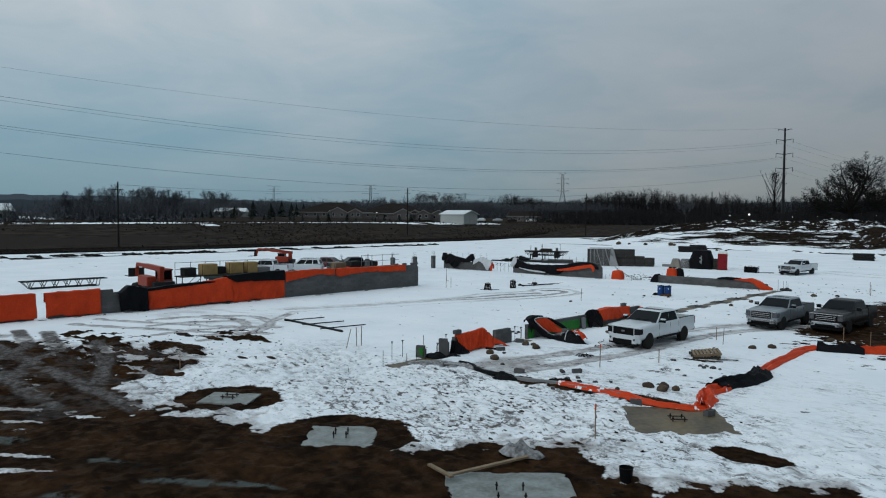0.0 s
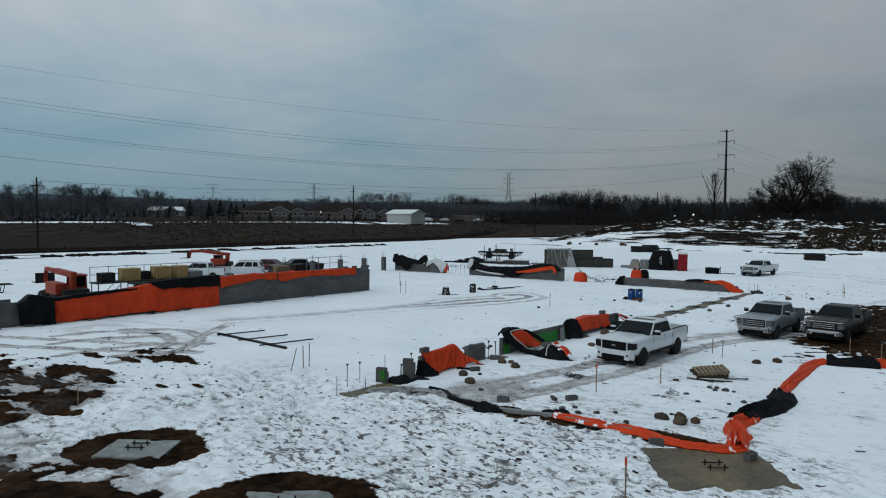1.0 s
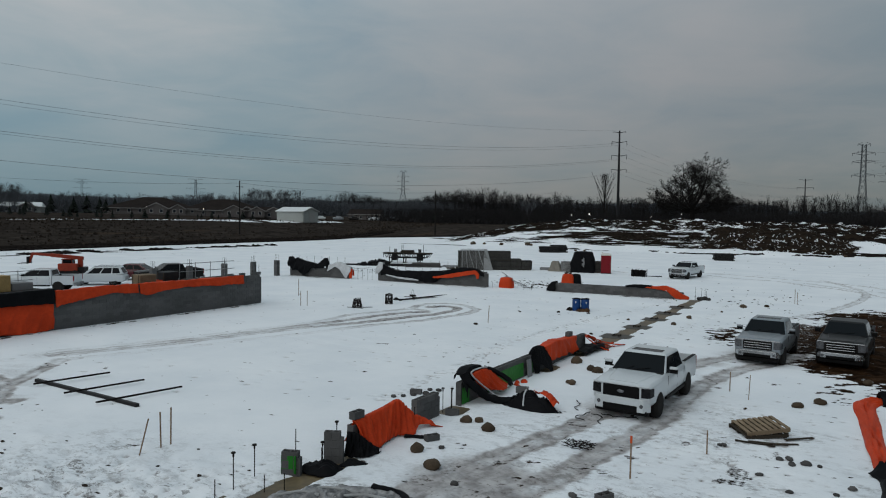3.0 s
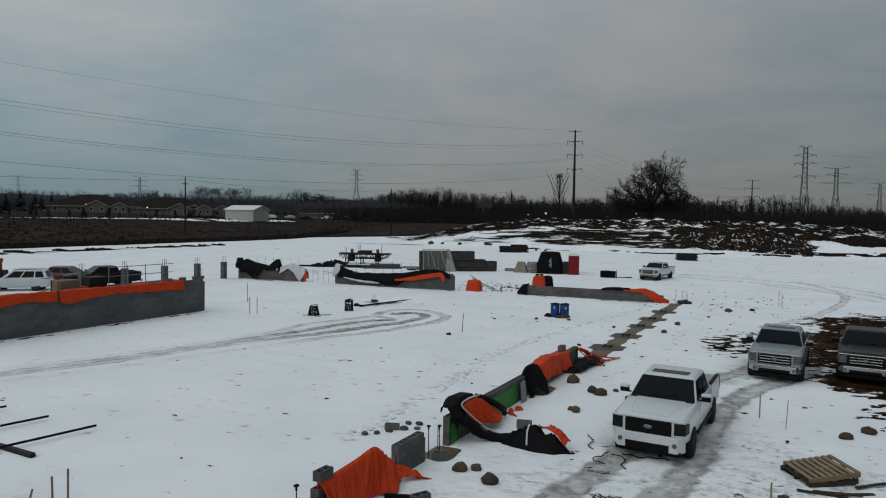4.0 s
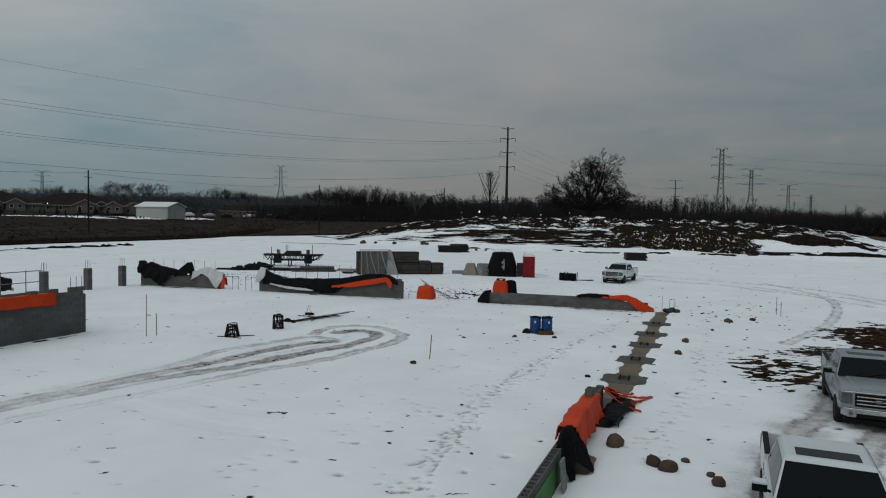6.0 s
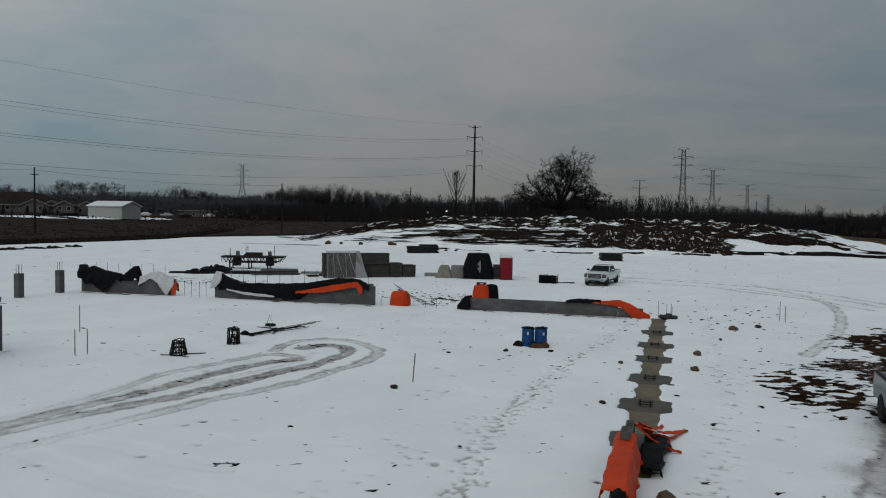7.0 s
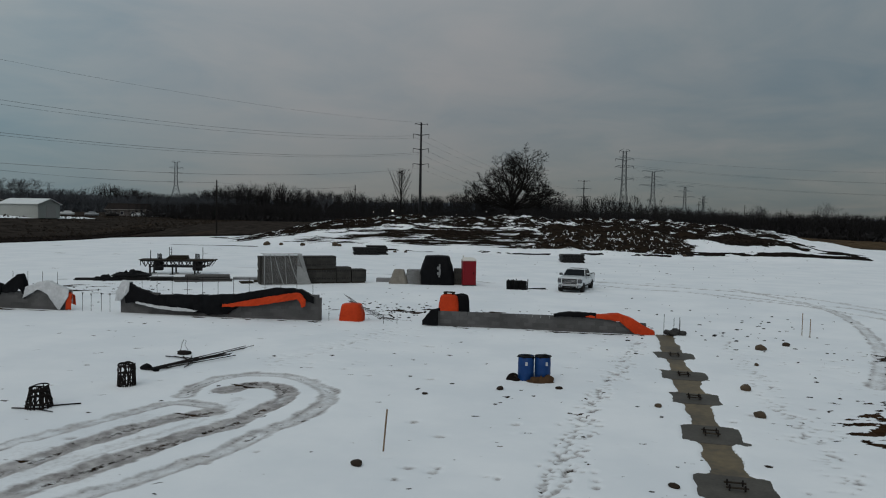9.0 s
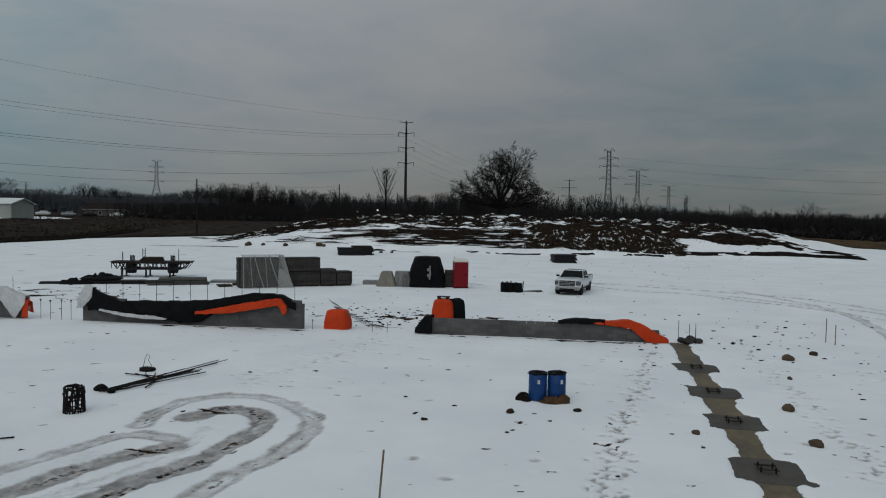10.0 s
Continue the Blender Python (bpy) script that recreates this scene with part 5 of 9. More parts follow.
def telehandler(label, x, y, rz, lift=12.0):
    """A rough-terrain lift with an orange telescopic boom."""
    root = thing("telehandler", label, "construction machine", x, y, -0.02, rz, "orange lifting machines")
    O = M["machine_orange"]
    bm = bmesh.new()
    box(bm, (0, 0, 0.95), (1.5, 4.3, 0.5))
    box(bm, (0, 1.9, 1.25), (1.5, 0.9, 0.5))
    part("chassis", bm, M["steel"], root, bevel=0.05)
    bm = bmesh.new()
    box(bm, (0.72, 0.6, 1.5), (0.7, 2.2, 0.75))
    part("engine_cover", bm, O, root, "orange engine cover", bevel=0.08)
    bm = bmesh.new()
    for sx in (-1.05, -0.25):
        for sy in (-0.55, 0.75):
            beam(bm, (sx, sy, 1.15), (sx, sy * 0.8, 2.22), 0.08, 0.08)
    box(bm, (-0.65, 0.1, 2.24), (0.95, 1.35, 0.10))
    box(bm, (-0.65, 0.1, 1.3), (0.85, 1.3, 0.4))
    part("cab_frame", bm, O, root, "orange operator cab", bevel=0.02)
    bm = bmesh.new()
    box(bm, (-0.65, 0.1, 1.78), (0.74, 1.1, 0.85))
    part("cab_glass", bm, M["glass"], root, "dark cab glass")
    a = radians(lift)
    tip = Vector((0.1, 1.9 - 5.6 * math.cos(a), 2.45 + 5.6 * math.sin(a)))
    bm = bmesh.new()
    beam(bm, (0.1, 2.1, 2.4), (0.1, 2.0 - 3.6 * math.cos(a), 2.45 + 3.6 * math.sin(a)), 0.34, 0.36)
    box(bm, (0.1, 1.75, 1.95), (0.30, 0.55, 1.0))
    boom = part("boom", bm, O, root, "orange telescopic boom", bevel=0.03)
    bm = bmesh.new()
    beam(bm, (0.1, 0.2, 2.45 + 1.7 * math.tan(a)), tip, 0.25, 0.27)
    beam(bm, tip, tip + Vector((0, -0.35, -0.9)), 0.22, 0.25)
    part("boom_extension", bm, O, boom, bevel=0.02)
    bm = bmesh.new()
    for sx in (-0.4, 0.6):
        beam(bm, tip + Vector((sx - 0.1, -0.4, -0.95)), tip + Vector((sx - 0.1, -1.5, -0.98)), 0.12, 0.05)
    box(bm, tip + Vector((0, -0.4, -0.65)), (1.2, 0.08, 0.7))
    part("fork_carriage", bm, M["steel"], root)
    add_wheels(root, (-1.4, 1.45), 0.95, 0.62, M["machine_orange"], 0.42)
    return root


pickup("white four-door pickup truck parked in slushy wheel tracks", "paint_white", 4.90, 10.80, -2.0)
pickup("silver four-door pickup truck with chrome grille", "paint_silver", 7.45, 21.75, -3.0, grille="chrome")
pickup("dark charcoal pickup truck with chrome bumper on churned mud", "paint_dark", 10.5, 23.1, -4.0, grille="chrome", sunroof=False)
pickup("white pickup truck with chrome grille alone on the snow", "paint_white", -4.75, 63.2, -9.0, grille="chrome")
pickup("white pickup truck parked behind the block wall", "paint_white", -42.9, 16.8, -50.0, sunroof=False)
pickup("dark pickup truck parked behind the block wall", "paint_dark", -40.5, 26.5, -20.0, sunroof=False)
car("suv", "silver white sport utility car behind the block wall", "paint_white", -43.3, 22.0, -48.0).scale = (0.92, 0.92, 0.92)
car("saloon_car", "maroon saloon car behind the block wall", "paint_red", -45.0, 26.8, 122.0, roof=1.46, belt=0.95, hood=0.92, rear=0.98, wagon=False)
car("saloon_car", "dark green saloon car behind the block wall", "paint_green", -38.5, 10.5, -50.0, roof=1.45, belt=0.95, hood=0.92, rear=0.98, wagon=False)
telehandler("orange rough-terrain lift with lowered boom behind the block wall", -29.6, -0.4, -95, 0)
telehandler("orange telescopic lift with boom over the parked cars", -48.2, 22.0, -52, 4).scale = (0.72, 0.72, 0.85)


# ---------------------------------------------------------------- concrete block walls
def block_mesh(length, name):
    """A hollow concrete block, base at z 0, long side on x."""
    bm = bmesh.new()
    L, W, H, web = length / 2, 0.095, 0.19, 0.032
    cells = [(-L + web, -web / 2), (web / 2, L - web)] if length > 0.3 else [(-L + web, L - web)]
    xs = sorted({-L, L, *[c for pair in cells for c in pair]})
    ys = [-W, -W + web, W - web, W]
    top = {(i, j): bm.verts.new((x, y, H)) for i, x in enumerate(xs) for j, y in enumerate(ys)}
    hollow = {xs.index(a) for a, b in cells}
    for i in range(len(xs) - 1):
        for j in range(3):
            ring = [top[i, j], top[i + 1, j], top[i + 1, j + 1], top[i, j + 1]]
            if j == 1 and i in hollow:
                deep = [bm.verts.new((v.co.x, v.co.y, H - 0.12)) for v in ring]
                for k in range(4):
                    bm.faces.new((ring[k], ring[(k + 1) % 4], deep[(k + 1) % 4], deep[k]))
                bm.faces.new(deep)
            else:
                bm.faces.new(ring)
    low = [bm.verts.new((x, y, 0)) for x, y in ((-L, -W), (L, -W), (L, W), (-L, W))]
    m = len(xs) - 1
    sides = [[top[i, 0] for i in range(m, -1, -1)], [top[m, j] for j in (3, 2, 1, 0)], [top[i, 3] for i in range(m + 1)], [top[0, j] for j in range(4)]]
    for k, up in enumerate(sides):
        bm.faces.new((low[k], low[(k + 1) % 4], *([up[0]] + up[1:])))
    return finish(bm, name, M["cmu"])


BLOCK, HALF_BLOCK = block_mesh(0.39, "block"), block_mesh(0.19, "half_block")


def block_wall(name, label, a, b, heights, z0=-0.06, category="wall", kind="structure", limit=300):
    """A running-bond wall from a to b. heights: (length along, courses) keys, stepping."""
    a, b = Vector(a), Vector(b)
    d = b - a
    length, ang = d.length, math.degrees(math.atan2(d.y, d.x))
    bm = bmesh.new()
    keys = [k for k in heights] + [(length, heights[-1][1])]
    for (s, c), (e, _) in zip(keys, keys[1:]):
        if c:
            box(bm, ((s + e) / 2, 0, (c * 0.2 - 0.14) / 2 - 0.01), (e - s - 0.03, 0.172, c * 0.2 - 0.15))
    wall = solo(name, bm, M["mortar"], label, category, kind=kind, m=pose(a.x, a.y, z0, 0, 0, ang))
    count, rest = 0, []
    top = max(c for _, c in heights)
    for course in range(top - 1, -1, -1):
        odd = course % 2
        s = 0.0
        while s < length - 0.15:
            here = 0.2 if (s == 0.0 and odd) or length - s < 0.35 else 0.4
            centre = s + here / 2
            c = [k for p, k in heights if p <= centre][-1]
            if course < c:
                loc = (centre, noise.noise(Vector((centre, course, a.y))) * 0.004, course * 0.2)
                if count < limit:
                    ob = new("block", BLOCK if here == 0.4 else HALF_BLOCK)
                    ob.parent, ob.location = wall, loc
                else:
                    rest.append((loc, here))
                count += 1
            s += here
    if rest:
        bm = bmesh.new()
        for (x, y, z), w in rest:
            box(bm, (x, y, z + 0.095), (w - 0.01, 0.19, 0.19))
        part("lower_blocks", bm, M["cmu"], wall, "lower courses of grey concrete block")["kind"] = "stuff"
    return wall


def loose_block(x, y, rz=0, z=0.0, tilt=0):
    ob = tagged(new("concrete_block", BLOCK), "loose grey hollow concrete block", "concrete block", "loose blocks")
    ob.matrix_basis = pose(x, y, z, tilt, 0, rz)
    return ob


WX = -24.15
block_wall("wall_west", "long grey concrete block wall, partly under orange tarps", (WX, 6.6), (WX, 21.55), [(0, 10), (13.2, 10), (13.6, 10)])
block_wall("wall_west_middle", "grey concrete block wall stepping up under tarps", (WX, -3.9), (WX, 6.55), [(0, 7), (2.4, 8), (5.2, 9), (8.0, 10)])
block_wall("wall_west_low", "low grey block wall between two openings", (WX, -9.15), (WX, -3.95), [(0, 8), (3.6, 7)])
block_wall("wall_west_end", "end of block wall wrapped in orange tarp", (WX, -14.5), (WX, -9.95), [(0, 8)])
FAR = lambda x: 42.25 + 0.085 * x
block_wall("wall_north_west", "block wall with torn tarps along the far side", (-38.0, FAR(-38.0)), (-30.9, FAR(-30.9)), [(0, 8), (1.2, 7), (2.6, 6), (3.6, 5), (4.4, 6), (5.2, 6), (6.0, 5)])
block_wall("wall_north_middle", "block wall hung with black and orange tarps", (-27.7, FAR(-27.7)), (-16.6, FAR(-16.6)), [(0, 6), (2.4, 5), (8.0, 6), (9.2, 7)])
block_wall("wall_north_east", "low grey block wall, four courses high", (-10.9, 41.45), (-0.55, 42.25), [(0, 4), (9.0, 3)])
block_wall("wall_east", "low hollow block wall with green membrane on its outer face", (-0.02, 6.75), (0.02, 18.35), [(0, 4)])
block_wall("wall_east_stub", "short stub of grey block wall", (0.0, 4.15), (0.0, 5.45), [(0, 4)])
block_wall("wall_east_south", "block wall stub under an orange tarp", (-0.02, 1.25), (0.0, 3.2), [(0, 4)])
block_wall("block_pier_south", "short grey block pier", (-0.25, 0.55), (0.18, 0.78), [(0, 4)], category="pier")
block_wall("block_pier_corner", "stub pier at the corner of the footing", (-0.52, -0.62), (-0.10, -0.42), [(0, 3)], category="pier")


def footing():
    """The strip footing with its wider piers, bare of snow."""
    bm = bmesh.new()
    for y0, y1 in ((-2.7, 18.9), (18.9, 42.6)):
        box(bm, (FOOT_X * 0.6 + (0.02 if y0 < 0 else 0.12), (y0 + y1) / 2, -0.165), (1.75 if y1 < 20 else 1.5, y1 - y0 - 0.01, 0.25))
    ob = solo("footing", bm, M["concrete"], "wet brown concrete strip footing with wider pier bases", "footing", kind="structure", bevel=0.02)
    for k, py in enumerate(PIERS):
        bm = bmesh.new()
        box(bm, (FOOT_X + 0.006 * (py - 20), py, -0.150), (2.5, 1.35 + 0.12 * (k % 3), 0.25))
        part("pier_base", bm, M["wet_concrete"], ob, "darker wet grey pier base", bevel=0.03)
    return ob


footing()


def anchor_bolts(x, y, z, n_bolt=4, size=0.32, rz=0, plate=True, tall=0.22):
    root = thing("anchor_bolts", "rusty anchor bolts with timber template set in concrete", "anchor bolts", x, y, z, rz, "anchor bolt groups")
    h = size / 2
    for sx in (-h, h):
        for sy in (-h, h):
            bm = bmesh.new()
            rod(bm, (sx, sy, -0.08), (sx, sy, tall), 0.018, 0.018, 6)
            rod(bm, (sx, sy, tall * 0.55), (sx, sy, tall * 0.7), 0.034, 0.034, 6)
            part("bolt", bm, M["rust"], root)
    if plate and tall < 0.18:
        for sy in (-h, h):
            bm = bmesh.new()
            box(bm, (0, sy, 0.07), (size * 1.45, 0.05, 0.03))
            part("template_board", bm, M["dark_wood"], root, bevel=0.005)
    return root


for py in PIERS[1:]:
    anchor_bolts(FOOT_X + 0.006 * (py - 20), py, -0.03, size=0.30, tall=0.13)
for (px, py, ax, ay, rz), top in zip(PADS, (-0.045, -0.05, -0.05, -0.02)):
    bm = bmesh.new()
    box(bm, (0, 0, -0.2), (2 * ax + 0.36, 2 * ay + 0.36, 0.4))
    pad = solo("footing_pad", bm, M["pad"] if py < -5 else M["concrete"], "square concrete footing pad in an earth pit" if py < -5 else "bare wet concrete footing pad beside the tarps", "footing",
               kind="structure", m=pose(px, py, top, 0, 0, rz), bevel=0.03)
    anchor_bolts(px, py, top, size=0.62 if px > 10 and py < -5 else 0.36, rz=rz, plate=px < 3 or py > -5, tall=0.2 if py < -5 and px > 3 else 0.15)

# membrane on the outer face of the low wall
for y0, y1, z0, z1 in ((6.78, 7.25, 0.02, 0.55), (8.6, 11.5, 0.05, 0.57), (12.0, 12.4, 0.05, 0.55), (16.8, 18.3, 0.1, 0.62)):
    bm = bmesh.new()
    grid(bm, lambda u, v: Vector((0.104 + 0.008 * noise.noise(Vector((u * 9, v * 5, y0))), lerp(y0, y1, u), lerp(z0, z1 + 0.03 * noise.noise(Vector((u * 6, 3, y0))), v))), 16, 4)
    solo("membrane", bm, M["green"], "bright green waterproofing membrane on the block wall", "membrane", "wall membranes", solid=0.012)
bm = bmesh.new()
box(bm, (-0.36, -0.62, 0.24), (0.30, 0.05, 0.42), 25)
box(bm, (-0.20, -0.50, 0.24), (0.05, 0.22, 0.42), 25)
solo("membrane", bm, M["green"], "bright green waterproofing membrane round a block pier", "membrane", "wall membranes", bevel=0.01)
bm = bmesh.new()
box(bm, (0.15, 11.75, 0.31), (0.05, 0.36, 0.66))
solo("form_board", bm, M["grey_concrete"], "pale plywood board leaning on the low wall", "board", m=pose(0.12, 0, 0, 0, -6, 0), bevel=0.01)

# ---------------------------------------------------------------- tarps on the walls
O, K, W = M["orange"], M["black_tarp"], M["white_tarp"]
tarp("tarp", "orange insulated tarp hung over the top of the block wall", O, (WX, 12.2), (WX, 19.9), [(0, 2.0), (0.5, 1.97), (1, 1.98)], [(0, 0.55), (0.06, 0.62), (0.42, 0.38), (0.47, 0.42), (0.9, 0.52), (1, 0.55)], [(0, 0.4), (1, 0.4)], 0.05, 1, 1, group="orange wall tarps")
tarp("tarp", "orange insulated tarp hung over the top of the block wall", O, (WX, 7.4), (WX, 12.1), [(0, 1.98), (0.5, 2.05), (1, 2.0)], [(0, 0.80), (0.4, 0.55), (0.7, 0.42), (1, 0.5)], [(0, 0.4), (1, 0.4)], 0.05, 2, 1, group="orange wall tarps")
tarp("tarp", "orange insulated tarp hanging down to the snow", O, (WX, 2.9), (WX, 7.25), [(0, 1.55), (0.5, 1.5), (1, 1.45)], [(0, 1.5), (1, 1.42)], [(0, 0.0), (1, 0.0)], 0.09, 3, 1, half=0.17, group="orange wall tarps")
tarp("tarp", "orange insulated tarp hanging down to the snow", O, (WX, -3.2), (WX, 2.95), [(0, 1.30), (0.45, 1.45), (0.8, 1.75), (1, 1.9)], [(0, 1.25), (0.5, 1.4), (1, 1.8)], [(0, 0.1), (1, 0.2)], 0.09, 4, 1, half=0.15, group="orange wall tarps")
tarp("tarp", "black tarp folded over the wall top above the orange one", K, (WX, 2.5), (WX, 7.3), [(0, 1.95), (0.35, 2.05), (1, 2.12)], [(0, 0.12), (0.15, 0.5), (0.5, 0.62), (1, 0.72)], [(0, 0.4), (1, 0.4)], 0.08, 5, 1, half=0.2)
tarp("tarp", "black tarp along the wall top", K, (WX, -3.4), (WX, 1.6), [(0, 1.42), (0.5, 1.58), (1, 1.65)], [(0, 0.2), (0.5, 0.16), (1, 0.1)], [(0, 0.4), (1, 0.4)], 0.05, 6, 1, half=0.18)
tarp("tarp", "orange tarp wrapped over a low block wall", O, (WX, -9.3), (WX, -6.15), [(0, 1.58), (1, 1.62)], [(0, 1.5), (1, 1.5)], [(0, 0.6), (1, 0.6)], 0.05, 7, 1, group="orange wall tarps")
tarp("tarp", "orange tarp wrapped over the end of the wall", O, (WX, -14.6), (WX, -9.8), [(0, 1.55), (1, 1.58)], [(0, 1.5), (1, 1.45)], [(0, 0.6), (1, 0.6)], 0.05, 8, 1, group="orange wall tarps")
tarp("tarp", "black tarp bundled over the end of a wall", K, (WX + 0.1, -5.1), (WX + 0.1, -3.3), [(0, 1.2), (0.35, 1.72), (1, 1.5)], [(0, 1.1), (0.4, 1.65), (1, 1.45)], [(0, 0.8), (1, 0.9)], 0.22, 9, 1, half=0.28)
# far side
n_w = lambda x, o=0.0: (x, FAR(x) + o)
tarp("tarp", "black tarp torn and peaked over the block wall", K, n_w(-38.1), n_w(-34.7), [(0, 1.85), (0.1, 1.92), (0.18, 1.6), (0.3, 1.8), (0.6, 1.5), (0.95, 1.3), (1, 1.0)], [(0, 0.9), (0.3, 1.2), (0.62, 1.45), (0.85, 0.5), (1, 0.3)], [(0, 0.6), (1, 0.5)], 0.14, 11, 1)
tarp("tarp", "black tarp peak over the block wall", K, n_w(-35.0), n_w(-33.3), [(0, 0.95), (0.7, 1.85), (0.85, 1.9), (1, 1.1)], [(0, 0.1), (0.7, 0.95), (1, 0.6)], [(0, 0.4), (1, 0.5)], 0.08, 12, 1)
tarp("tarp", "white poly sheet draped over the block wall", W, n_w(-33.4), n_w(-30.7), [(0, 1.15), (0.35, 1.5), (0.55, 1.58), (0.8, 1.25), (1, 1.12)], [(0, 0.55), (0.35, 0.4), (0.6, 0.8), (0.82, 1.25), (1, 0.4)], [(0, 0.5), (1, 0.8)], 0.09, 13, 1)
tarp("tarp", "dark tarp with orange edge at the wall end", O, n_w(-30.85), n_w(-30.55), [(0, 1.0), (1, 0.85)], [(0, 0.95), (1, 0.8)], [(0, 0.6), (1, 0.6)], 0.03, 14, 1)
tarp("tarp", "long black tarp sagging along the block wall", K, n_w(-27.3), n_w(-16.95), [(0, 1.6), (0.08, 1.25), (0.16, 1.02), (0.45, 1.12), (0.6, 1.22), (0.8, 1.62), (0.93, 1.58), (1, 1.2)],
     [(0, 1.05), (0.06, 0.8), (0.12, 0.62), (0.2, 0.60), (0.28, 0.70), (0.36, 0.85), (0.45, 1.02), (0.55, 1.0), (0.62, 0.6), (0.8, 0.42), (0.93, 0.45), (1, 0.3)], [(0, 0.6), (1, 0.6)], 0.11, 15, 1)
tarp("tarp", "orange strip of tarp slanting along the black one", O, n_w(-21.8, -0.2), n_w(-17.3, -0.2), [(0, 0.66), (0.4, 1.02), (0.75, 1.34), (0.93, 1.42), (1, 1.05)], [(0, 0.10), (0.4, 0.34), (0.75, 0.36), (0.9, 0.30), (0.96, 0.62), (1, 0.3)], [(0, 0.0), (1, 0.0)], 0.05, 16, 1, half=0.16)
tarp("tarp", "white poly sheet at the end of the block wall", W, n_w(-27.95), n_w(-27.15), [(0, 1.1), (0.5, 1.74), (1, 1.66)], [(0, 0.45), (0.5, 1.0), (1, 0.55)], [(0, 0.6), (1, 0.5)], 0.10, 17, 1)
tarp("tarp", "white poly strip hanging on the block wall", W, n_w(-26.6, -0.3), n_w(-23.2, -0.3), [(0, 0.64), (0.35, 0.46), (0.7, 0.42), (1, 0.30)], [(0, 0.05), (0.35, 0.10), (0.7, 0.16), (1, 0.04)], [(0, 0), (1, 0)], 0.04, 18, 1, half=0.14)
tarp("tarp", "orange tarp pulled over the end of the low wall", O, (-3.4, 42.05), (-0.15, 42.3), [(0, 0.80), (0.2, 0.86), (0.5, 0.95), (0.7, 0.72), (0.85, 0.38), (1, 0.16)], [(0, 0.05), (0.25, 0.2), (0.5, 0.35), (0.7, 0.65), (1, 0.3)], [(0, 0.4), (1, 0.3)], 0.12, 19, 1, half=0.2)
tarp("tarp", "black tarp bunched on the low wall", K, (-4.9, 41.92), (-2.9, 42.08), [(0, 0.80), (0.4, 0.95), (1, 0.92)], [(0, 0.1), (0.5, 0.22), (1, 0.2)], [(0, 0.3), (1, 0.4)], 0.10, 20, 1, half=0.2)
tarp("tarp", "black tarp over the end of the low wall", K, (-11.35, 41.42), (-10.55, 41.46), [(0, 0.25), (0.5, 0.78), (1, 0.84)], [(0, 0.25), (0.5, 0.75), (1, 0.8)], [(0, 0.2), (1, 0.4)], 0.08, 21, 1, half=0.2)


def covered_pier(label, x, y, w, h, rz, seed, black=False):
    """A block pier wrapped in a tarp."""
    bm = bmesh.new()

    def f(u, v):
        a = 2 * math.pi * u
        k = 1 / max(abs(math.cos(a)), abs(math.sin(a)))
        k = min(k, 1.22)
        zz = min(v / 0.72, 1.0)
        r = w / 2 * (1.06 - 0.20 * zz ** 3) if v < 0.72 else w / 2 * 0.86 * max(0.0, 1 - ((v - 0.72) / 0.28) ** 2.0)
        wob = 1 + 0.10 * noise.noise(Vector((math.cos(a) * 2.2, math.sin(a) * 2.2, v * 2 + seed)))
        top = h * (1 + 0.06 * noise.noise(Vector((math.cos(a), math.sin(a), seed))))
        return Vector((r * k * wob * math.cos(a), r * k * wob * math.sin(a) * 0.75, top * (zz * 0.88 + (0.12 * (1 - (1 - (v - 0.72) / 0.28) ** 2) if v > 0.72 else 0))))
    grid(bm, f, 36, 18)
    bmesh.ops.remove_doubles(bm, verts=bm.verts, dist=0.002)
    return solo("covered_pier", bm, K if black else O, label, "tarp", "tarp-covered piers", m=pose(x, y, -0.06, 0, 0, rz), smooth=True, solid=0.015)


covered_pier("orange tarp wrapped round a low block pier", -15.2, 41.55, 1.15, 0.98, 4, 3.1)
covered_pier("orange tarp wrapped round a taller block pier", -10.75, 44.6, 1.05, 1.32, 0, 5.2)
bm = bmesh.new()
for sx in (-0.22, 0.22):
    box(bm, (sx, 0, 0.03), (0.10, 0.4, 0.10))
box(bm, (0, 0, 0.1), (0.6, 0.3, 0.05))
solo("timber_weight", bm, M["dark_wood"], "dark timber weighing down the tarp on the pier", "timber", m=pose(-10.75, 44.6, 1.26))
covered_pier("black tarp wrapped round the back of the block pier", -10.2, 44.95, 0.95, 1.32, 20, 7.7, True)

# right-hand wall: tents, bundles and torn ends
def rolled_edge(label, mater, pts, r, seed, group="rolled tarp edges"):
    """A loose roll of cloth along a line, uneven in thickness."""
    line = [Vector(p) for p in rounded(pts, 7)]
    bm = bmesh.new()
    rings = []
    for i, p in enumerate(line):
        d = (line[min(i + 1, len(line) - 1)] - line[max(i - 1, 0)]).normalized()
        q = d.to_track_quat("Z", "Y").to_matrix()
        ring = []
        for k in range(12):
            w = 2 * math.pi * k / 12
            rr2 = r * (1 + 0.4 * noise.noise(Vector((i * 0.2, k * 0.8, seed))) + 0.2 * noise.noise(Vector((i * 0.9, k * 2.0, seed + 3))))
            ring.append(p + q @ Vector((math.cos(w) * rr2, math.sin(w) * rr2, 0)))
        rings.append(ring)
    loft(bm, rings)
    return solo("rolled_tarp", bm, mater, label, "tarp", group, smooth=True)


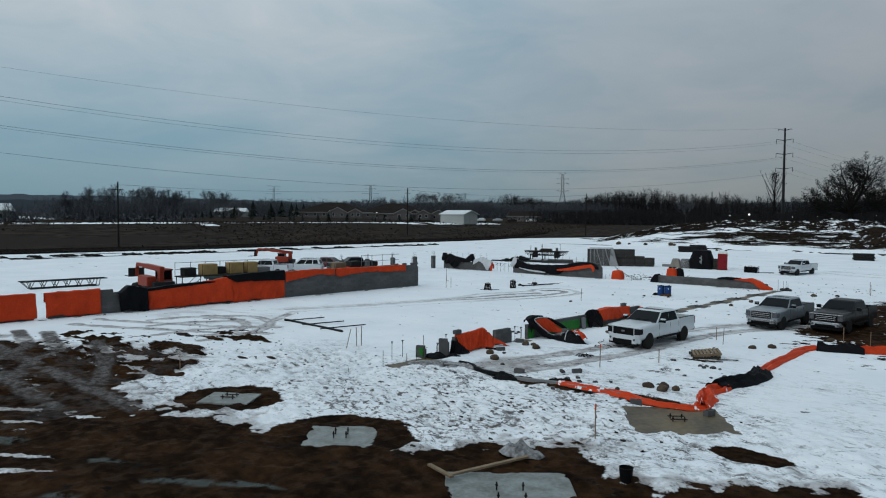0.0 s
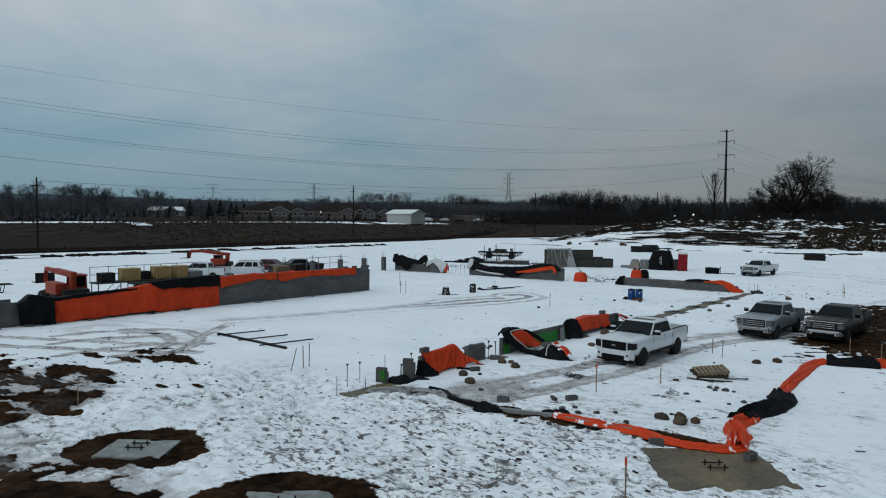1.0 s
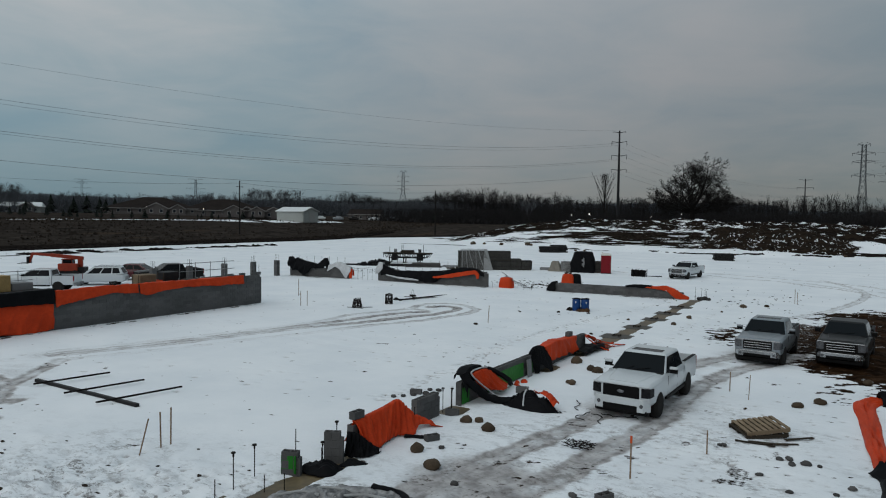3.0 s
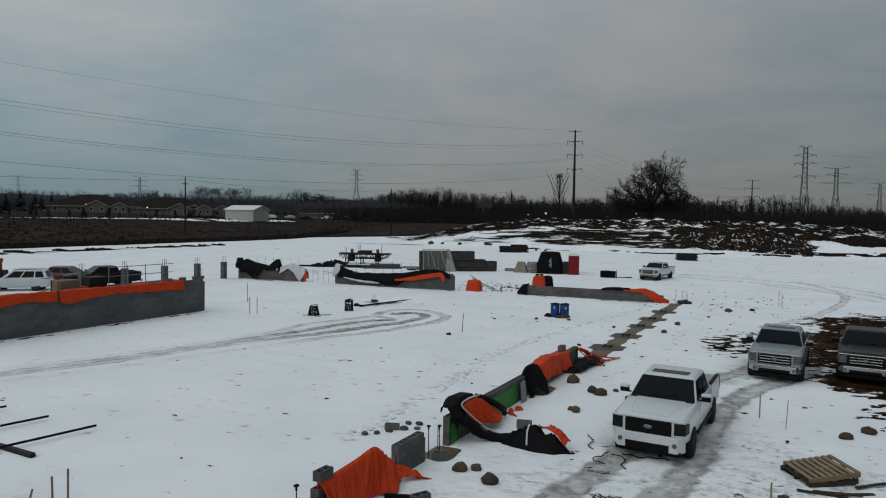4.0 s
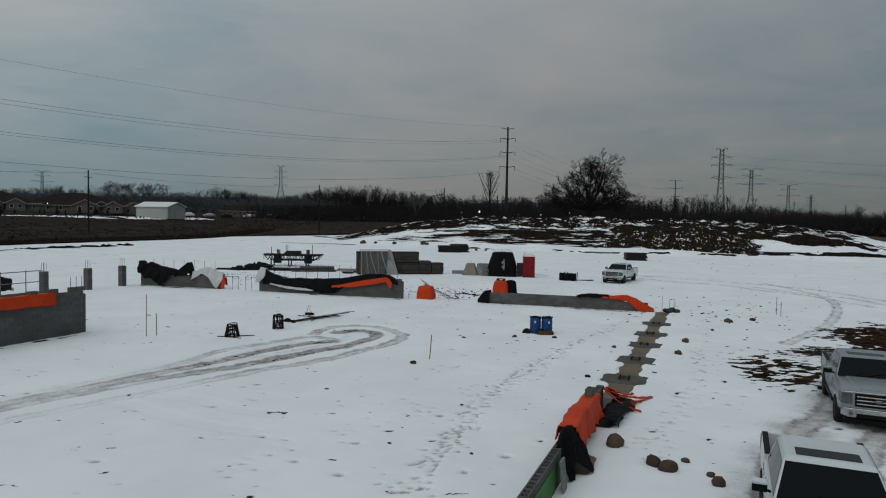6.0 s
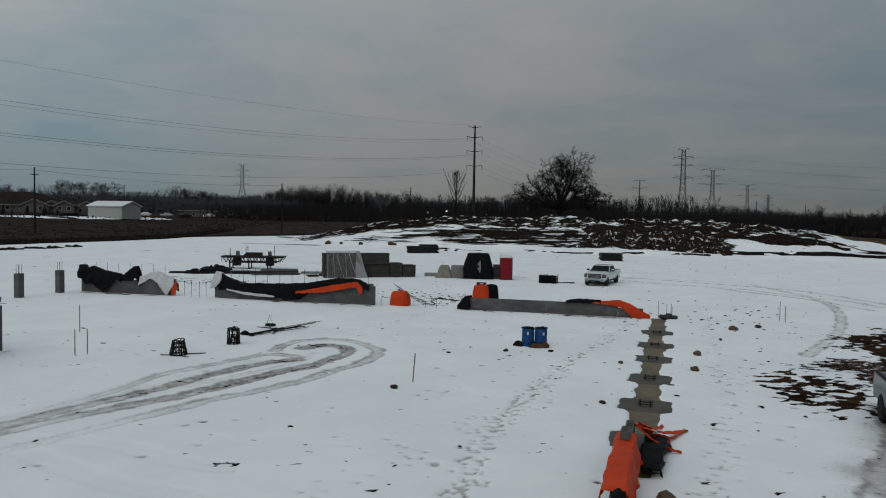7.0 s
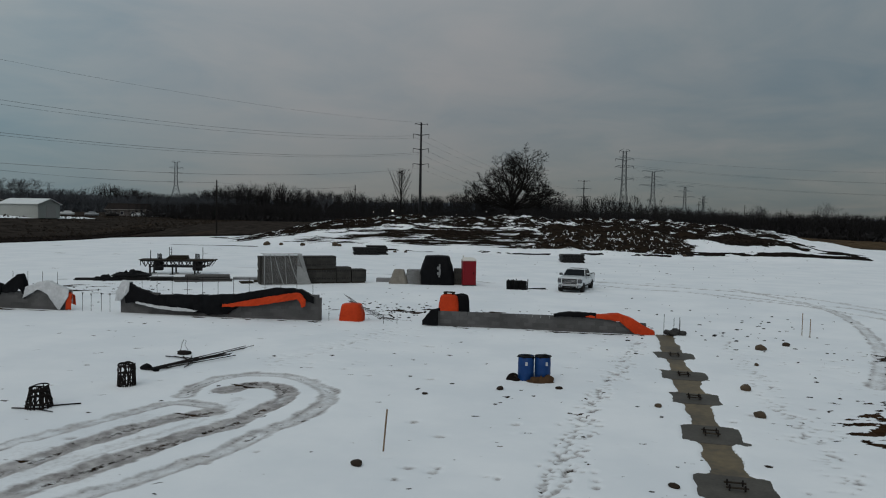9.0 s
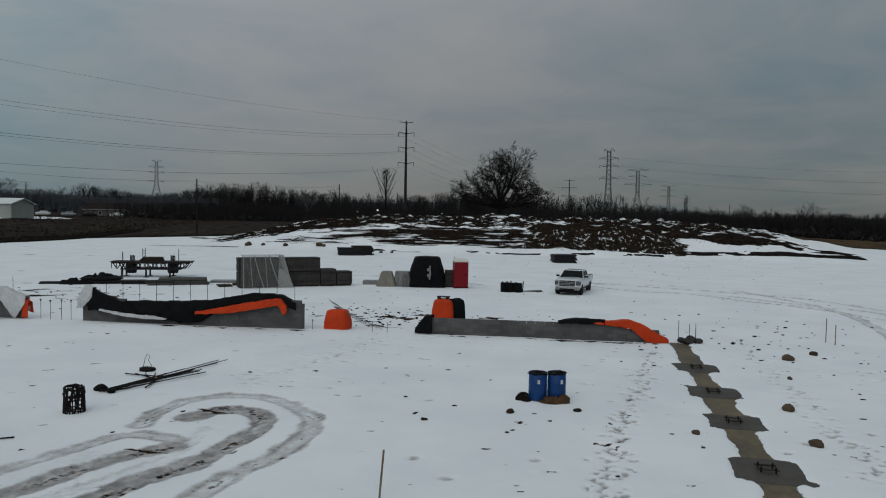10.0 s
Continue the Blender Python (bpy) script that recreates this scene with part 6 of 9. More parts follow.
def slung_sheet(label, mater, top, hem, fold, seed, sag=0.06, name="tarp", group=""):
    """A cloth stretched between an upper edge and a hem, with creases running down it."""
    a, b = [Vector(p) for p in rounded(top, 8)], [Vector(p) for p in rounded(hem, 8)]
    k = len(a) - 1
    bm = bmesh.new()

    def f(u, v):
        x = u * k
        i = min(int(x), k - 1)
        pa, pb = a[i].lerp(a[i + 1], x - i), b[i].lerp(b[i + 1], x - i)
        d = pb - pa
        along = (a[min(i + 2, k)] - a[max(i - 1, 0)]).normalized()
        n = along.cross(d).normalized()
        n = n if n.x >= 0 else -n
        crease = 1 - 2.2 * abs(noise.noise(Vector((x * 0.34 + 0.6 * v, v * 0.7, seed))))
        second = 1 - 2.2 * abs(noise.noise(Vector((x * 0.9 - 0.8 * v, v * 1.4, seed + 5))))
        bulge = (0.6 * crease + 0.35 * second) * fold * math.sin(math.pi * (0.12 + 0.88 * v)) ** 0.5 if v > 0 else 0.0
        edge = 0.05 * noise.noise(Vector((x * 0.6, seed, 2))) * v
        p = pa + d * (v * (1 + edge)) + n * bulge - Vector((0, 0, sag * math.sin(math.pi * v)))
        p.z = max(p.z, 0.015)
        return p
    grid(bm, f, k * 3, 26)
    return solo(name, bm, mater, label, "tarp", group, smooth=True, solid=0.014)


slung_sheet("orange tarp tented over a block stub", O, [(0.0, 1.3, 0.84), (0.0, 1.9, 0.86), (0.0, 2.6, 0.9), (0.02, 3.25, 0.97), (0.05, 3.52, 0.74), (0.1, 3.95, 0.38), (0.35, 4.5, 0.05)],
            [(0.34, 1.42, 0.32), (0.44, 1.75, 0.03), (0.30, 2.35, 0.05), (0.24, 3.0, 0.05), (0.56, 3.3, 0.02), (0.36, 3.95, 0.14), (0.78, 4.48, 0.02)], 0.15, 31.0)
slung_sheet("back of the orange tarp tented over a block stub", O, [(0.0, 1.3, 0.845), (0.0, 1.9, 0.865), (0.0, 2.6, 0.905), (0.02, 3.25, 0.975), (0.05, 3.52, 0.745)],
            [(-0.22, 1.25, 0.3), (-0.26, 1.9, 0.2), (-0.25, 2.6, 0.25), (-0.25, 3.2, 0.3), (-0.2, 3.6, 0.2)], 0.08, 32.0)
slung_sheet("black lower edge of the tented tarp", K, [(0.0, 1.12, 0.62), (0.2, 1.3, 0.55), (0.36, 1.46, 0.34), (0.46, 1.78, 0.06)], [(0.02, 0.95, 0.02), (0.36, 1.1, 0.02), (0.56, 1.3, 0.02), (0.58, 1.7, 0.02)], 0.12, 33.0)
rolled_edge("black hem of the tented tarp on the snow", K, [(0.42, 3.05, 0.05), (0.62, 3.2, 0.04), (0.9, 3.28, 0.04)], 0.05, 5.0)
tarp("tarp", "black insulated tarp slumped over the low wall", K, (0.0, 6.72), (0.0, 8.4), [(0, 0.98), (0.3, 1.18), (0.7, 1.10), (1, 0.9)], [(0, 0.7), (0.4, 0.4), (1, 0.2)], [(0, 0.15), (1, 0.12)], 0.14, 33, 1, half=0.15)
slung_sheet("orange lining of the tarp slumped off the low wall", O, [(0.18, 7.12, 0.98), (0.2, 7.6, 1.0), (0.2, 8.05, 0.97), (0.16, 8.6, 0.8)], [(0.46, 7.75, 0.36), (0.54, 8.2, 0.27), (0.66, 8.8, 0.16), (0.42, 9.5, 0.18)], 0.13, 34.0, 0.12)
rolled_edge("black rolled edge of the slumped tarp", K, [(0.1, 6.85, 1.02), (0.26, 6.92, 0.75), (0.45, 7.25, 0.45), (0.66, 7.5, 0.2), (1.0, 7.68, 0.1), (1.45, 7.76, 0.12)], 0.13, 1.0)
rolled_edge("black rolled edge of the slumped tarp", K, [(0.12, 8.3, 0.93), (0.25, 8.8, 0.74), (0.42, 9.5, 0.36), (0.34, 9.9, 0.1)], 0.085, 2.0)
rolled_edge("pale seam along the edge of the slumped tarp", M["white_tarp"], [(0.2, 8.3, 0.98), (0.22, 7.65, 1.05), (0.24, 7.12, 1.0), (0.38, 7.38, 0.68), (0.55, 7.75, 0.36), (0.68, 7.92, 0.2), (1.0, 8.02, 0.09)], 0.024, 3.0)
heap("crumpled_tarp", "heap of black insulated tarp beside the low wall", K, (2.0, 7.82, -0.05), (1.0, 0.42), 0.5, 2.3, -8)
slung_sheet("orange lining showing in the heap of tarp", O, [(1.98, 8.35, 0.34), (2.3, 8.3, 0.42), (2.62, 8.15, 0.36), (2.92, 7.98, 0.2)], [(2.12, 7.86, 0.56), (2.4, 7.78, 0.5), (2.66, 7.68, 0.42), (2.92, 7.56, 0.2)], 0.08, 35.0, -0.05, "crumpled_tarp")
rolled_edge("pale seam across the heap of tarp", M["white_tarp"], [(1.95, 7.42, 0.12), (1.9, 7.6, 0.42), (1.88, 7.9, 0.6)], 0.022, 4.0)
slung_sheet("black tarp hung over the low wall down to the snow", K, [(0.0, 12.22, 0.80), (0.0, 12.5, 0.94), (0.0, 12.8, 0.97), (0.02, 13.15, 0.95), (0.05, 13.5, 0.86)],
            [(0.26, 12.22, 0.04), (0.36, 12.4, 0.02), (0.34, 12.62, 0.32), (0.66, 13.0, 0.02), (0.42, 13.45, 0.34)], 0.10, 36.0)
slung_sheet("back of the black tarp hung over the low wall", K, [(0.0, 12.22, 0.81), (0.0, 12.5, 0.95), (0.0, 12.8, 0.98), (0.02, 13.15, 0.96), (0.05, 13.5, 0.87)],
            [(-0.2, 12.3, 0.4), (-0.22, 12.5, 0.3), (-0.22, 12.8, 0.35), (-0.2, 13.1, 0.4), (-0.18, 13.4, 0.5)], 0.05, 37.0)
tarp("tarp", "orange tarp draped over the low wall", O, (0.0, 13.4), (0.0, 16.9), [(0, 0.86), (0.35, 0.93), (0.8, 0.84), (1, 0.8)], [(0, 0.6), (0.4, 0.68), (0.72, 0.6), (0.85, 0.72), (1, 0.5)], [(0, 0.35), (1, 0.25)], 0.11, 37, 1, half=0.18)
tarp("tarp", "black lower fold of tarp at the wall foot", K, (0.5, 16.6), (0.62, 18.9), [(0, 0.2), (0.5, 0.34), (1, 0.22)], [(0, 0.15), (1, 0.2)], [(0, 0.15), (1, 0.15)], 0.16, 38, 1, half=0.2)
for k, (x0, y0, x1, y1, wd) in enumerate(((0.12, 18.2, 1.35, 20.4, 0.24), (0.15, 18.4, 0.95, 19.2, 0.13), (0.12, 18.5, 0.75, 20.6, 0.13), (0.2, 18.1, 1.2, 18.5, 0.11), (0.18, 18.3, 1.1, 19.7, 0.10))):
    bm = bmesh.new()
    side = Vector((y1 - y0, x0 - x1, 0)).normalized() * wd
    grid(bm, lambda u, v: Vector((lerp(x0, x1, u), lerp(y0, y1, u), 0.62 * (1 - u) ** 1.6 + 0.02 + 0.10 * abs(noise.noise(Vector((u * 5, v * 3, k * 3.3)))))) + side * (v - 0.5) * 2 * (1 - 0.75 * u)
         * (1 + 0.6 * noise.noise(Vector((u * 4, k, 1)))), 22, 7)
    solo("tarp_strip", bm, M["orange_snowy"], "torn orange strip of tarp trailing on the snow", "tarp", "torn tarp strips", smooth=True, solid=0.015)
for k, (sx2, sy2, ra, rb) in enumerate(((0.42, 10.85, 0.14, 0.24), (0.46, 10.2, 0.08, 0.26), (0.3, 10.55, 0.07, 0.12))):
    heap("tarp_scrap", "orange scrap of tarp on the snow by the wall", O, (sx2, sy2, -0.05), (ra, rb), 0.12, 8.8 + k, 20 + 40 * k, group="tarp scraps")


def loose_cable(label, x, y, seed, count=5):
    """A tangle of dark cable lying on the snow."""
    rnd = random.Random(seed)
    root = thing("cable_tangle", label, "cable", x, y, -0.02)
    for _ in range(count):
        bm = bmesh.new()
        p = Vector((rnd.uniform(-0.3, 0.3), rnd.uniform(-0.2, 0.2), 0.03))
        w = rnd.uniform(0, 6.28)
        pts = [p.copy()]
        for i in range(14):
            w += rnd.uniform(-0.7, 0.7)
            p = p + Vector((math.cos(w), math.sin(w), 0)) * 0.09
            pts.append(Vector((p.x, p.y, 0.03 + 0.03 * abs(math.sin(i * 0.7)))))
        chain(bm, pts, 0.014, 5)
        part("strand", bm, M["trim_black"], root)
    return root


loose_cable("tangle of black cable lying in front of the white pickup", 3.6, 8.3, 3, 2)
loose_cable("length of black cable lying in front of the white pickup", 4.1, 8.25, 5, 2)

# trench line: grey sheet, then orange tarp
rolled_edge("black poly sheet rolled along the trench", K, [(1.9, -0.35, 0.08), (2.6, -0.3, 0.06), (3.3, -0.75, 0.06), (4.2, -0.9, 0.08), (4.9, -0.8, 0.1)], 0.09, 9.0)
heap("crumpled_tarp", "bundle of black and grey sheet in the trench", K, (4.95, -0.9, -0.06), (0.55, 0.34), 0.30, 12.9, 5)
heap("crumpled_tarp", "black tarp bunched where the orange one begins", K, (6.9, 0.1, -0.05), (0.55, 0.22), 0.26, 16.9, 20)
heap("crumpled_tarp", "black tarp bundle by the footing corner", K, (0.1, 0.05, -0.05), (0.5, 0.4), 0.38, 13.4, 10)
heap("tarp_scrap", "black scrap of tarp with orange lining on the snow", K, (0.5, 0.75, -0.05), (0.35, 0.2), 0.14, 15.4, 30)
bm = bmesh.new()
TR = rounded([(5.0, -0.75), (6.0, -0.45), (7.0, -0.1), (8.2, 0.0), (9.4, 0.1)], 5)
loft(bm, [[Vector((px - 0.1, py - 0.12, -0.1)), Vector((px + 0.1, py + 0.12, -0.1)), Vector((px + 0.08, py + 0.10, 0.09)), Vector((px - 0.08, py - 0.10, 0.09))] for px, py in TR])
solo("frost_wall", bm, M["grey_concrete"], "top of a low concrete frost wall in the trench", "wall", kind="structure", bevel=0.02)


def ground_tarp(label, mater, pts, width, h, seed):
    """A long tarp lying crumpled along a line on the ground."""
    line = rounded(pts, 8)
    k = len(line) - 1
    bm = bmesh.new()

    def f(u, v):
        i = min(int(u * k), k - 1)
        t = u * k - i
        p = Vector((lerp(line[i][0], line[i + 1][0], t), lerp(line[i][1], line[i + 1][1], t), 0))
        d = Vector((line[min(i + 2, k)][0] - line[max(i - 1, 0)][0], line[min(i + 2, k)][1] - line[max(i - 1, 0)][1], 0)).normalized()
        s = Vector((d.y, -d.x, 0))
        w = width * (1.1 + 0.45 * noise.noise(Vector((u * k * 0.09, seed, 0))) + 0.2 * noise.noise(Vector((u * k * 0.3, seed, 5))))
        c = (v - 0.5) * 2
        ridge = 1 - abs(noise.noise(Vector((u * k * 0.09 + c * 0.5, c * 2.6, seed)))) * 2.4
        crease = 1 - abs(noise.noise(Vector((u * k * 0.17 + c * 1.1, c * 2.8, seed + 4)))) * 2.6
        z = h * (1 - abs(c) ** 3) * (0.42 + 0.45 * ridge + 0.32 * crease) + 0.03 * noise.noise(Vector((u * k * 0.5, c * 5, seed)))
        return p + s * (w * c + 0.10 * noise.noise(Vector((u * k * 0.13, 2.2, seed)))) + Vector((0, 0, max(z, -0.03)))
    grid(bm, f, k * 4, 20)
    return solo("tarp", bm, mater, label, "tarp", smooth=True, solid=0.015)


for k, (hx, hy, ha, hb, hh) in enumerate(((0.55, -1.55, 0.42, 0.26, 0.16), (1.05, -1.2, 0.5, 0.3, 0.22), (1.55, -0.95, 0.45, 0.24, 0.18), (2.05, -0.72, 0.42, 0.2, 0.13), (0.75, -0.95, 0.35, 0.2, 0.12))):
    heap("poly_sheet", "crumpled grey poly sheet over the footing corner", M["grey_poly"], (hx, hy, -0.06), (ha, hb), hh, 31.3 + 2.7 * k, 33 + 11 * k, group="poly sheets at the corner", ragged=0.7, category="poly sheet")
for k, pts in enumerate((((0.4, -1.75, 0.06), (0.8, -1.45, 0.13), (1.2, -1.3, 0.1)), ((0.9, -1.0, 0.09), (1.3, -1.0, 0.17), (1.8, -0.75, 0.08)), ((1.5, -1.15, 0.06), (2.0, -0.8, 0.1), (2.5, -0.62, 0.05)))):
    rolled_edge("pale fold along the crumpled poly sheet", M["pale_poly"], pts, 0.03, 51.0 + k, "folds of the poly sheet")
ground_tarp("grey poly sheet lying along the trench", M["grey_poly"], [(1.2, -0.75), (1.9, -0.5), (2.6, -0.45), (3.4, -0.6), (3.9, -0.7)], 0.22, 0.09, 23.0)
ground_tarp("long orange tarp lying crumpled along the trench", M["orange_snowy"], [(6.9, -0.05), (8.2, 0.05), (9.6, 0.1), (10.8, -0.15), (11.9, 0.15), (12.3, 0.75)], 0.22, 0.13, 2.2)
ground_tarp("orange tarp turning the corner of the trench", M["orange_snowy"], [(12.2, 0.5), (11.9, 1.6), (11.6, 2.6), (11.75, 3.7)], 0.30, 0.30, 4.6)
ground_tarp("black tarp bundled along the trench", K, [(11.45, 3.3), (11.7, 4.6), (11.9, 6.2), (11.7, 7.2)], 0.42, 0.34, 6.1)
ground_tarp("orange tarp lying along the trench towards the trucks", O, [(11.7, 7.0), (11.45, 9.0), (11.3, 11.5), (11.2, 14.2), (11.8, 14.9)], 0.26, 0.17, 8.3)
ground_tarp("black tarp lying along the far side of the trench", K, [(11.6, 14.75), (12.4, 14.95), (13.4, 15.4)], 0.40, 0.42, 9.1)
ground_tarp("orange tarp lying along the far side of the trench", O, [(13.2, 15.3), (14.4, 16.1), (16.5, 17.4), (20, 19)], 0.26, 0.34, 10.4)
for bx, by, rz in ((10.45, -0.62, 30), (12.75, -0.05, 80)):
    loose_block(bx, by, rz, -0.02)


# ---------------------------------------------------------------- things on the site
def stake(x, y, h=0.9, lean=(0, 0), top=None, mater="stake_wood", w=0.04, label="thin wooden survey stake standing in the snow", cap=False):
    root = thing("stake", label, "stake", x, y, ground_z(x, y) - 0.15, 0, "stakes")
    bm = bmesh.new()
    beam(bm, (0, 0, 0), (lean[0], lean[1], h + 0.15), w, w * 0.6)
    part("shaft", bm, M[mater], root)
    if top:
        bm = bmesh.new()
        beam(bm, (lean[0] * 0.86, lean[1] * 0.86, (h + 0.15) * 0.86), (lean[0] * 1.005, lean[1] * 1.005, (h + 0.15) * 1.005), w * 1.35, w * 1.1)
        part("painted_top", bm, M[top], root, "red painted tip")
    return root


def rebar(x, y, h=0.75, cap=True, z=-0.1, lean=(0, 0)):
    root = thing("rebar", "upright rusty rebar with safety cap" if cap else "upright bare rebar dowel", "rebar", x, y, z, 0, "upright rebars")
    bm = bmesh.new()
    rod(bm, (0, 0, 0), (lean[0], lean[1], h + 0.1), 0.012, 0.012, 5)
    part("bar", bm, M["rust"], root)
    if cap:
        bm = bmesh.new()
        lathe(bm, [(0.02, h + 0.03), (0.022, h + 0.10), (0.055, h + 0.11), (0.05, h + 0.14), (0.001, h + 0.15)], "Z", 8)
        part("cap", bm, M["rust"], root, "dark mushroom safety cap")
    return root


for x, y, h, lean, top in ((-7.3, 22.85, 1.0, (0.12, -0.1), None), (-4.33, -1.72, 0.95, (0.28, 0.1), None), (-4.34, -1.05, 0.92, (-0.03, 0), None), (-4.34, -0.76, 0.98, (0.02, 0), None),
                           (6.47, 3.48, 1.0, (0.0, 0.02), "cap_orange"), (7.63, 6.43, 0.62, (0, 0), None), (7.09, 13.67, 0.7, (0, 0.02), None), (7.81, 12.79, 0.85, (0.04, 0), None),
                           (11.62, -5.0, 1.0, (-0.02, 0.03), "cap_orange"), (-24.8, 26.0, 1.25, (0, 0), None), (-20.8, 21.9, 1.0, (0, 0), None), (-20.5, 22.2, 1.0, (0, 0), None),
                           (-5.4, -9.4, 0.75, (0, 0), None), (6.9, 44.6, 1.1, (0, 0), None), (7.1, 44.0, 0.9, (0, 0), None), (12.0, 17.6, 0.85, (0, 0), None), (13.3, 17.2, 0.8, (0, 0), None)):
    stake(x, y, h, lean, top, w=0.034)
bm = bmesh.new()
box(bm, (0, 0, 0), (0.03, 0.22, 0.05))
solo("stake_crosspiece", bm, M["wood"], "short crosspiece nailed on a survey stake", "stake", m=pose(11.62, -4.97, 0.72, 0, 0, 40))
for x, y, h, cap in ((-0.23, -2.84, 0.62, False), (-0.69, -1.94, 0.8, True), (-0.81, -1.21, 0.75, True), (-0.45, -0.25, 0.95, False), (-0.05, 0.25, 0.55, True), (-0.2, 0.95, 0.85, True),
                     (0.05, 0.1, 0.5, False), (-0.05, 5.85, 0.7, True), (0.1, 6.15, 0.65, True), (0.15, 3.95, 0.6, False), (-0.1, 6.45, 0.55, False), (0.2, -1.3, 0.35, False), (-0.1, -1.6, 0.35, False)):
    rebar(x, y, h, cap)
for x, y, h in ((1.0, 42.3, 0.9), (1.05, 42.6, 0.7), (0.3, 42.4, 1.0), (0.75, 42.35, 0.85), (-12.6, 41.0, 0.5), (-13.3, 40.95, 0.45), (-16.2, 40.85, 0.5), (-28.4, 39.85, 0.95), (-28.9, 39.8, 0.95), (-29.5, 39.75, 0.9), (-30.0, 39.7, 0.95)):
    rebar(x, y, h, x < -28)
for k in range(13):
    x = -27.4 + k * 0.86
    rebar(x, FAR(x) + 0.02, 2.0 if x < -17.5 else 2.1, False, z=0.0)
for k in range(8):
    x = -37.8 + k * 0.9
    rebar(x, FAR(x) + 0.02, 1.95, False, z=0.0)
bm = bmesh.new()
for k in range(4):
    rod(bm, (-15.5 + 0.05 * k, 41.7, 1.0), (-14.0 + 0.3 * k, 42.5 - 0.2 * k, 0.0), 0.014, 0.014, 5)
    rod(bm, (-15.7 + 0.1 * k, 41.6, 1.35 - 0.05 * k), (-14.7 + 0.1 * k, 41.55, 0.6), 0.012, 0.012, 5)
solo("bent_rebars", bm, M["galv"], "bundle of bent bars leaning over the covered pier", "rebar")
# bundle of anchor bolts and rubble at the corner of the footing
bm = bmesh.new()
for k, (dx, dy, r) in enumerate(((0, 0, 0.26), (0.4, 0.15, 0.22), (-0.25, 0.3, 0.2), (0.15, 0.4, 0.25))):
    lump(bm, (dx, dy, 0.12), (r, r, r), k + 40)
solo("rubble", bm, M["rubble"], "small heap of grey rubble at the footing corner", "rubble", m=pose(0.75, 42.5, -0.05))


def stone(x, y, r, seed, mater="rock", label="brown rounded field stone lying on the snow", group="field stones", squash=0.75, name="stone", cat="stone"):
    bm = bmesh.new()
    rr = random.Random(seed)
    lump(bm, (0, 0, 0), (r * rr.uniform(0.95, 1.25), r * rr.uniform(0.8, 1.05), r), seed, squash, 2, 0.3)
    return solo(name, bm, M[mater], label, cat, group, m=pose(x, y, ground_z(x, y) + r * squash * 0.45, 0, 0, rr.uniform(0, 180)), smooth=True)


STONES = ((2.0, 4.95, 0.24), (1.08, 5.3, 0.2), (1.42, 5.5, 0.17), (1.28, 2.38, 0.25), (2.2, 1.62, 0.26), (0.85, 15.15, 0.3), (1.85, 14.1, 0.24), (2.2, 13.9, 0.27), (2.55, 14.6, 0.12),
          (2.04, 11.5, 0.2), (1.88, 11.6, 0.14), (3.25, 13.4, 0.2), (3.1, 13.9, 0.12), (2.02, 31.7, 0.22), (1.82, 28.5, 0.2), (3.2, 36.1, 0.12), (4.05, 39.6, 0.26), (5.38, 41.1, 0.2),
          (10.2, 1.75, 0.26), (10.0, 2.3, 0.24), (10.5, 2.2, 0.2), (9.55, 1.9, 0.24), (9.9, 13.6, 0.22), (9.3, 12.7, 0.2), (-0.87, 28.7, 0.12),
          (11.3, 18.0, 0.2))
for k, (x, y, r) in enumerate(STONES):
    stone(x, y, r * 0.8, k + 1)
for k, (x, y, r) in enumerate(((-60.4, 118.2, 0.95), (-57.7, 118.3, 0.6), (-53.3, 117.5, 0.7), (-47.3, 117.4, 0.9), (-46.4, 117.2, 0.6), (-35.0, 112.0, 0.5), (-33.4, 112.5, 0.45), (-9.0, 114.2, 0.5), (-7.5, 114.8, 0.4), (9.0, 117.6, 0.5))):
    stone(x, y, r * 0.6, k + 60, "rock", "grey-brown boulder at the foot of the mound", "boulders at the mound")
rr = random.Random(11)
RUBBLE = [(-2.05, 6.6), (-1.85, 6.9), (-1.6, 7.3), (-1.75, 7.8), (-1.45, 7.9), (-2.3, 6.4), (-1.3, 7.5), (3.2, 1.0), (7.7, 1.2), (6.6, 0.9), (8.2, 1.5), (7.2, -0.9), (6.2, -1.2), (5.6, -0.2), (8.9, 0.8),
          (-7.71, 28.1), (-7.56, 21.85), (-5.6, 29.4), (-3.8, 30.0), (-1.0, 22.4), (9.7, 4.6), (10.6, 5.0), (10.9, 5.6), (10.2, 6.8), (9.0, 5.4), (7.89, 7.39), (7.8, 7.3), (9.3, 6.9), (9.6, 6.6), (9.9, 6.8), (9.5, 7.1), (5.9, 1.6), (5.7, 1.8), (7.3, 0.7), (6.9, 1.2), (1.7, 2.9)]
for k, (x, y) in enumerate(RUBBLE):
    stone(x, y, rr.uniform(0.07, 0.13), k + 100, "rubble" if y < 12 else "clod", "broken grey lump of block on the snow" if y < 12 else "dark clod of earth on the snow", "small lumps", 0.6, "lump", "rubble")
for x, y, rz in ((-1.9, 7.15, 20), (4.68, 0.28, 10), (0.35, 5.75, 15), (6.35, 1.95, 60), (1.15, 3.3, 60)):
    loose_block(x, y, rz, -0.03)
for x, y, z, rz in ((0.0, 1.5, 0.86, 88), (0.0, 16.5, 0.86, 88), (-1.6, 42.25, 0.56, 5), (1.72, 7.85, 0.42, 15)):
    loose_block(x, y, rz, z)
bm = bmesh.new()
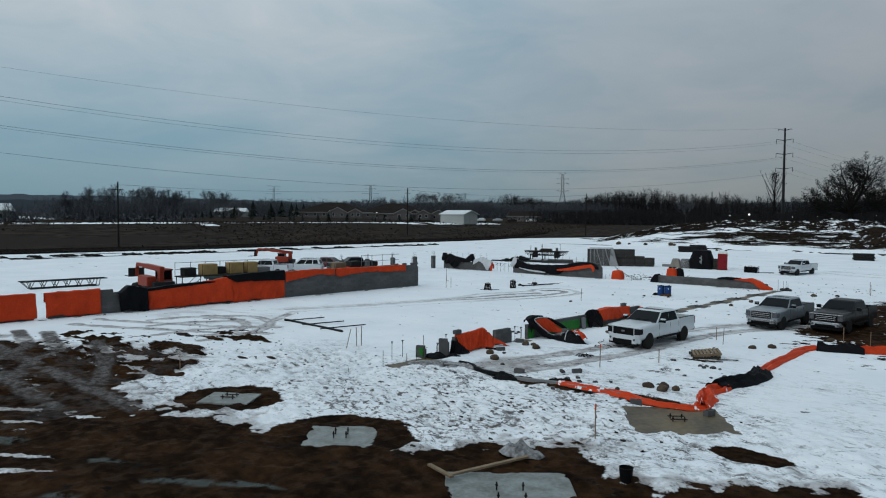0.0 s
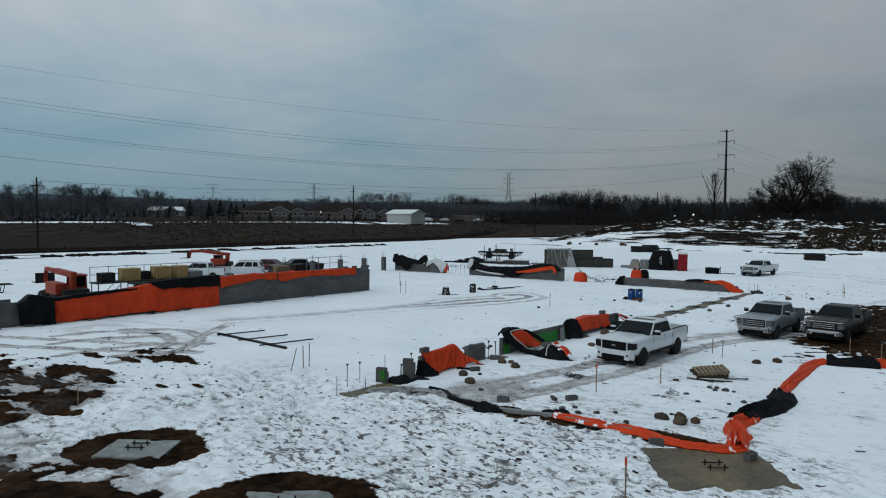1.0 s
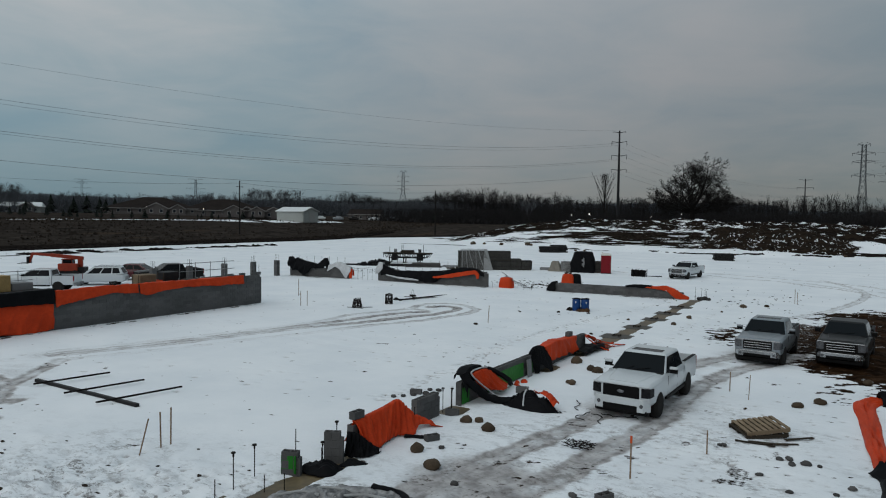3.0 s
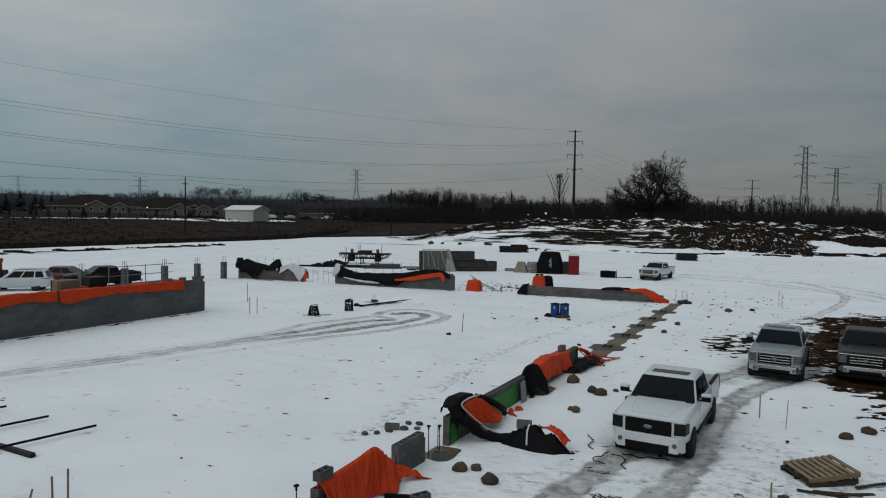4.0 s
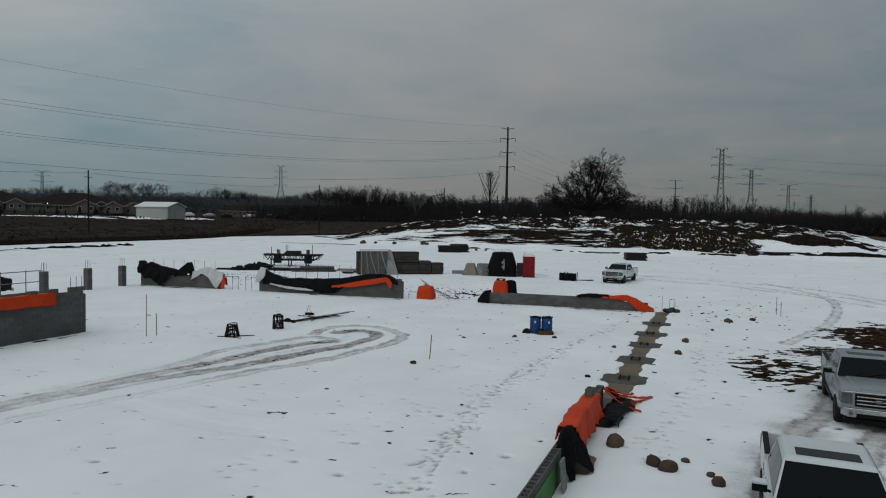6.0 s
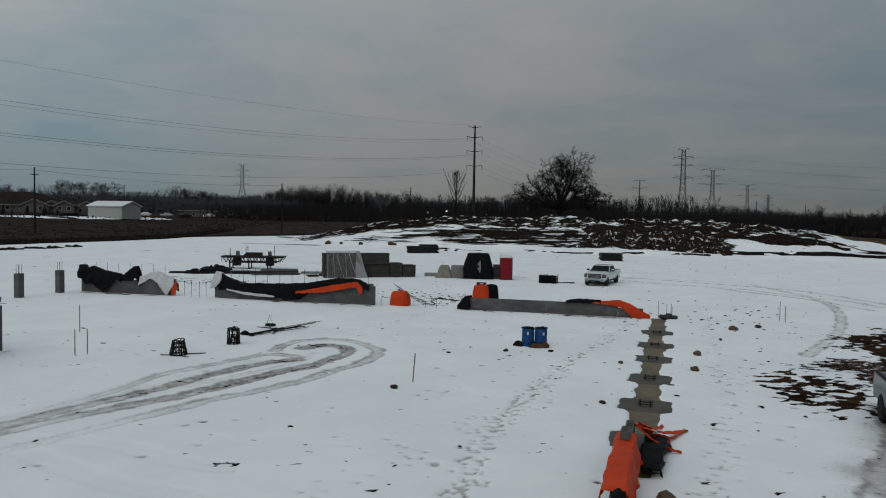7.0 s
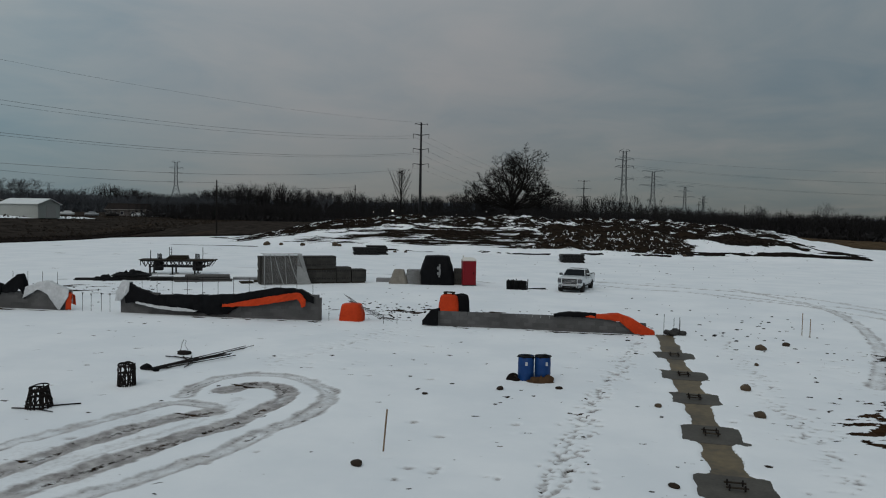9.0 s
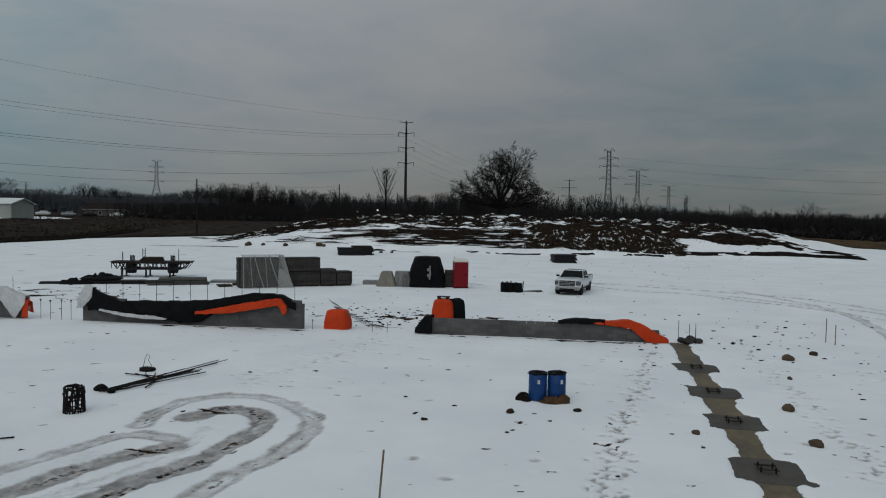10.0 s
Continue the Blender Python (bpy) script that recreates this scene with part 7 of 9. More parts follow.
for k in range(60):
    a, q = rr.uniform(0, 6.28), rr.random() ** 0.6
    x, y, w = 0.42 * q * math.cos(a), 0.34 * q * math.sin(a), rr.uniform(0, 3.14)
    z = 0.03 + 0.05 * (1 - q) * rr.random()
    rod(bm, (x, y, z), (x + 0.22 * math.cos(w), y + 0.22 * math.sin(w), z + rr.uniform(-0.02, 0.04)), 0.012, 0.008, 4)
solo("twig_tangle", bm, M["rust"], "flat tangle of dark twigs and wire on the snow", "twigs", m=pose(4.67, 5.04, 0.0))
# scattered clods: too many to count
bm = bmesh.new()
for k in range(420):
    zone = rr.random()
    if zone < 0.30:
        x, y = rr.uniform(-4, 14), rr.gauss(-3.5, 2.2)
    elif zone < 0.6:
        x, y = rr.gauss(-11, 4), rr.gauss(-6, 2.5)
    elif zone < 0.68:
        x, y = rr.uniform(-18, 12), rr.uniform(2, 44)
    elif zone < 0.9:
        x, y = rr.gauss(-13, 5), rr.gauss(47, 2.5)
    else:
        x, y = rr.gauss(6, 3), rr.gauss(40, 8)
    if -0.8 < x < 1.0 and -3 < y < 43 or (3.5 < x < 6.5 and 7 < y < 14):
        continue
    r = rr.uniform(0.02, 0.052)
    lump(bm, (x, y, ground_z(x, y) + r * 0.2), (r * rr.uniform(1.2, 2.6), r * rr.uniform(0.8, 1.4), r), k, 0.6, 1, 0.6)
solo("clods", bm, M["clod"], "small dark clods of earth scattered over the snow", "clods", kind="stuff")


def strewn_lumps(name, label, mater, spots, category="clods", stretch=1.0):
    """Many small uneven lumps in one mesh: rows of (x, y, size)."""
    rnd = np.random.RandomState(19)
    ico = bmesh.new()
    bmesh.ops.create_icosphere(ico, subdivisions=1, radius=1.0)
    ico.verts.ensure_lookup_table()
    base = np.array([v.co[:] for v in ico.verts])
    tris = np.array([[v.index for v in f.verts] for f in ico.faces])
    ico.free()
    vs, fs = [], []
    for k, (x, y, r) in enumerate(spots):
        shape = base * (1 + 0.45 * (rnd.rand(len(base), 1) - 0.5)) * (r * rnd.uniform(1.0, 2.2) * stretch, r * rnd.uniform(0.9, 1.8), r * rnd.uniform(0.45, 0.9))
        vs.append(shape + (x, y, ground_z(x, y) + r * 0.15))
        fs.append(tris + k * len(base))
    me = bpy.data.meshes.new(name)
    me.from_pydata(np.concatenate(vs).tolist(), [], np.concatenate(fs).tolist())
    me.materials.append(M[mater])
    return tagged(new(name, me), label, category, kind="stuff")


rows = []
for k in range(1100):                                       # ploughed edge of the field
    y = rr.uniform(-20, 150)
    rows.append((-101.6 - 0.03 * max(y - 60, 0) - 3 * float(fbm(np.array(-101.0), np.array(y), 0.06, 3, 101)) + 1.5 + rr.gauss(0, 0.4), y, rr.uniform(0.16, 0.34)))
while len(rows) < 2300:                                    # broken line of frozen spoil in front of it
    y = rr.uniform(-8, 90)
    if noise.noise(Vector((y * 0.3, 3.1, 0))) + 0.5 * noise.noise(Vector((y * 0.7, 9.1, 0))) > 0.02:
        rows.append((-88.6 - 3.4 * smooth(30, 0, y) - 2.5 * math.exp(-((y - 52) / 7) ** 2) + rr.gauss(0, 0.75), y, rr.uniform(0.12, 0.36)))
strewn_lumps("frozen_clods", "broken rows of black frozen clods along the field edge", "peat_clod", rows)
rows = []
for k in range(240):                                       # trampled strip between the far walls and the yard
    a = rr.random()
    x, y = (rr.gauss(-13.5, 2.2), rr.gauss(46.0, 1.6)) if a < 0.5 else (rr.gauss(-36.5, 4.5), rr.gauss(49.5, 3.0)) if a < 0.8 else (rr.gauss(3.5, 2.5), rr.gauss(47, 5))
    rows.append((x, y, rr.uniform(0.025, 0.07)))
strewn_lumps("yard_clods", "dark clods trodden over the snow behind the walls", "peat_clod", rows, 2.6)
bm_verts, bm_faces = [], []
for k in range(15000):                                     # dead weeds standing in the field
    x, y = -103.5 - 66 * rr.random() ** 1.3, rr.uniform(-60, 215)
    if noise.noise(Vector((x * 0.05, y * 0.02, 7))) + 0.5 * noise.noise(Vector((x * 0.2, y * 0.09, 2))) < rr.uniform(-0.35, 0.3):
        continue
    z, h, w = ground_z(x, y), rr.uniform(0.12, 0.42), rr.uniform(0.15, 0.6)
    a = rr.uniform(0, 3.14)
    i = len(bm_verts)
    bm_verts += [(x - w * math.cos(a), y - w * math.sin(a), z - 0.1), (x + w * math.cos(a), y + w * math.sin(a), z - 0.1), (x + rr.uniform(-0.2, 0.2), y + rr.uniform(-0.2, 0.2), z + h)]
    bm_faces.append((i, i + 1, i + 2))
me = bpy.data.meshes.new("dead_weeds")
me.from_pydata(bm_verts, [], bm_faces)
me.materials.append(M["weeds"])
tagged(new("dead_weeds", me), "dead brown weeds standing over the bare field", "weeds", kind="stuff")


def pallet(x, y, z=0.0, rz=0, tiltx=0, tilty=0, mater="dark_wood", label="wet dark wooden pallet lying on the snow", group="pallets"):
    root = thing("pallet", label, "pallet", x, y, z, rz, group)
    root.matrix_basis = pose(x, y, z, tiltx, tilty, rz)
    for k in range(3):
        bm = bmesh.new()
        box(bm, (0, -0.5 + 0.5 * k, 0.055), (1.2, 0.06, 0.09))
        part("stringer", bm, M[mater], root)
    for k in range(8):
        bm = bmesh.new()
        box(bm, (-0.55 + k * 0.157, 0, 0.112), (0.10, 1.06, 0.022))
        part("deck_board", bm, M[mater], root)
    for k in range(3):
        bm = bmesh.new()
        box(bm, (-0.5 + 0.5 * k, 0, -0.0), (0.10, 1.06, 0.02))
        part("bottom_board", bm, M[mater], root)
    return root


pallet(8.55, 9.0, 0.02, 35, 3, -4)
pallet(8.6, 9.05, 0.14, 32, 2, -7, "wood", "weathered pale wooden pallet lying on a darker one")
for k, (x, y, a) in enumerate(((8.9, 8.1, 20), (9.2, 8.2, 35), (8.6, 7.9, 8), (9.6, 9.0, 50))):
    bm = bmesh.new()
    box(bm, (0, 0, 0.02), (1.0, 0.09, 0.025))
    solo("loose_board", bm, M["dark_wood"], "loose dark board in the snow beside the pallet", "board", "loose boards", m=pose(x, y, 0.0, 0, 2, a))


def barrel(x, y, rz=0):
    root = thing("barrel", "blue plastic drum with an open top standing in soil", "barrel", x, y, -0.03, rz, "blue drums")
    bm = bmesh.new()
    lathe(bm, [(0.27, 0.0), (0.29, 0.03), (0.292, 0.26), (0.30, 0.29), (0.292, 0.32), (0.292, 0.58), (0.30, 0.61), (0.292, 0.64), (0.285, 0.88), (0.26, 0.90), (0.255, 0.88), (0.26, 0.6), (0.001, 0.58)], "Z", 24)
    part("drum", bm, M["blue"], root, smooth=True)
    bm = bmesh.new()
    lathe(bm, [(0.285, 0.875), (0.298, 0.88), (0.298, 0.915), (0.262, 0.92), (0.258, 0.88)], "Z", 24)
    part("rim", bm, M["trim_black"], root, "dark rim of the drum")
    bm = bmesh.new()
    box(bm, (0.05, -0.297, 0.66), (0.08, 0.012, 0.13))
    part("label_plate", bm, M["white_tarp"], root, "small pale sticker")
    bm = bmesh.new()
    lump(bm, (0, 0, 0.86), (0.26, 0.25, 0.11), x * 3.1, 0.8, 3, 0.7)
    part("liner", bm, M["black_tarp"], root, "crumpled black liner in the open top", smooth=True)
    return root


for bx, by, bz in ((-4.98, 31.0, 0), (-4.44, 31.15, 25)):
    barrel(bx, by, bz).scale = (0.92, 0.92, 0.92)
for k, (x, y, r) in enumerate(((-5.38, 30.95, 0.15), (-4.62, 30.72, 0.18), (-4.22, 30.9, 0.2), (-4.95, 31.4, 0.2))):
    stone(x, y, r, k + 200, "soil" if k else "clod", "brown soil heaped round the drums", "soil heaps", 0.75, "soil_lump", "soil")
heap("soil_heap", "dark brown soil heaped at the foot of the drums", M["soil"], (-4.5, 30.78, -0.05), (0.5, 0.22), 0.22, 5.5, 5, category="soil")
heap("soil_heap", "black clods heaped beside the drums", M["peat_clod"], (-5.36, 30.9, -0.05), (0.26, 0.3), 0.24, 9.5, 40, category="soil")


def basket(x, y, lean=False):
    """A pier cage: vertical bars in a ring with hoops, narrower at the top."""
    root = thing("rebar_cage", "rusty round rebar cage standing on the snow", "rebar cage", x, y, -0.03, 0, "rebar cages")
    hh = 0.68 if lean else 0.58
    r0, r1 = (0.26, 0.24) if lean else (0.34, 0.22)
    rnd = random.Random(int(y * 10))
    for k in range(24):
        w = 2 * math.pi * k / 24 + rnd.uniform(-0.12, 0.12)
        bm = bmesh.new()
        j, cross = rnd.uniform(-0.12, 0.12), rnd.choice((-0.5, 0.5, 0.0, 0.0, 0.1, -0.15))
        rod(bm, (r0 * math.cos(w), r0 * math.sin(w), 0), (r1 * math.cos(w + cross + j), r1 * math.sin(w + cross + j), hh * (1 + 0.5 * j)), 0.019, 0.017, 5)
        part("upright", bm, M["rust"], root)
    for k in range(7):
        t = (0.02, 0.10, 0.34, 0.55, 0.78, 0.93, 1.0)[k] + rnd.uniform(-0.03, 0.02)
        r, tip, way = lerp(r0, r1, t) * rnd.uniform(0.95, 1.06), rnd.uniform(-0.09, 0.09), rnd.uniform(0, 6.28)
        bm = bmesh.new()
        pts = [Vector((r * math.cos(2 * math.pi * i / 18), r * math.sin(2 * math.pi * i / 18), max(0.01, hh * t * 0.97 + 0.02 + tip * math.cos(2 * math.pi * i / 18 + way)))) for i in range(19)]
        chain(bm, pts, 0.019, 4)
        part("hoop", bm, M["rust"], root)
    for k in range(5):
        bm = bmesh.new()
        w = rnd.uniform(0, 6.28)
        rod(bm, (0.6 * r0 * math.cos(w), 0.6 * r0 * math.sin(w), 0.02), (0.8 * r1 * math.cos(w + 2), 0.8 * r1 * math.sin(w + 2), hh * rnd.uniform(0.7, 1.0)), 0.017, 0.017, 5)
        part("inner_bar", bm, M["rust"], root)
    if lean:
        for k in range(3):
            bm = bmesh.new()
            w = 0.5 + 0.5 * k
            pts = [Vector((0.1 * k - 0.05 + (0.10 + 0.05 * k) * math.cos(a), 0.1 - 0.1 * k, hh - 0.03 + (0.05 + 0.05 * k) * math.sin(a))) for a in [math.pi * i / 8 for i in range(9)]]
            chain(bm, pts, 0.012, 4)
            part("bent_bar", bm, M["rust"], root)
    return root


basket(-17.35, 23.55)
basket(-16.8, 26.35, True)
for k, (x0, y0, x1, y1, r) in enumerate(((-17.9, 23.2, -17.0, 23.35, 0.02), (-17.1, 23.7, -16.5, 24.1, 0.02), (-17.2, 23.3, -16.6, 23.2, 0.015))):
    bm = bmesh.new()
    rod(bm, (x0, y0, 0.02), (x1, y1, 0.03), r, r, 5)
    solo("loose_rebar", bm, M["rust"], "loose rusty bar lying on the snow", "rebar", "loose bars")
bundle = thing("rebar_bundle", "long bundle of rusty rebar lying on the snow", "rebar", 0, 0, 0, 0)
for k in range(12):
    bm = bmesh.new()
    o = rr.uniform(-0.2, 0.2)
    e = rr.uniform(-2.2, 0.9)
    rod(bm, (-17.35 + o, 28.3 + rr.uniform(-0.2, 0.2), 0.03 + 0.02 * (k % 3)), (-16.35 + o * 2.6, 32.6 + e, 0.03 + 0.02 * (k % 4)), 0.015, 0.014, 5)
    part("bar", bm, M["rust"], bundle)
bm = bmesh.new()
for k in range(5):
    rod(bm, (-18.3 + 0.3 * k, 30.4 + 0.1 * k, 0.04), (-16.9 + 0.1 * k, 30.3 - 0.35 * k, 0.05), 0.02, 0.02, 5)
lump(bm, (-18.0, 31.1, 0.06), (0.3, 0.16, 0.14), 3)
solo("rebar_offcuts", bm, M["rust"], "dark offcuts of rebar crossed on the snow", "rebar")
bm = bmesh.new()
lump(bm, (-17.65, 28.45, 0.06), (0.22, 0.16, 0.18), 8, 0.8)
lump(bm, (-17.2, 28.3, 0.05), (0.16, 0.12, 0.12), 9, 0.8)
solo("dark_bag", bm, M["black_tarp"], "small black crumpled bag on the snow", "bag")
bm = bmesh.new()
pts = [Vector((-18.3, 31.3, 0.0)), Vector((-18.25, 31.35, 0.35)), Vector((-18.2, 31.4, 0.5)), Vector((-18.1, 31.4, 0.45)), Vector((-18.15, 31.38, 0.3)), Vector((-18.0, 31.4, 0.05))]
chain(bm, pts, 0.012, 4)
solo("wire_loop", bm, M["galv"], "loop of pale tie wire standing up from the snow", "wire")


def timber_frame():
    """A long timber with three cross timbers lying flat."""
    root = thing("timber_rack", "dark timbers lying crossed on the snow", "timber", 0, 0, 0, 0)
    for a, b, w, h, z in (((-13.95, 1.0), (-8.15, 0.95), 0.13, 0.12, 0.05), ((-13.2, 0.5), (-12.7, 3.0), 0.045, 0.06, 0.12), ((-11.2, 0.4), (-10.7, 3.0), 0.045, 0.06, 0.12), ((-9.3, 0.3), (-8.8, 3.1), 0.045, 0.06, 0.12)):
        bm = bmesh.new()
        beam(bm, (*a, z), (*b, z), w, h)
        part("timber", bm, M["rust"] if w < 0.1 else M["steel"], root, bevel=0.01)
    return root


timber_frame()
# pad by the first stake: form boards, bucket and mixing sack
for a, b in (((9.75, -9.75), (10.75, -9.95)), ((10.6, -9.9), (11.15, -7.5))):
    bm = bmesh.new()
    beam(bm, (*a, 0.05), (*b, 0.06), 0.11, 0.05)
    solo("form_board", bm, M["wood"], "weathered timber form board lying over the pad", "board", "form boards")
bm = bmesh.new()
lathe(bm, [(0.14, 0), (0.17, 0.34), (0.18, 0.35), (0.16, 0.36), (0.14, 0.05), (0.001, 0.04)], "Z", 18)
solo("bucket", bm, M["trim_black"], "dark grey bucket standing on trodden snow", "bucket", m=pose(13.75, -7.0, -0.02))
heap("poly_sheet", "grey poly sheet crumpled beside the pad", M["grey_poly"], (10.75, -7.25, -0.05), (0.62, 0.42), 0.3, 15.5, 10, category="poly sheet")
for x, y in ((-0.6, -4.9), (2.2, -7.2)):
    bm = bmesh.new()
    chain(bm, [Vector((x, y, -0.05)), Vector((x + 0.03, y, 0.26)), Vector((x + 0.2, y + 0.1, 0.32)), Vector((x + 0.42, y + 0.16, 0.24)), Vector((x + 0.46, y + 0.16, 0.0))], 0.008, 4)
    solo("bent_rebar", bm, M["rust"], "bent bar sticking out of the snow", "rebar", "bent bars")

# ---------------------------------------------------------------- far yard: stacks, tent, toilet, scaffold
def toilet(x, y, rz):
    root = thing("portable_toilet", "red portable toilet with white domed roof on the snow", "portable toilet", x, y, -0.03, rz)
    bm = bmesh.new()
    box(bm, (0, 0, 1.05), (1.08, 1.08, 2.0))
    part("cabin", bm, M["red"], root, bevel=0.04)
    bm = bmesh.new()
    loft(bm, [[Vector((sx * k, sy * k, z)) for sx, sy in ((-1, -1), (1, -1), (1, 1), (-1, 1))] for k, z in ((0.57, 2.02), (0.57, 2.12), (0.46, 2.24), (0.25, 2.30))])
    part("roof", bm, M["white_plastic"], root, "white translucent domed roof", bevel=0.05)
    bm = bmesh.new()
    box(bm, (0, -0.55, 1.05), (0.76, 0.03, 1.82))
    d = part("door", bm, M["red"], root, bevel=0.015)
    bm = bmesh.new()
    box(bm, (0.3, -0.575, 1.05), (0.06, 0.03, 0.16))
    part("latch", bm, M["trim_black"], d)
    for k in range(3):
        bm = bmesh.new()
        box(bm, (0.548, -0.25 + 0.25 * k, 1.75), (0.02, 0.16, 0.2))
        part("vent", bm, M["trim_black"], root)
    bm = bmesh.new()
    box(bm, (0, 0, 0.04), (1.16, 1.16, 0.10))
    part("base", bm, M["trim_black"], root, "dark skid base")
    rod_bm = bmesh.new()
    rod(rod_bm, (-0.4, 0.4, 2.1), (-0.4, 0.4, 2.42), 0.05)
    part("vent_pipe", rod_bm, M["white_plastic"], root)
    return root


toilet(-13.4, 63.2, 20)


bm = bmesh.new()
box(bm, (0, 0, 0), (0.392, 0.19, 0.188))
SOLID_BLOCK = finish(bm, "block", M["new_block"])
bm = bmesh.new()
for hx in (-0.175, 0.0, 0.175):
    box(bm, (hx, 0, 0), (0.06, 0.185, 0.185))
box(bm, (0, 0, 0.07), (0.39, 0.185, 0.05))
box(bm, (0, 0, -0.07), (0.39, 0.185, 0.05))
OPEN_BLOCK = finish(bm, "block", M["new_block"])


def block_cube(x, y, z, rz, tiers=5, cols=3, rows=6, label="pallet stack of new grey concrete blocks"):
    """Stacked hollow blocks on a pallet, cells facing out."""
    root = thing("block_stack", label, "block stack", x, y, z, rz, "stacks of concrete block")
    # near-black filler: paints the deep shade inside the cells and gaps
    bm = bmesh.new()
    box(bm, (0, 0, tiers * 0.1), (cols * 0.4 - 0.05, rows * 0.2 - 0.05, tiers * 0.2 - 0.06))
    part("core", bm, M["steel"], root)
    for t in range(tiers):
        for c in range(cols):
            for s in range(rows):
                if 0 < c < cols - 1 and 0 < s < rows - 1 and t < tiers - 1:
                    continue
                ob = new("block", OPEN_BLOCK if t % 3 == 1 else SOLID_BLOCK)
                ob.parent = root
                ob.location = ((c - (cols - 1) / 2) * 0.4 + 0.004 * ((s + t) % 3 - 1), (s - (rows - 1) / 2) * 0.2, t * 0.2 + 0.1)
    bm = bmesh.new()
    for k in range(3):
        box(bm, (0, (k - 1) * 0.45, -0.06), (1.1, 0.09, 0.10))
    part("pallet_base", bm, M["dark_wood"], root)
    return root


sx0, sy0, ang = -28.85, 56.9, 37.0
sd = Vector((math.cos(radians(ang)), math.sin(radians(ang)), 0))
for k in range(5):
    for tier in range(2):
        p = Vector((sx0, sy0, 0)) + sd * (0.62 + 1.205 * k)
        block_cube(p.x, p.y, 0.11 + tier * 1.09, ang, 5)
p = Vector((sx0, sy0, 0)) + sd * (0.62 + 1.215 * 5)
block_cube(p.x, p.y, 0.11, ang, 6)
p = Vector((sx0, sy0, 0)) + sd * (0.62 + 1.225 * 6)
block_cube(p.x, p.y, 0.11, ang, 5)


def sheet_cover(label, mater, a, b, h, depth, seed, lean=0.25, name="poly_cover"):
    a, b = Vector((*a, 0)), Vector((*b, 0))
    d = (b - a).normalized()
    n = Vector((d.y, -d.x, 0))
    L = (b - a).length
    bm = bmesh.new()

    def f(u, v):
        wob = noise.noise(Vector((u * L * 1.5, v * 2, seed)))
        if v < 0.7:
            k = v / 0.7
            out, z = lerp(lean + 0.10, 0.06, k), h * k
        else:
            k = (v - 0.7) / 0.3
            out, z = 0.06 - depth * k, h + 0.03
        q = a + d * (u * L + 0.10 * wob * (1 - min(v / 0.7, 1)) + (0.8 * (u - 0.15) * (1 - min(v / 0.7, 1)))) + n * (out + 0.10 * max(0.0, 1 - 3.2 * abs(noise.noise(Vector((u * L * 1.3 + v * 1.1, v * 0.5, seed))))) * (1 - 0.5 * v) + 0.04 * abs(wob))
        q.z = max(z + 0.03 * wob, 0.02)
        return q
    grid(bm, f, int(L * 16) + 8, 30)
    return solo(name, bm, mater, label, "poly sheet", smooth=True)


e0 = Vector((sx0, sy0, 0)) + Vector((sd.y, -sd.x, 0)) * 0.62
sheet_cover("clouded poly sheet tied over the block stack", M["clear_poly"], ((e0 + sd * 0.2).x, (e0 + sd * 0.2).y), ((e0 + sd * 3.0).x, (e0 + sd * 3.0).y), 2.36, 1.1, 3.7)
sheet_cover("folded edge of pale poly sheet on the block stack", M["pale_poly"], ((e0 + sd * 2.9).x, (e0 + sd * 2.9).y), ((e0 + sd * 3.25).x, (e0 + sd * 3.25).y), 2.38, 1.0, 5.7, 0.3)
en = Vector((sd.y, -sd.x, 0))
for k, (s0, s1, r) in enumerate(((0.35, 0.3, 0.030), (0.8, 0.95, 0.022), (1.1, 1.75, 0.030), (1.9, 2.0, 0.022), (2.2, 2.9, 0.034), (2.95, 3.85, 0.05))):
    pts = [e0 + sd * s0 + en * 0.12, e0 + sd * lerp(s0, s1, 0.4) + en * 0.26, e0 + sd * s1 + en * 0.44]
    rolled_edge("pale fold running down the clouded poly sheet", M["pale_poly"], [(q.x, q.y, z) for q, z in zip(pts, (2.36, 1.3, 0.05))], r, 41.0 + k, "folds of the poly sheet")


def tent(label, mater, x, y, w, d, h, rz, seed, name="covered_mixer", top=0.55, knee=0.0):
    """A tarp pulled tight over a bulky thing, flaring to the ground."""
    bm = bmesh.new()

    def f(u, v):
        a = 2 * math.pi * u
        k = min(1 / max(abs(math.cos(a)), abs(math.sin(a))), 1.25)
        if v < 0.75:
            t = v / 0.75
            r, z = lerp(1.0, top, max(0.0, t - knee) / (1 - knee)), h * t
        else:
            t = (v - 0.75) / 0.25
            r, z = top * (1 - t), h * (1 + 0.03 * t)
        wob = 1 + 0.08 * noise.noise(Vector((math.cos(a) * 3, math.sin(a) * 3, v * 2.0 + seed))) + 0.06 * abs(math.sin(4 * a + seed + 1.5 * v)) * (1 - 0.6 * v) + 0.05 * noise.noise(Vector((math.cos(a) * 6, math.sin(a) * 6, v * 6 + seed)))
        return Vector((w / 2 * r * k * math.cos(a) * wob, d / 2 * r * k * math.sin(a) * wob, z))
    grid(bm, f, 44, 18)
    bmesh.ops.remove_doubles(bm, verts=bm.verts, dist=0.002)
    return solo(name, bm, mater, label, "covered equipment", m=pose(x, y, -0.06, 0, 0, rz), solid=0.012)


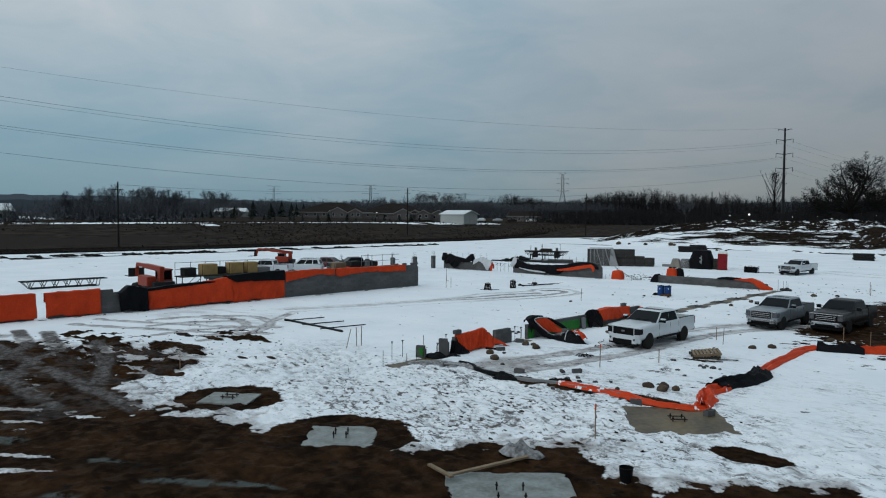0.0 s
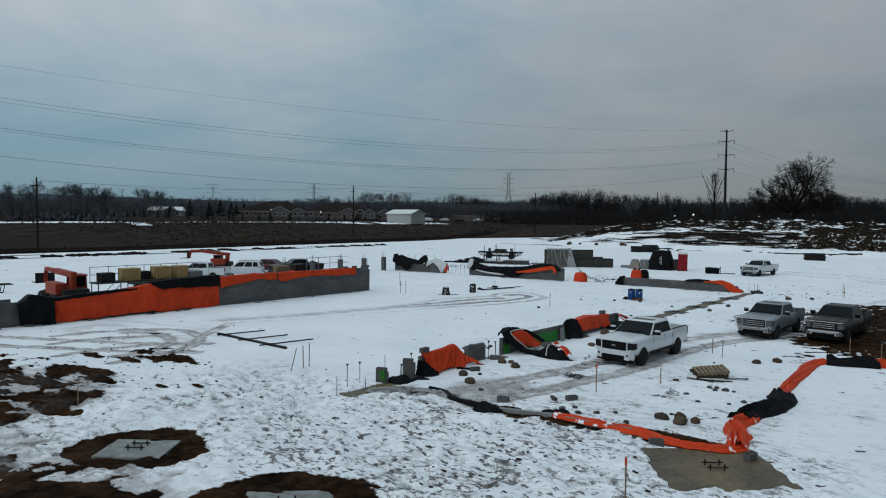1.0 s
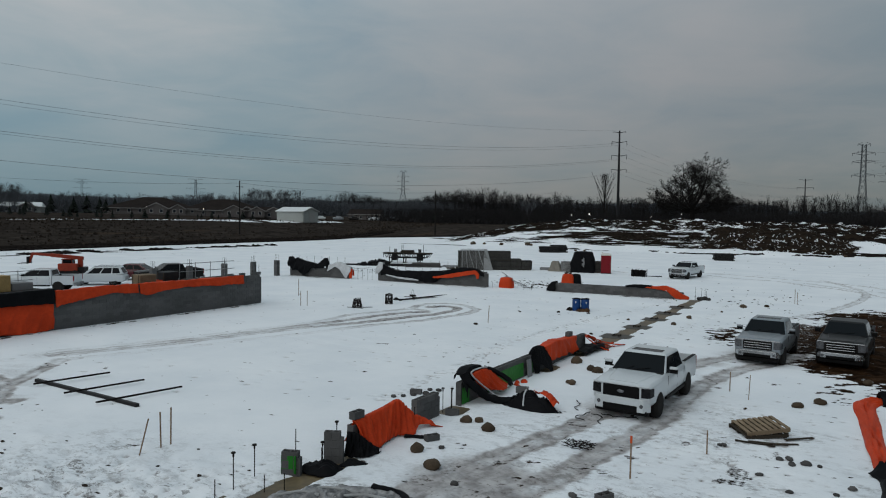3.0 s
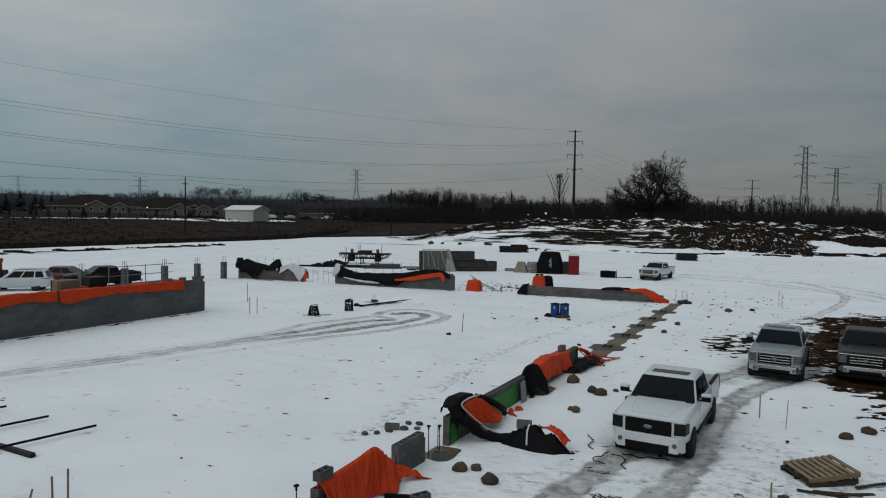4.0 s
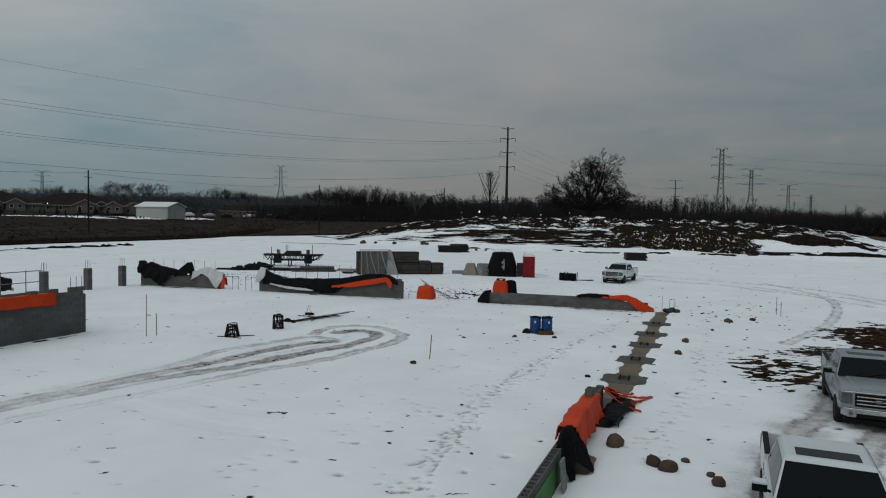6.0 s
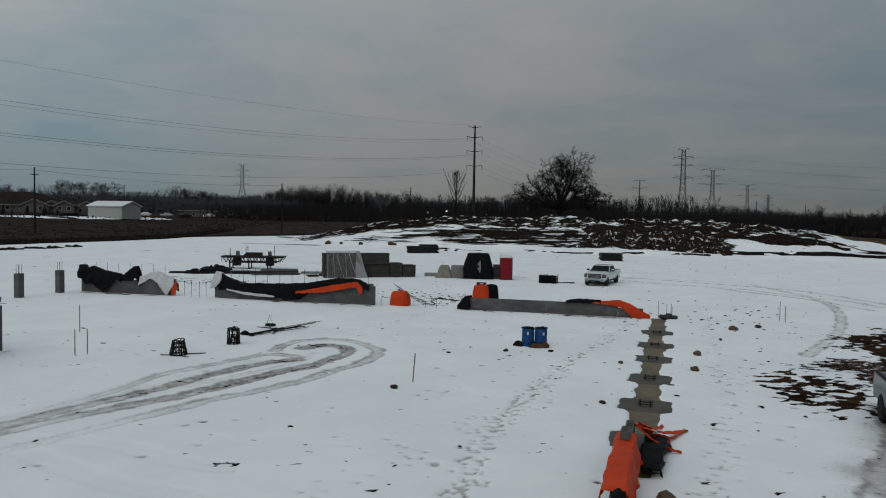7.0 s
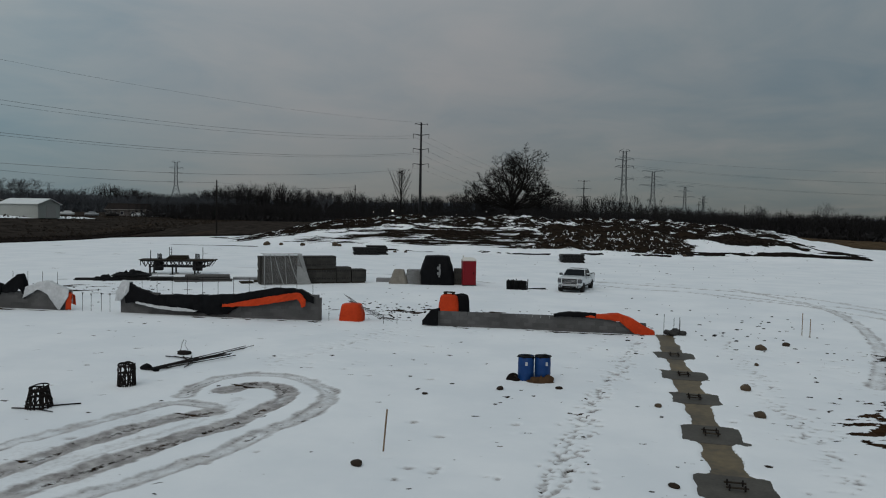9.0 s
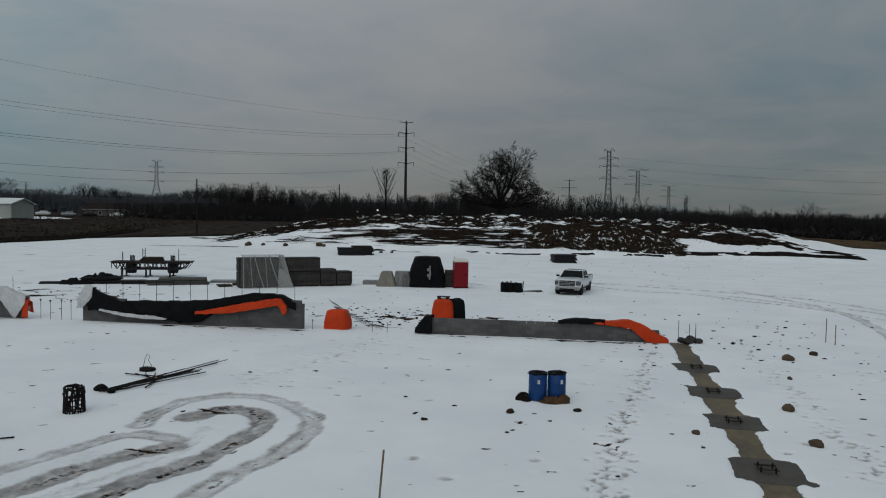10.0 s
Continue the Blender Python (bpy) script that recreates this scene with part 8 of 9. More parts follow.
tent("bulky equipment under a tight black tarp", K, -16.05, 63.2, 2.6, 2.2, 2.38, 15, 1.7, top=0.74, knee=0.42)
tent("load under a pale tan clouded poly sheet", M["tan_poly"], -19.05, 62.3, 1.62, 1.3, 1.22, 15, 2.9, "covered_load", 0.46)
tent("blocks under a grey sheet", M["clear_poly"], -17.85, 62.7, 1.3, 1.2, 1.22, 15, 3.9, "covered_load", 0.9, 0.6)
tent("blocks under a crumpled grey sheet", M["clear_poly"], -17.3, 62.4, 0.9, 0.9, 1.05, 15, 4.9, "covered_load", 0.92, 0.6)
block_cube(-14.3, 63.6, 0.1, 15, 6, 2, 5, "half stack of grey concrete blocks beside the covered equipment")
bm = bmesh.new()
for k, (dx, z, w, h) in enumerate(((0.1, 1.62, 0.12, 0.22), (0.02, 1.42, 0.26, 0.24), (0.12, 1.2, 0.14, 0.26), (0.04, 0.98, 0.28, 0.24), (0.08, 0.78, 0.12, 0.24))):
    box(bm, (dx, -0.03 * (1.62 - z), z), (w, 0.01, h))
solo("sheet_marking", bm, M["grey_concrete"], "pale unreadable marking printed on the black tarp", "marking", m=pose(-15.65, 61.98, 0.0, 8, 0, 15))
bm = bmesh.new()
box(bm, (0, 0, 0.16), (1.3, 0.8, 0.34))
solo("concrete_beam", bm, M["grey_concrete"], "low grey concrete block lying on the snow", "concrete", m=pose(-20.6, 63.2, -0.02, 0, 0, 12), bevel=0.03)


def scaffold(x, y, rz):
    """A work platform on steel trusses with materials on its deck."""
    root = thing("work_platform", "dark steel truss platform loaded with scaffold planks", "scaffold platform", x, y, -0.04, rz)
    for sy in (-0.7, 0.7):
        bm = bmesh.new()
        beam(bm, (-3.1, sy, 1.25), (3.1, sy, 1.25), 0.14, 0.14)
        beam(bm, (-2.4, sy, 0.72), (2.4, sy, 0.72), 0.12, 0.12)
        for k in range(9):
            xa = -3.0 + k * 0.66
            beam(bm, (xa, sy, 1.25), (min(xa + 0.33, 2.4), sy, 0.72), 0.07, 0.07)
            beam(bm, (min(xa + 0.33, 2.4), sy, 0.72), (xa + 0.66, sy, 1.25), 0.07, 0.07)
        beam(bm, (-3.1, sy, 1.25), (-3.1, sy, 0.8), 0.05, 0.05)
        beam(bm, (3.1, sy, 1.25), (2.7, sy, 0.72), 0.05, 0.05)
        part("truss", bm, M["steel"], root)
    bm = bmesh.new()
    box(bm, (0, 0, 1.32), (6.4, 1.7, 0.07))
    part("deck", bm, M["dark_wood"], root, "dark plank deck")
    for px in (-2.3, -0.4, 1.5):
        for sy in (-0.7, 0.7):
            bm = bmesh.new()
            beam(bm, (px, sy, 0.0), (px, sy, 0.9), 0.12, 0.12)
            box(bm, (px, sy, 0.05), (0.4, 0.4, 0.06))
            part("leg", bm, M["steel"], root)
    for px, n in ((-1.7, 4), (1.55, 4)):
        for k in range(n):
            bm = bmesh.new()
            rod(bm, (px + 0.1 * k - 0.15, 0.2, 1.3), (px + 0.1 * k - 0.15, 0.2, 1.85 - 0.05 * (k % 2)), 0.045)
            part("post", bm, M["steel"], root)
    for px in (-1.75, 1.6):
        bm = bmesh.new()
        lathe(bm, [(0.42, 0.35), (0.45, 0.5), (0.45, 1.0), (0.40, 1.2), (0.2, 1.25)], "Z", 14, (px, 0, 0))
        part("lift_drum", bm, M["steel"], root, "dark winch drum under the deck", smooth=True)
    bm = bmesh.new()
    for k in range(4):
        box(bm, (-0.1 + 0.04 * k, 0, 1.42 + 0.08 * k), (1.8 - 0.12 * k, 1.1, 0.06))
    part("plank_stack", bm, M["dark_wood"], root, "stack of dark planks")
    for px, z0, z1, w in ((-2.5, 0.0, 2.1, 0.06), (2.0, 1.3, 2.4, 0.05)):
        bm = bmesh.new()
        beam(bm, (px, 0.3, z0), (px, 0.3, z1), w, w)
        part("upright_post", bm, M["steel"], root)
    bm = bmesh.new()
    for px in (-0.9, -0.7):
        beam(bm, (px, 0.3, 1.3), (px, 0.3, 2.4), 0.04, 0.04)
    for k in range(3):
        beam(bm, (-0.9, 0.3, 1.7 + 0.25 * k), (-0.7, 0.3, 1.7 + 0.25 * k), 0.03, 0.03)
    part("ladder", bm, M["steel"], root)
    return root


scaffold(-39.75, 62.6, 22)


def slab_stack(x, y, w, d, h, n, rz, mater, label, name="plank_stack", group="flat stacks"):
    root = thing(name, label, "stack", x, y, -0.03, rz, group)
    for k in range(n):
        bm = bmesh.new()
        j = rr.uniform(-0.12, 0.12)
        box(bm, (j, rr.uniform(-0.05, 0.05), h / n * (k + 0.5)), (w * rr.uniform(0.93, 1.0), d, h / n * 0.82), rr.uniform(-2, 2))
        part("plank", bm, M[mater], root, bevel=0.01)
    return root


slab_stack(-33.6, 57.6, 3.6, 1.2, 0.55, 3, 30, "rubble", "stack of grey concrete slabs on the snow", "slab_stack")
slab_stack(-34.9, 56.5, 2.0, 0.8, 0.4, 2, 30, "rubble", "low stack of grey concrete slabs on the snow", "slab_stack")
slab_stack(-31.6, 60.2, 2.4, 1.0, 0.22, 2, 20, "galv", "flat galvanised sheets lying on the snow", "sheet_stack")
slab_stack(-42.3, 54.4, 2.0, 0.5, 0.22, 2, 26, "steel", "dark steel planks lying flat on the snow")
heap("crumpled_tarp", "black tarp slumped over low forms on the snow", K, (-40.9, 54.9, -0.05), (1.5, 0.5), 0.42, 6.1, 22, group="black tarps beyond the walls")
heap("crumpled_tarp", "black tarp slumped over a stack of forms", K, (-39.6, 56.1, 0.30), (1.55, 0.85), 0.42, 7.3, 25, group="black tarps beyond the walls")
slab_stack(-39.6, 56.2, 2.6, 1.4, 0.55, 4, 25, "steel", "low stack of dark steel forms on the snow")
slab_stack(-37.2, 56.6, 1.8, 0.9, 0.32, 3, 25, "steel", "small pile of dark steel forms on the snow")
slab_stack(-30.0, 57.3, 1.0, 0.8, 0.2, 2, 40, "dark_wood", "dark empty pallets lying on the snow")
slab_stack(-29.6, 58.6, 1.0, 0.8, 0.2, 2, 30, "dark_wood", "dark empty pallets lying on the snow")
for x, y, rz in ((-6.95, 100.5, 15), (-36.8, 103.5, 24)):
    slab_stack(x, y, 3.0 if x > -20 else 3.8, 2.4, 1.1, 6, rz, "steel", "tall stack of black form panels on the snow", "panel_stack", "panel stacks")
slab_stack(-35.6, 105.0, 3.0, 2.0, 1.35, 6, 24, "steel", "tall stack of black form panels on the snow", "panel_stack", "panel stacks")
jacks = thing("jack_pile", "dark pile of steel jacks and cans on the snow", "steel pile", -9.2, 61.2, -0.02)
for k in range(22):
    x, y = rr.uniform(-0.9, 0.9), rr.uniform(-0.5, 0.5)
    bm = bmesh.new()
    rod(bm, (x, y, 0.0), (x + rr.uniform(-0.25, 0.25), y + rr.uniform(-0.2, 0.2), rr.uniform(0.3, 0.85)), 0.045, 0.04, 5)
    part("jack", bm, M["trim_black"], jacks)
for k in range(5):
    bm = bmesh.new()
    lathe(bm, [(0.19, 0), (0.2, 0.62), (0.17, 0.72), (0.001, 0.72)], "Z", 10, (-0.6 + 0.3 * k, 0.12 * (k % 2), 0.0))
    part("can", bm, M["trim_black"], jacks)
bm = bmesh.new()
for k in range(7):
    rod(bm, (-0.9 + 0.1 * k, 0.2 * rr.random(), 0.04), (0.9, -0.2 + 0.12 * k, 0.06), 0.03, 0.03, 5)
solo("pipe_pile", bm, M["steel"], "dark pipes lying flat beside the steel pile", "pipe", m=pose(-7.9, 62.0, 0.0, 0, 0, 10))


def lying_truss(x, y, rz):
    root = thing("steel_truss", "dark steel truss lying in the snow beyond the wall", "truss", x, y, 0.05, rz)
    for z, half in ((0.0, 2.7), (0.6, 3.4)):
        for sy in (-0.4, 0.4):
            bm = bmesh.new()
            beam(bm, (-half, sy, z), (half, sy, z), 0.09, 0.09)
            part("chord", bm, M["steel"], root)
    for k in range(14):
        xa = -3.3 + k * 0.47
        for sy in (-0.4, 0.4):
            bm = bmesh.new()
            beam(bm, (xa, sy, 0.6), (max(-2.7, min(2.7, xa + (0.3 if k % 2 else -0.3))), sy, 0.0), 0.05, 0.05)
            part("web", bm, M["steel"], root)
    return root


lying_truss(-43.2, -2.6, 88)


def column(x, y, h=1.5):
    root = thing("block_column", "grey block column with rebar standing out of its top", "column", x, y, -0.06, 0, "block columns")
    for k in range(int(h / 0.2)):
        bm = bmesh.new()
        box(bm, (0, 0, k * 0.2 + 0.1), (0.40, 0.40, 0.188))
        part("block", bm, M["cmu"], root)
    bm = bmesh.new()
    box(bm, (0, 0, h / 2 - 0.05), (0.37, 0.37, h - 0.2))
    part("core", bm, M["mortar"], root)
    for sx in (-0.1, 0.1):
        for sy in (-0.1, 0.1):
            bm = bmesh.new()
            rod(bm, (sx, sy, h - 0.3), (sx, sy, h + 0.55), 0.012, 0.012, 5)
            part("rebar", bm, M["rust"], root)
    return root


for y in (31.0, 34.5, 37.6):
    column(-38.5, y, 1.62)
for y in (27.2, 23.6):
    column(-38.5, y, 1.62)


def walk_platform(x, y0, y1, z, label, rails=True):
    """Mason's staging behind the wall with a guard rail."""
    root = thing("masons_staging", label, "scaffold", x, y0, 0, 0, "staging behind the wall")
    L = y1 - y0
    bm = bmesh.new()
    box(bm, (0, L / 2, z), (1.2, L, 0.08))
    part("deck", bm, M["dark_wood"], root)
    for t in np.arange(0.1, L, 1.9):
        for sx in (-0.5, 0.5):
            bm = bmesh.new()
            beam(bm, (sx, t, -0.05), (sx, t, z), 0.05, 0.05)
            beam(bm, (sx, t, 0.3), (sx, min(t + 1.5, L), z - 0.1), 0.03, 0.03)
            part("standard", bm, M["steel"], root)
    if rails:
        for h in (0.5, 1.0):
            bm = bmesh.new()
            rod(bm, (-0.5, 0, z + h), (-0.5, L, z + h), 0.022)
            part("guard_rail", bm, M["galv"], root)
        for t in np.arange(0.0, L + 0.1, 1.2):
            bm = bmesh.new()
            rod(bm, (-0.5, t, z), (-0.5, t, z + 1.05), 0.022)
            part("rail_post", bm, M["galv"], root)
    return root


walk_platform(-25.2, 16.2, 20.6, 1.85, "mason's staging with guard rail behind the block wall")
walk_platform(-27.8, 0.6, 8.6, 1.75, "mason's staging with guard rail behind the tarps")


def crate(x, y, z, s, rz, mater, label, group="boxes on the staging"):
    root = thing("crate", label, "crate", x, y, z, rz, group)
    bm = bmesh.new()
    box(bm, (0, 0, s[2] / 2), s)
    part("body", bm, M[mater], root, bevel=0.03)
    for k in (-0.35, 0.35):
        bm = bmesh.new()
        box(bm, (k * s[0], -s[1] / 2 - 0.01, s[2] / 2), (0.05, 0.02, s[2] * 0.96))
        part("batten", bm, M["dark_wood"], root)
    return root


for x, y, z, s, mater, label in ((-27.9, 3.0, 1.79, (0.9, 1.15, 0.82), "yellow", "faded yellow steel mortar box on the staging"), (-27.9, 5.2, 1.79, (0.9, 1.1, 0.85), "yellow", "faded yellow steel mortar box on the staging"), (-27.7, 6.5, 1.79, (0.8, 0.85, 0.85), "yellow", "faded yellow steel mortar box on the staging"), (-28.2, 4.1, 1.79, (0.7, 0.7, 0.55), "steel", "dark steel box on the staging"),
                                 (-27.8, 1.4, 1.79, (0.8, 0.9, 0.6), "steel", "dark steel box on the staging"), (-27.9, 7.6, 1.79, (0.9, 1.1, 0.4), "grey_concrete", "stack of grey blocks on the staging"),
                                 (-25.3, 13.4, 1.5, (0.8, 1.1, 0.9), "wood", "tan plywood crate behind the wall"), (-25.4, 15.1, 1.5, (0.8, 1.0, 0.95), "steel", "dark steel crate behind the wall"),
                                 (-25.3, 14.2, 1.5, (0.6, 0.5, 0.5), "orange", "orange box behind the wall")):
    crate(x, y, z, s, 0, mater, label)
walk_platform(-25.3, 12.4, 15.9, 1.45, "mason's staging carrying crates behind the wall", False)
for y in (18.9, 19.9, 20.9, 21.3):
    loose_block(WX, y, 90, 1.94)
for k in range(3):
    rebar(WX, 20.8 + 0.3 * k, 0.6, False, z=1.9)


# ---------------------------------------------------------------- trees, poles, buildings and distance
def bare_tree(label, x, y, height, spread, seed, lean=0.0, depth=6, trunk_r=0.35, group="bare trees", low=0.2, up=0.25, z=None, twigs=1.0, far=False):
    """A leafless tree: tapered trunk, forking limbs and fine twigs."""
    rnd = random.Random(seed)
    wood, fine = bmesh.new(), bmesh.new()

    def grow(p, d, length, r, level):
        steps = 3 if level < 4 else 2
        for k in range(steps):
            bend = Vector((rnd.uniform(-1, 1), rnd.uniform(-1, 1), rnd.uniform(-0.5, 1) * up * 2)) * (0.10 + 0.05 * level)
            d = (d + bend).normalized()
            q = p + d * (length / steps)
            r2 = r * (0.86 if level < 4 else 0.7)
            if level < 3:
                rod(wood, p, q, r, r2, 7 - level)
            else:
                rod(fine, p, q, max(r, 0.016), max(r2, 0.012), 3)
            if level < depth and k > 0 or level == 0 and k == steps - 1:
                for _ in range(1 if level < 2 or rnd.random() > 0.4 * twigs else 2):
                    side = Vector((rnd.uniform(-1, 1), rnd.uniform(-1, 1), rnd.uniform(-0.35, 0.75))).normalized()
                    nd = (d * rnd.uniform(0.35, 0.8) + side * spread).normalized()
                    if level < depth:
                        grow(q, nd, length * rnd.uniform(0.55, 0.82), r2 * rnd.uniform(0.5, 0.72), level + 1)
            p, r = q, r2
        if level < depth:
            for _ in range(2 if level else 3):
                side = Vector((rnd.uniform(-1, 1), rnd.uniform(-1, 1), rnd.uniform(-0.3, 0.6))).normalized()
                grow(p, (d + side * spread * 0.9).normalized(), length * rnd.uniform(0.6, 0.85), r * rnd.uniform(0.6, 0.8), level + 1)
    grow(Vector((0, 0, -0.4)), Vector((lean, 0, 1)).normalized(), height * low, trunk_r, 0)
    root = thing("tree", label, "tree", x, y, (ground_z(x, y) if z is None else z) - 0.1, 0, group)
    top = max([v.co.z for v in fine.verts] + [1.0])
    s = height / top
    for b in (wood, fine):
        bmesh.ops.scale(b, vec=(s, s, s), verts=b.verts)
    # far trees take the woods colour that has distance haze painted in
    part("trunk", wood, M["haze_tinted_woods" if far else "bark"], root, smooth=True)
    part("crown", fine, M["haze_tinted_woods" if far else "twig"], root, "bare dark twigs")
    return root


def spreading_oak(label, x, y, seed):
    """A wide old oak: short trunk, upright leaders and long low limbs, dense with twigs at their ends."""
    rnd = random.Random(seed)
    wood, fine = bmesh.new(), bmesh.new()

    def limb(p, d, length, r, level):
        steps = (8, 5, 4, 3, 2)[level]
        start = d.copy()
        for k in range(steps):
            wild = (0.20, 0.26, 0.30, 0.32, 0.3)[level]
            d = (d + start * 0.25 + Vector((rnd.uniform(-1, 1), rnd.uniform(-1, 1), rnd.uniform(-0.75, 1.0))) * wild).normalized()
            q = p + d * (length / steps)
            r2 = r * (0.85 if level < 2 else 0.78)
            if level < 2:
                rod(wood, p, q, max(r, 0.04), max(r2, 0.035), 6)
            else:
                rod(fine, p, q, max(r, 0.032 if level < 4 else 0.022), max(r2, 0.018), 3)
            if k >= (2 if level == 0 else 1) and level < 4:
                for _ in range(2):
                    if rnd.random() < (0.98, 0.90, 0.76, 0.55)[level]:
                        out = Vector((rnd.uniform(-1, 1), rnd.uniform(-1, 1), rnd.uniform(-0.45, 0.9))).normalized()
                        limb(q, (d * 0.6 + out).normalized(), length * rnd.uniform(0.34, 0.56) * (1.15 - 0.45 * k / steps), r2 * rnd.uniform(0.50, 0.70), level + 1)
            p, r = q, r2
    rod(wood, (0, 0, -1.5), (0.05, 0, 1.4), 0.85, 0.66, 9)
    rod(wood, (0.05, 0, 1.4), (0.1, 0, 3.0), 0.66, 0.58, 9)
    for tx, ty, tz, z0, r in ((-9.6, 0.5, 4.8, 1.9, 0.34), (-7.2, -2.5, 2.8, 1.6, 0.25), (-6.9, 1.5, 8.2, 2.3, 0.32), (-4.3, 0.5, 9.8, 2.6, 0.34), (-8.4, 2.0, 5.6, 2.0, 0.28), (8.6, 1.0, 3.6, 1.8, 0.28), (7.4, 0.0, 6.4, 2.1, 0.30), (-0.9, 0.5, 12.0, 2.9, 0.34), (-3.0, -1.0, 13.2, 2.8, 0.40), (0.6, 1.5, 14.2, 3.0, 0.40), (3.6, -0.5, 15.0, 3.0, 0.44), (4.9, 1.0, 11.6, 2.9, 0.34),
                              (8.2, 0.5, 5.2, 1.9, 0.32), (7.2, -2.0, 3.0, 1.6, 0.27), (4.8, 3.0, 6.6, 2.2, 0.27), (-4.6, -3.5, 5.8, 2.0, 0.26), (1.0, -4.0, 7.0, 2.4, 0.27)):
        to = Vector((tx, ty, tz - z0))
        limb(Vector((0.05, 0, z0)), to.normalized(), to.length * 0.96, r, 0)
    base = ground_z(x, y) - 0.3
    tall = 15.4 / max(v.co.z for v in fine.verts)
    for b in (wood, fine):
        bmesh.ops.scale(b, vec=(0.97, 0.97, tall), verts=b.verts)
        bmesh.ops.translate(b, vec=(0, 0, 6.3 - base), verts=b.verts)
    rod(wood, (0, 0, 0), (0, 0, 5.4 - base), 1.0, 0.86, 9)
    root = thing("tree", label, "tree", x, y, base, 0, "bare trees")
    part("trunk", wood, M["bark"], root, smooth=True)
    part("crown", fine, M["twig"], root, "bare dark twigs")
    return root


spreading_oak("large spreading bare oak on the mound", -22.1, 152.0, 4)


def slim_tree(label, x, y, height, width, seed, group="bare trees"):
    """A narrow leafless tree: one stem with rising side branches and sparse twigs."""
    rnd = random.Random(seed)
    wood, fine = bmesh.new(), bmesh.new()
    stem = [Vector((0.25 * noise.noise(Vector((k * 0.4, seed, 0))), 0.25 * noise.noise(Vector((k * 0.4, seed, 5))), height * k / 14)) for k in range(15)]
    for k, (a, b) in enumerate(zip(stem, stem[1:])):
        rod(wood, a, b, 0.42 * (1 - k / 15) + 0.06, 0.42 * (1 - (k + 1) / 15) + 0.06, 6)
    for k in range(36):
        t = 0.24 + 0.74 * (k / 35) ** 0.9
        p = stem[min(int(t * 14), 13)].lerp(stem[min(int(t * 14) + 1, 14)], t * 14 % 1)
        w = k * 2.4 + rnd.uniform(-0.5, 0.5)
        reach = width * 0.5 * math.sin(math.pi * min(1.0, 0.01 + (1 - t) * 1.05)) ** 0.75 * rnd.uniform(0.25, 1.25)
        rise = rnd.uniform(1.3, 3.4)
        reach *= min(1.0, (height - p.z + rnd.uniform(-1.5, 0.5)) / (reach * rise)) if reach > 0 else 1.0
        last, r = p, 0.15 * (1.1 - t) + 0.06
        for q in range(1, 6):
            f = q / 5
            nxt = p + Vector((math.cos(w) * reach * f ** 0.85, math.sin(w) * reach * f ** 0.85, reach * rise * f)) + Vector((rnd.uniform(-1, 1), rnd.uniform(-1, 1), rnd.uniform(-1, 1))) * 0.12
            nxt.z = min(nxt.z, height * 1.02)
            rod(fine, last, nxt, r, r * 0.8, 4)
            for _ in range(2):
                d = Vector((math.cos(w) + rnd.uniform(-1, 1), math.sin(w) + rnd.uniform(-1, 1), rnd.uniform(0.4, 1.8))).normalized()
                rod(fine, nxt, nxt + d * rnd.uniform(0.7, 2.0) * (1.2 - f * 0.5), 0.055, 0.04, 3)
            last, r = nxt, r * 0.8
    root = thing("tree", label, "tree", x, y, ground_z(x, y) - 0.1, 0, group)
    part("trunk", wood, M["bark"], root, smooth=True)
    part("crown", fine, M["twig"], root, "sparse bare twigs")
    return root


slim_tree("slim upright bare tree beyond the mound", -101.2, 332.0, 29.0 - ground_z(-101.2, 332.0), 11.5, 8)
small = [(-95, 225, 11, 3), (60, 330, 13, 15), (95, 360, 16, 17), (-233, 219, 13.5, 21), (-230, 222, 13.0, 22), (-223, 229, 13.0, 24), (-188, 47.5, 10.0, 26), (-186, 52, 10.5, 28), (-182, 59, 10.3, 27), (-178, 62.5, 9.8, 29), (-190, 42, 8, 31), (-176, 66, 9.5, 33), (-262, 120, 12, 34), (-266, 128, 12, 36)]
for x, y, h, sd2 in small:
    bare_tree("bare leafless tree on the skyline", x, y, h, 0.55, sd2, 0, 4 if x > -120 else 5, 0.2, "bare trees", 0.25, 0.4, far=True)


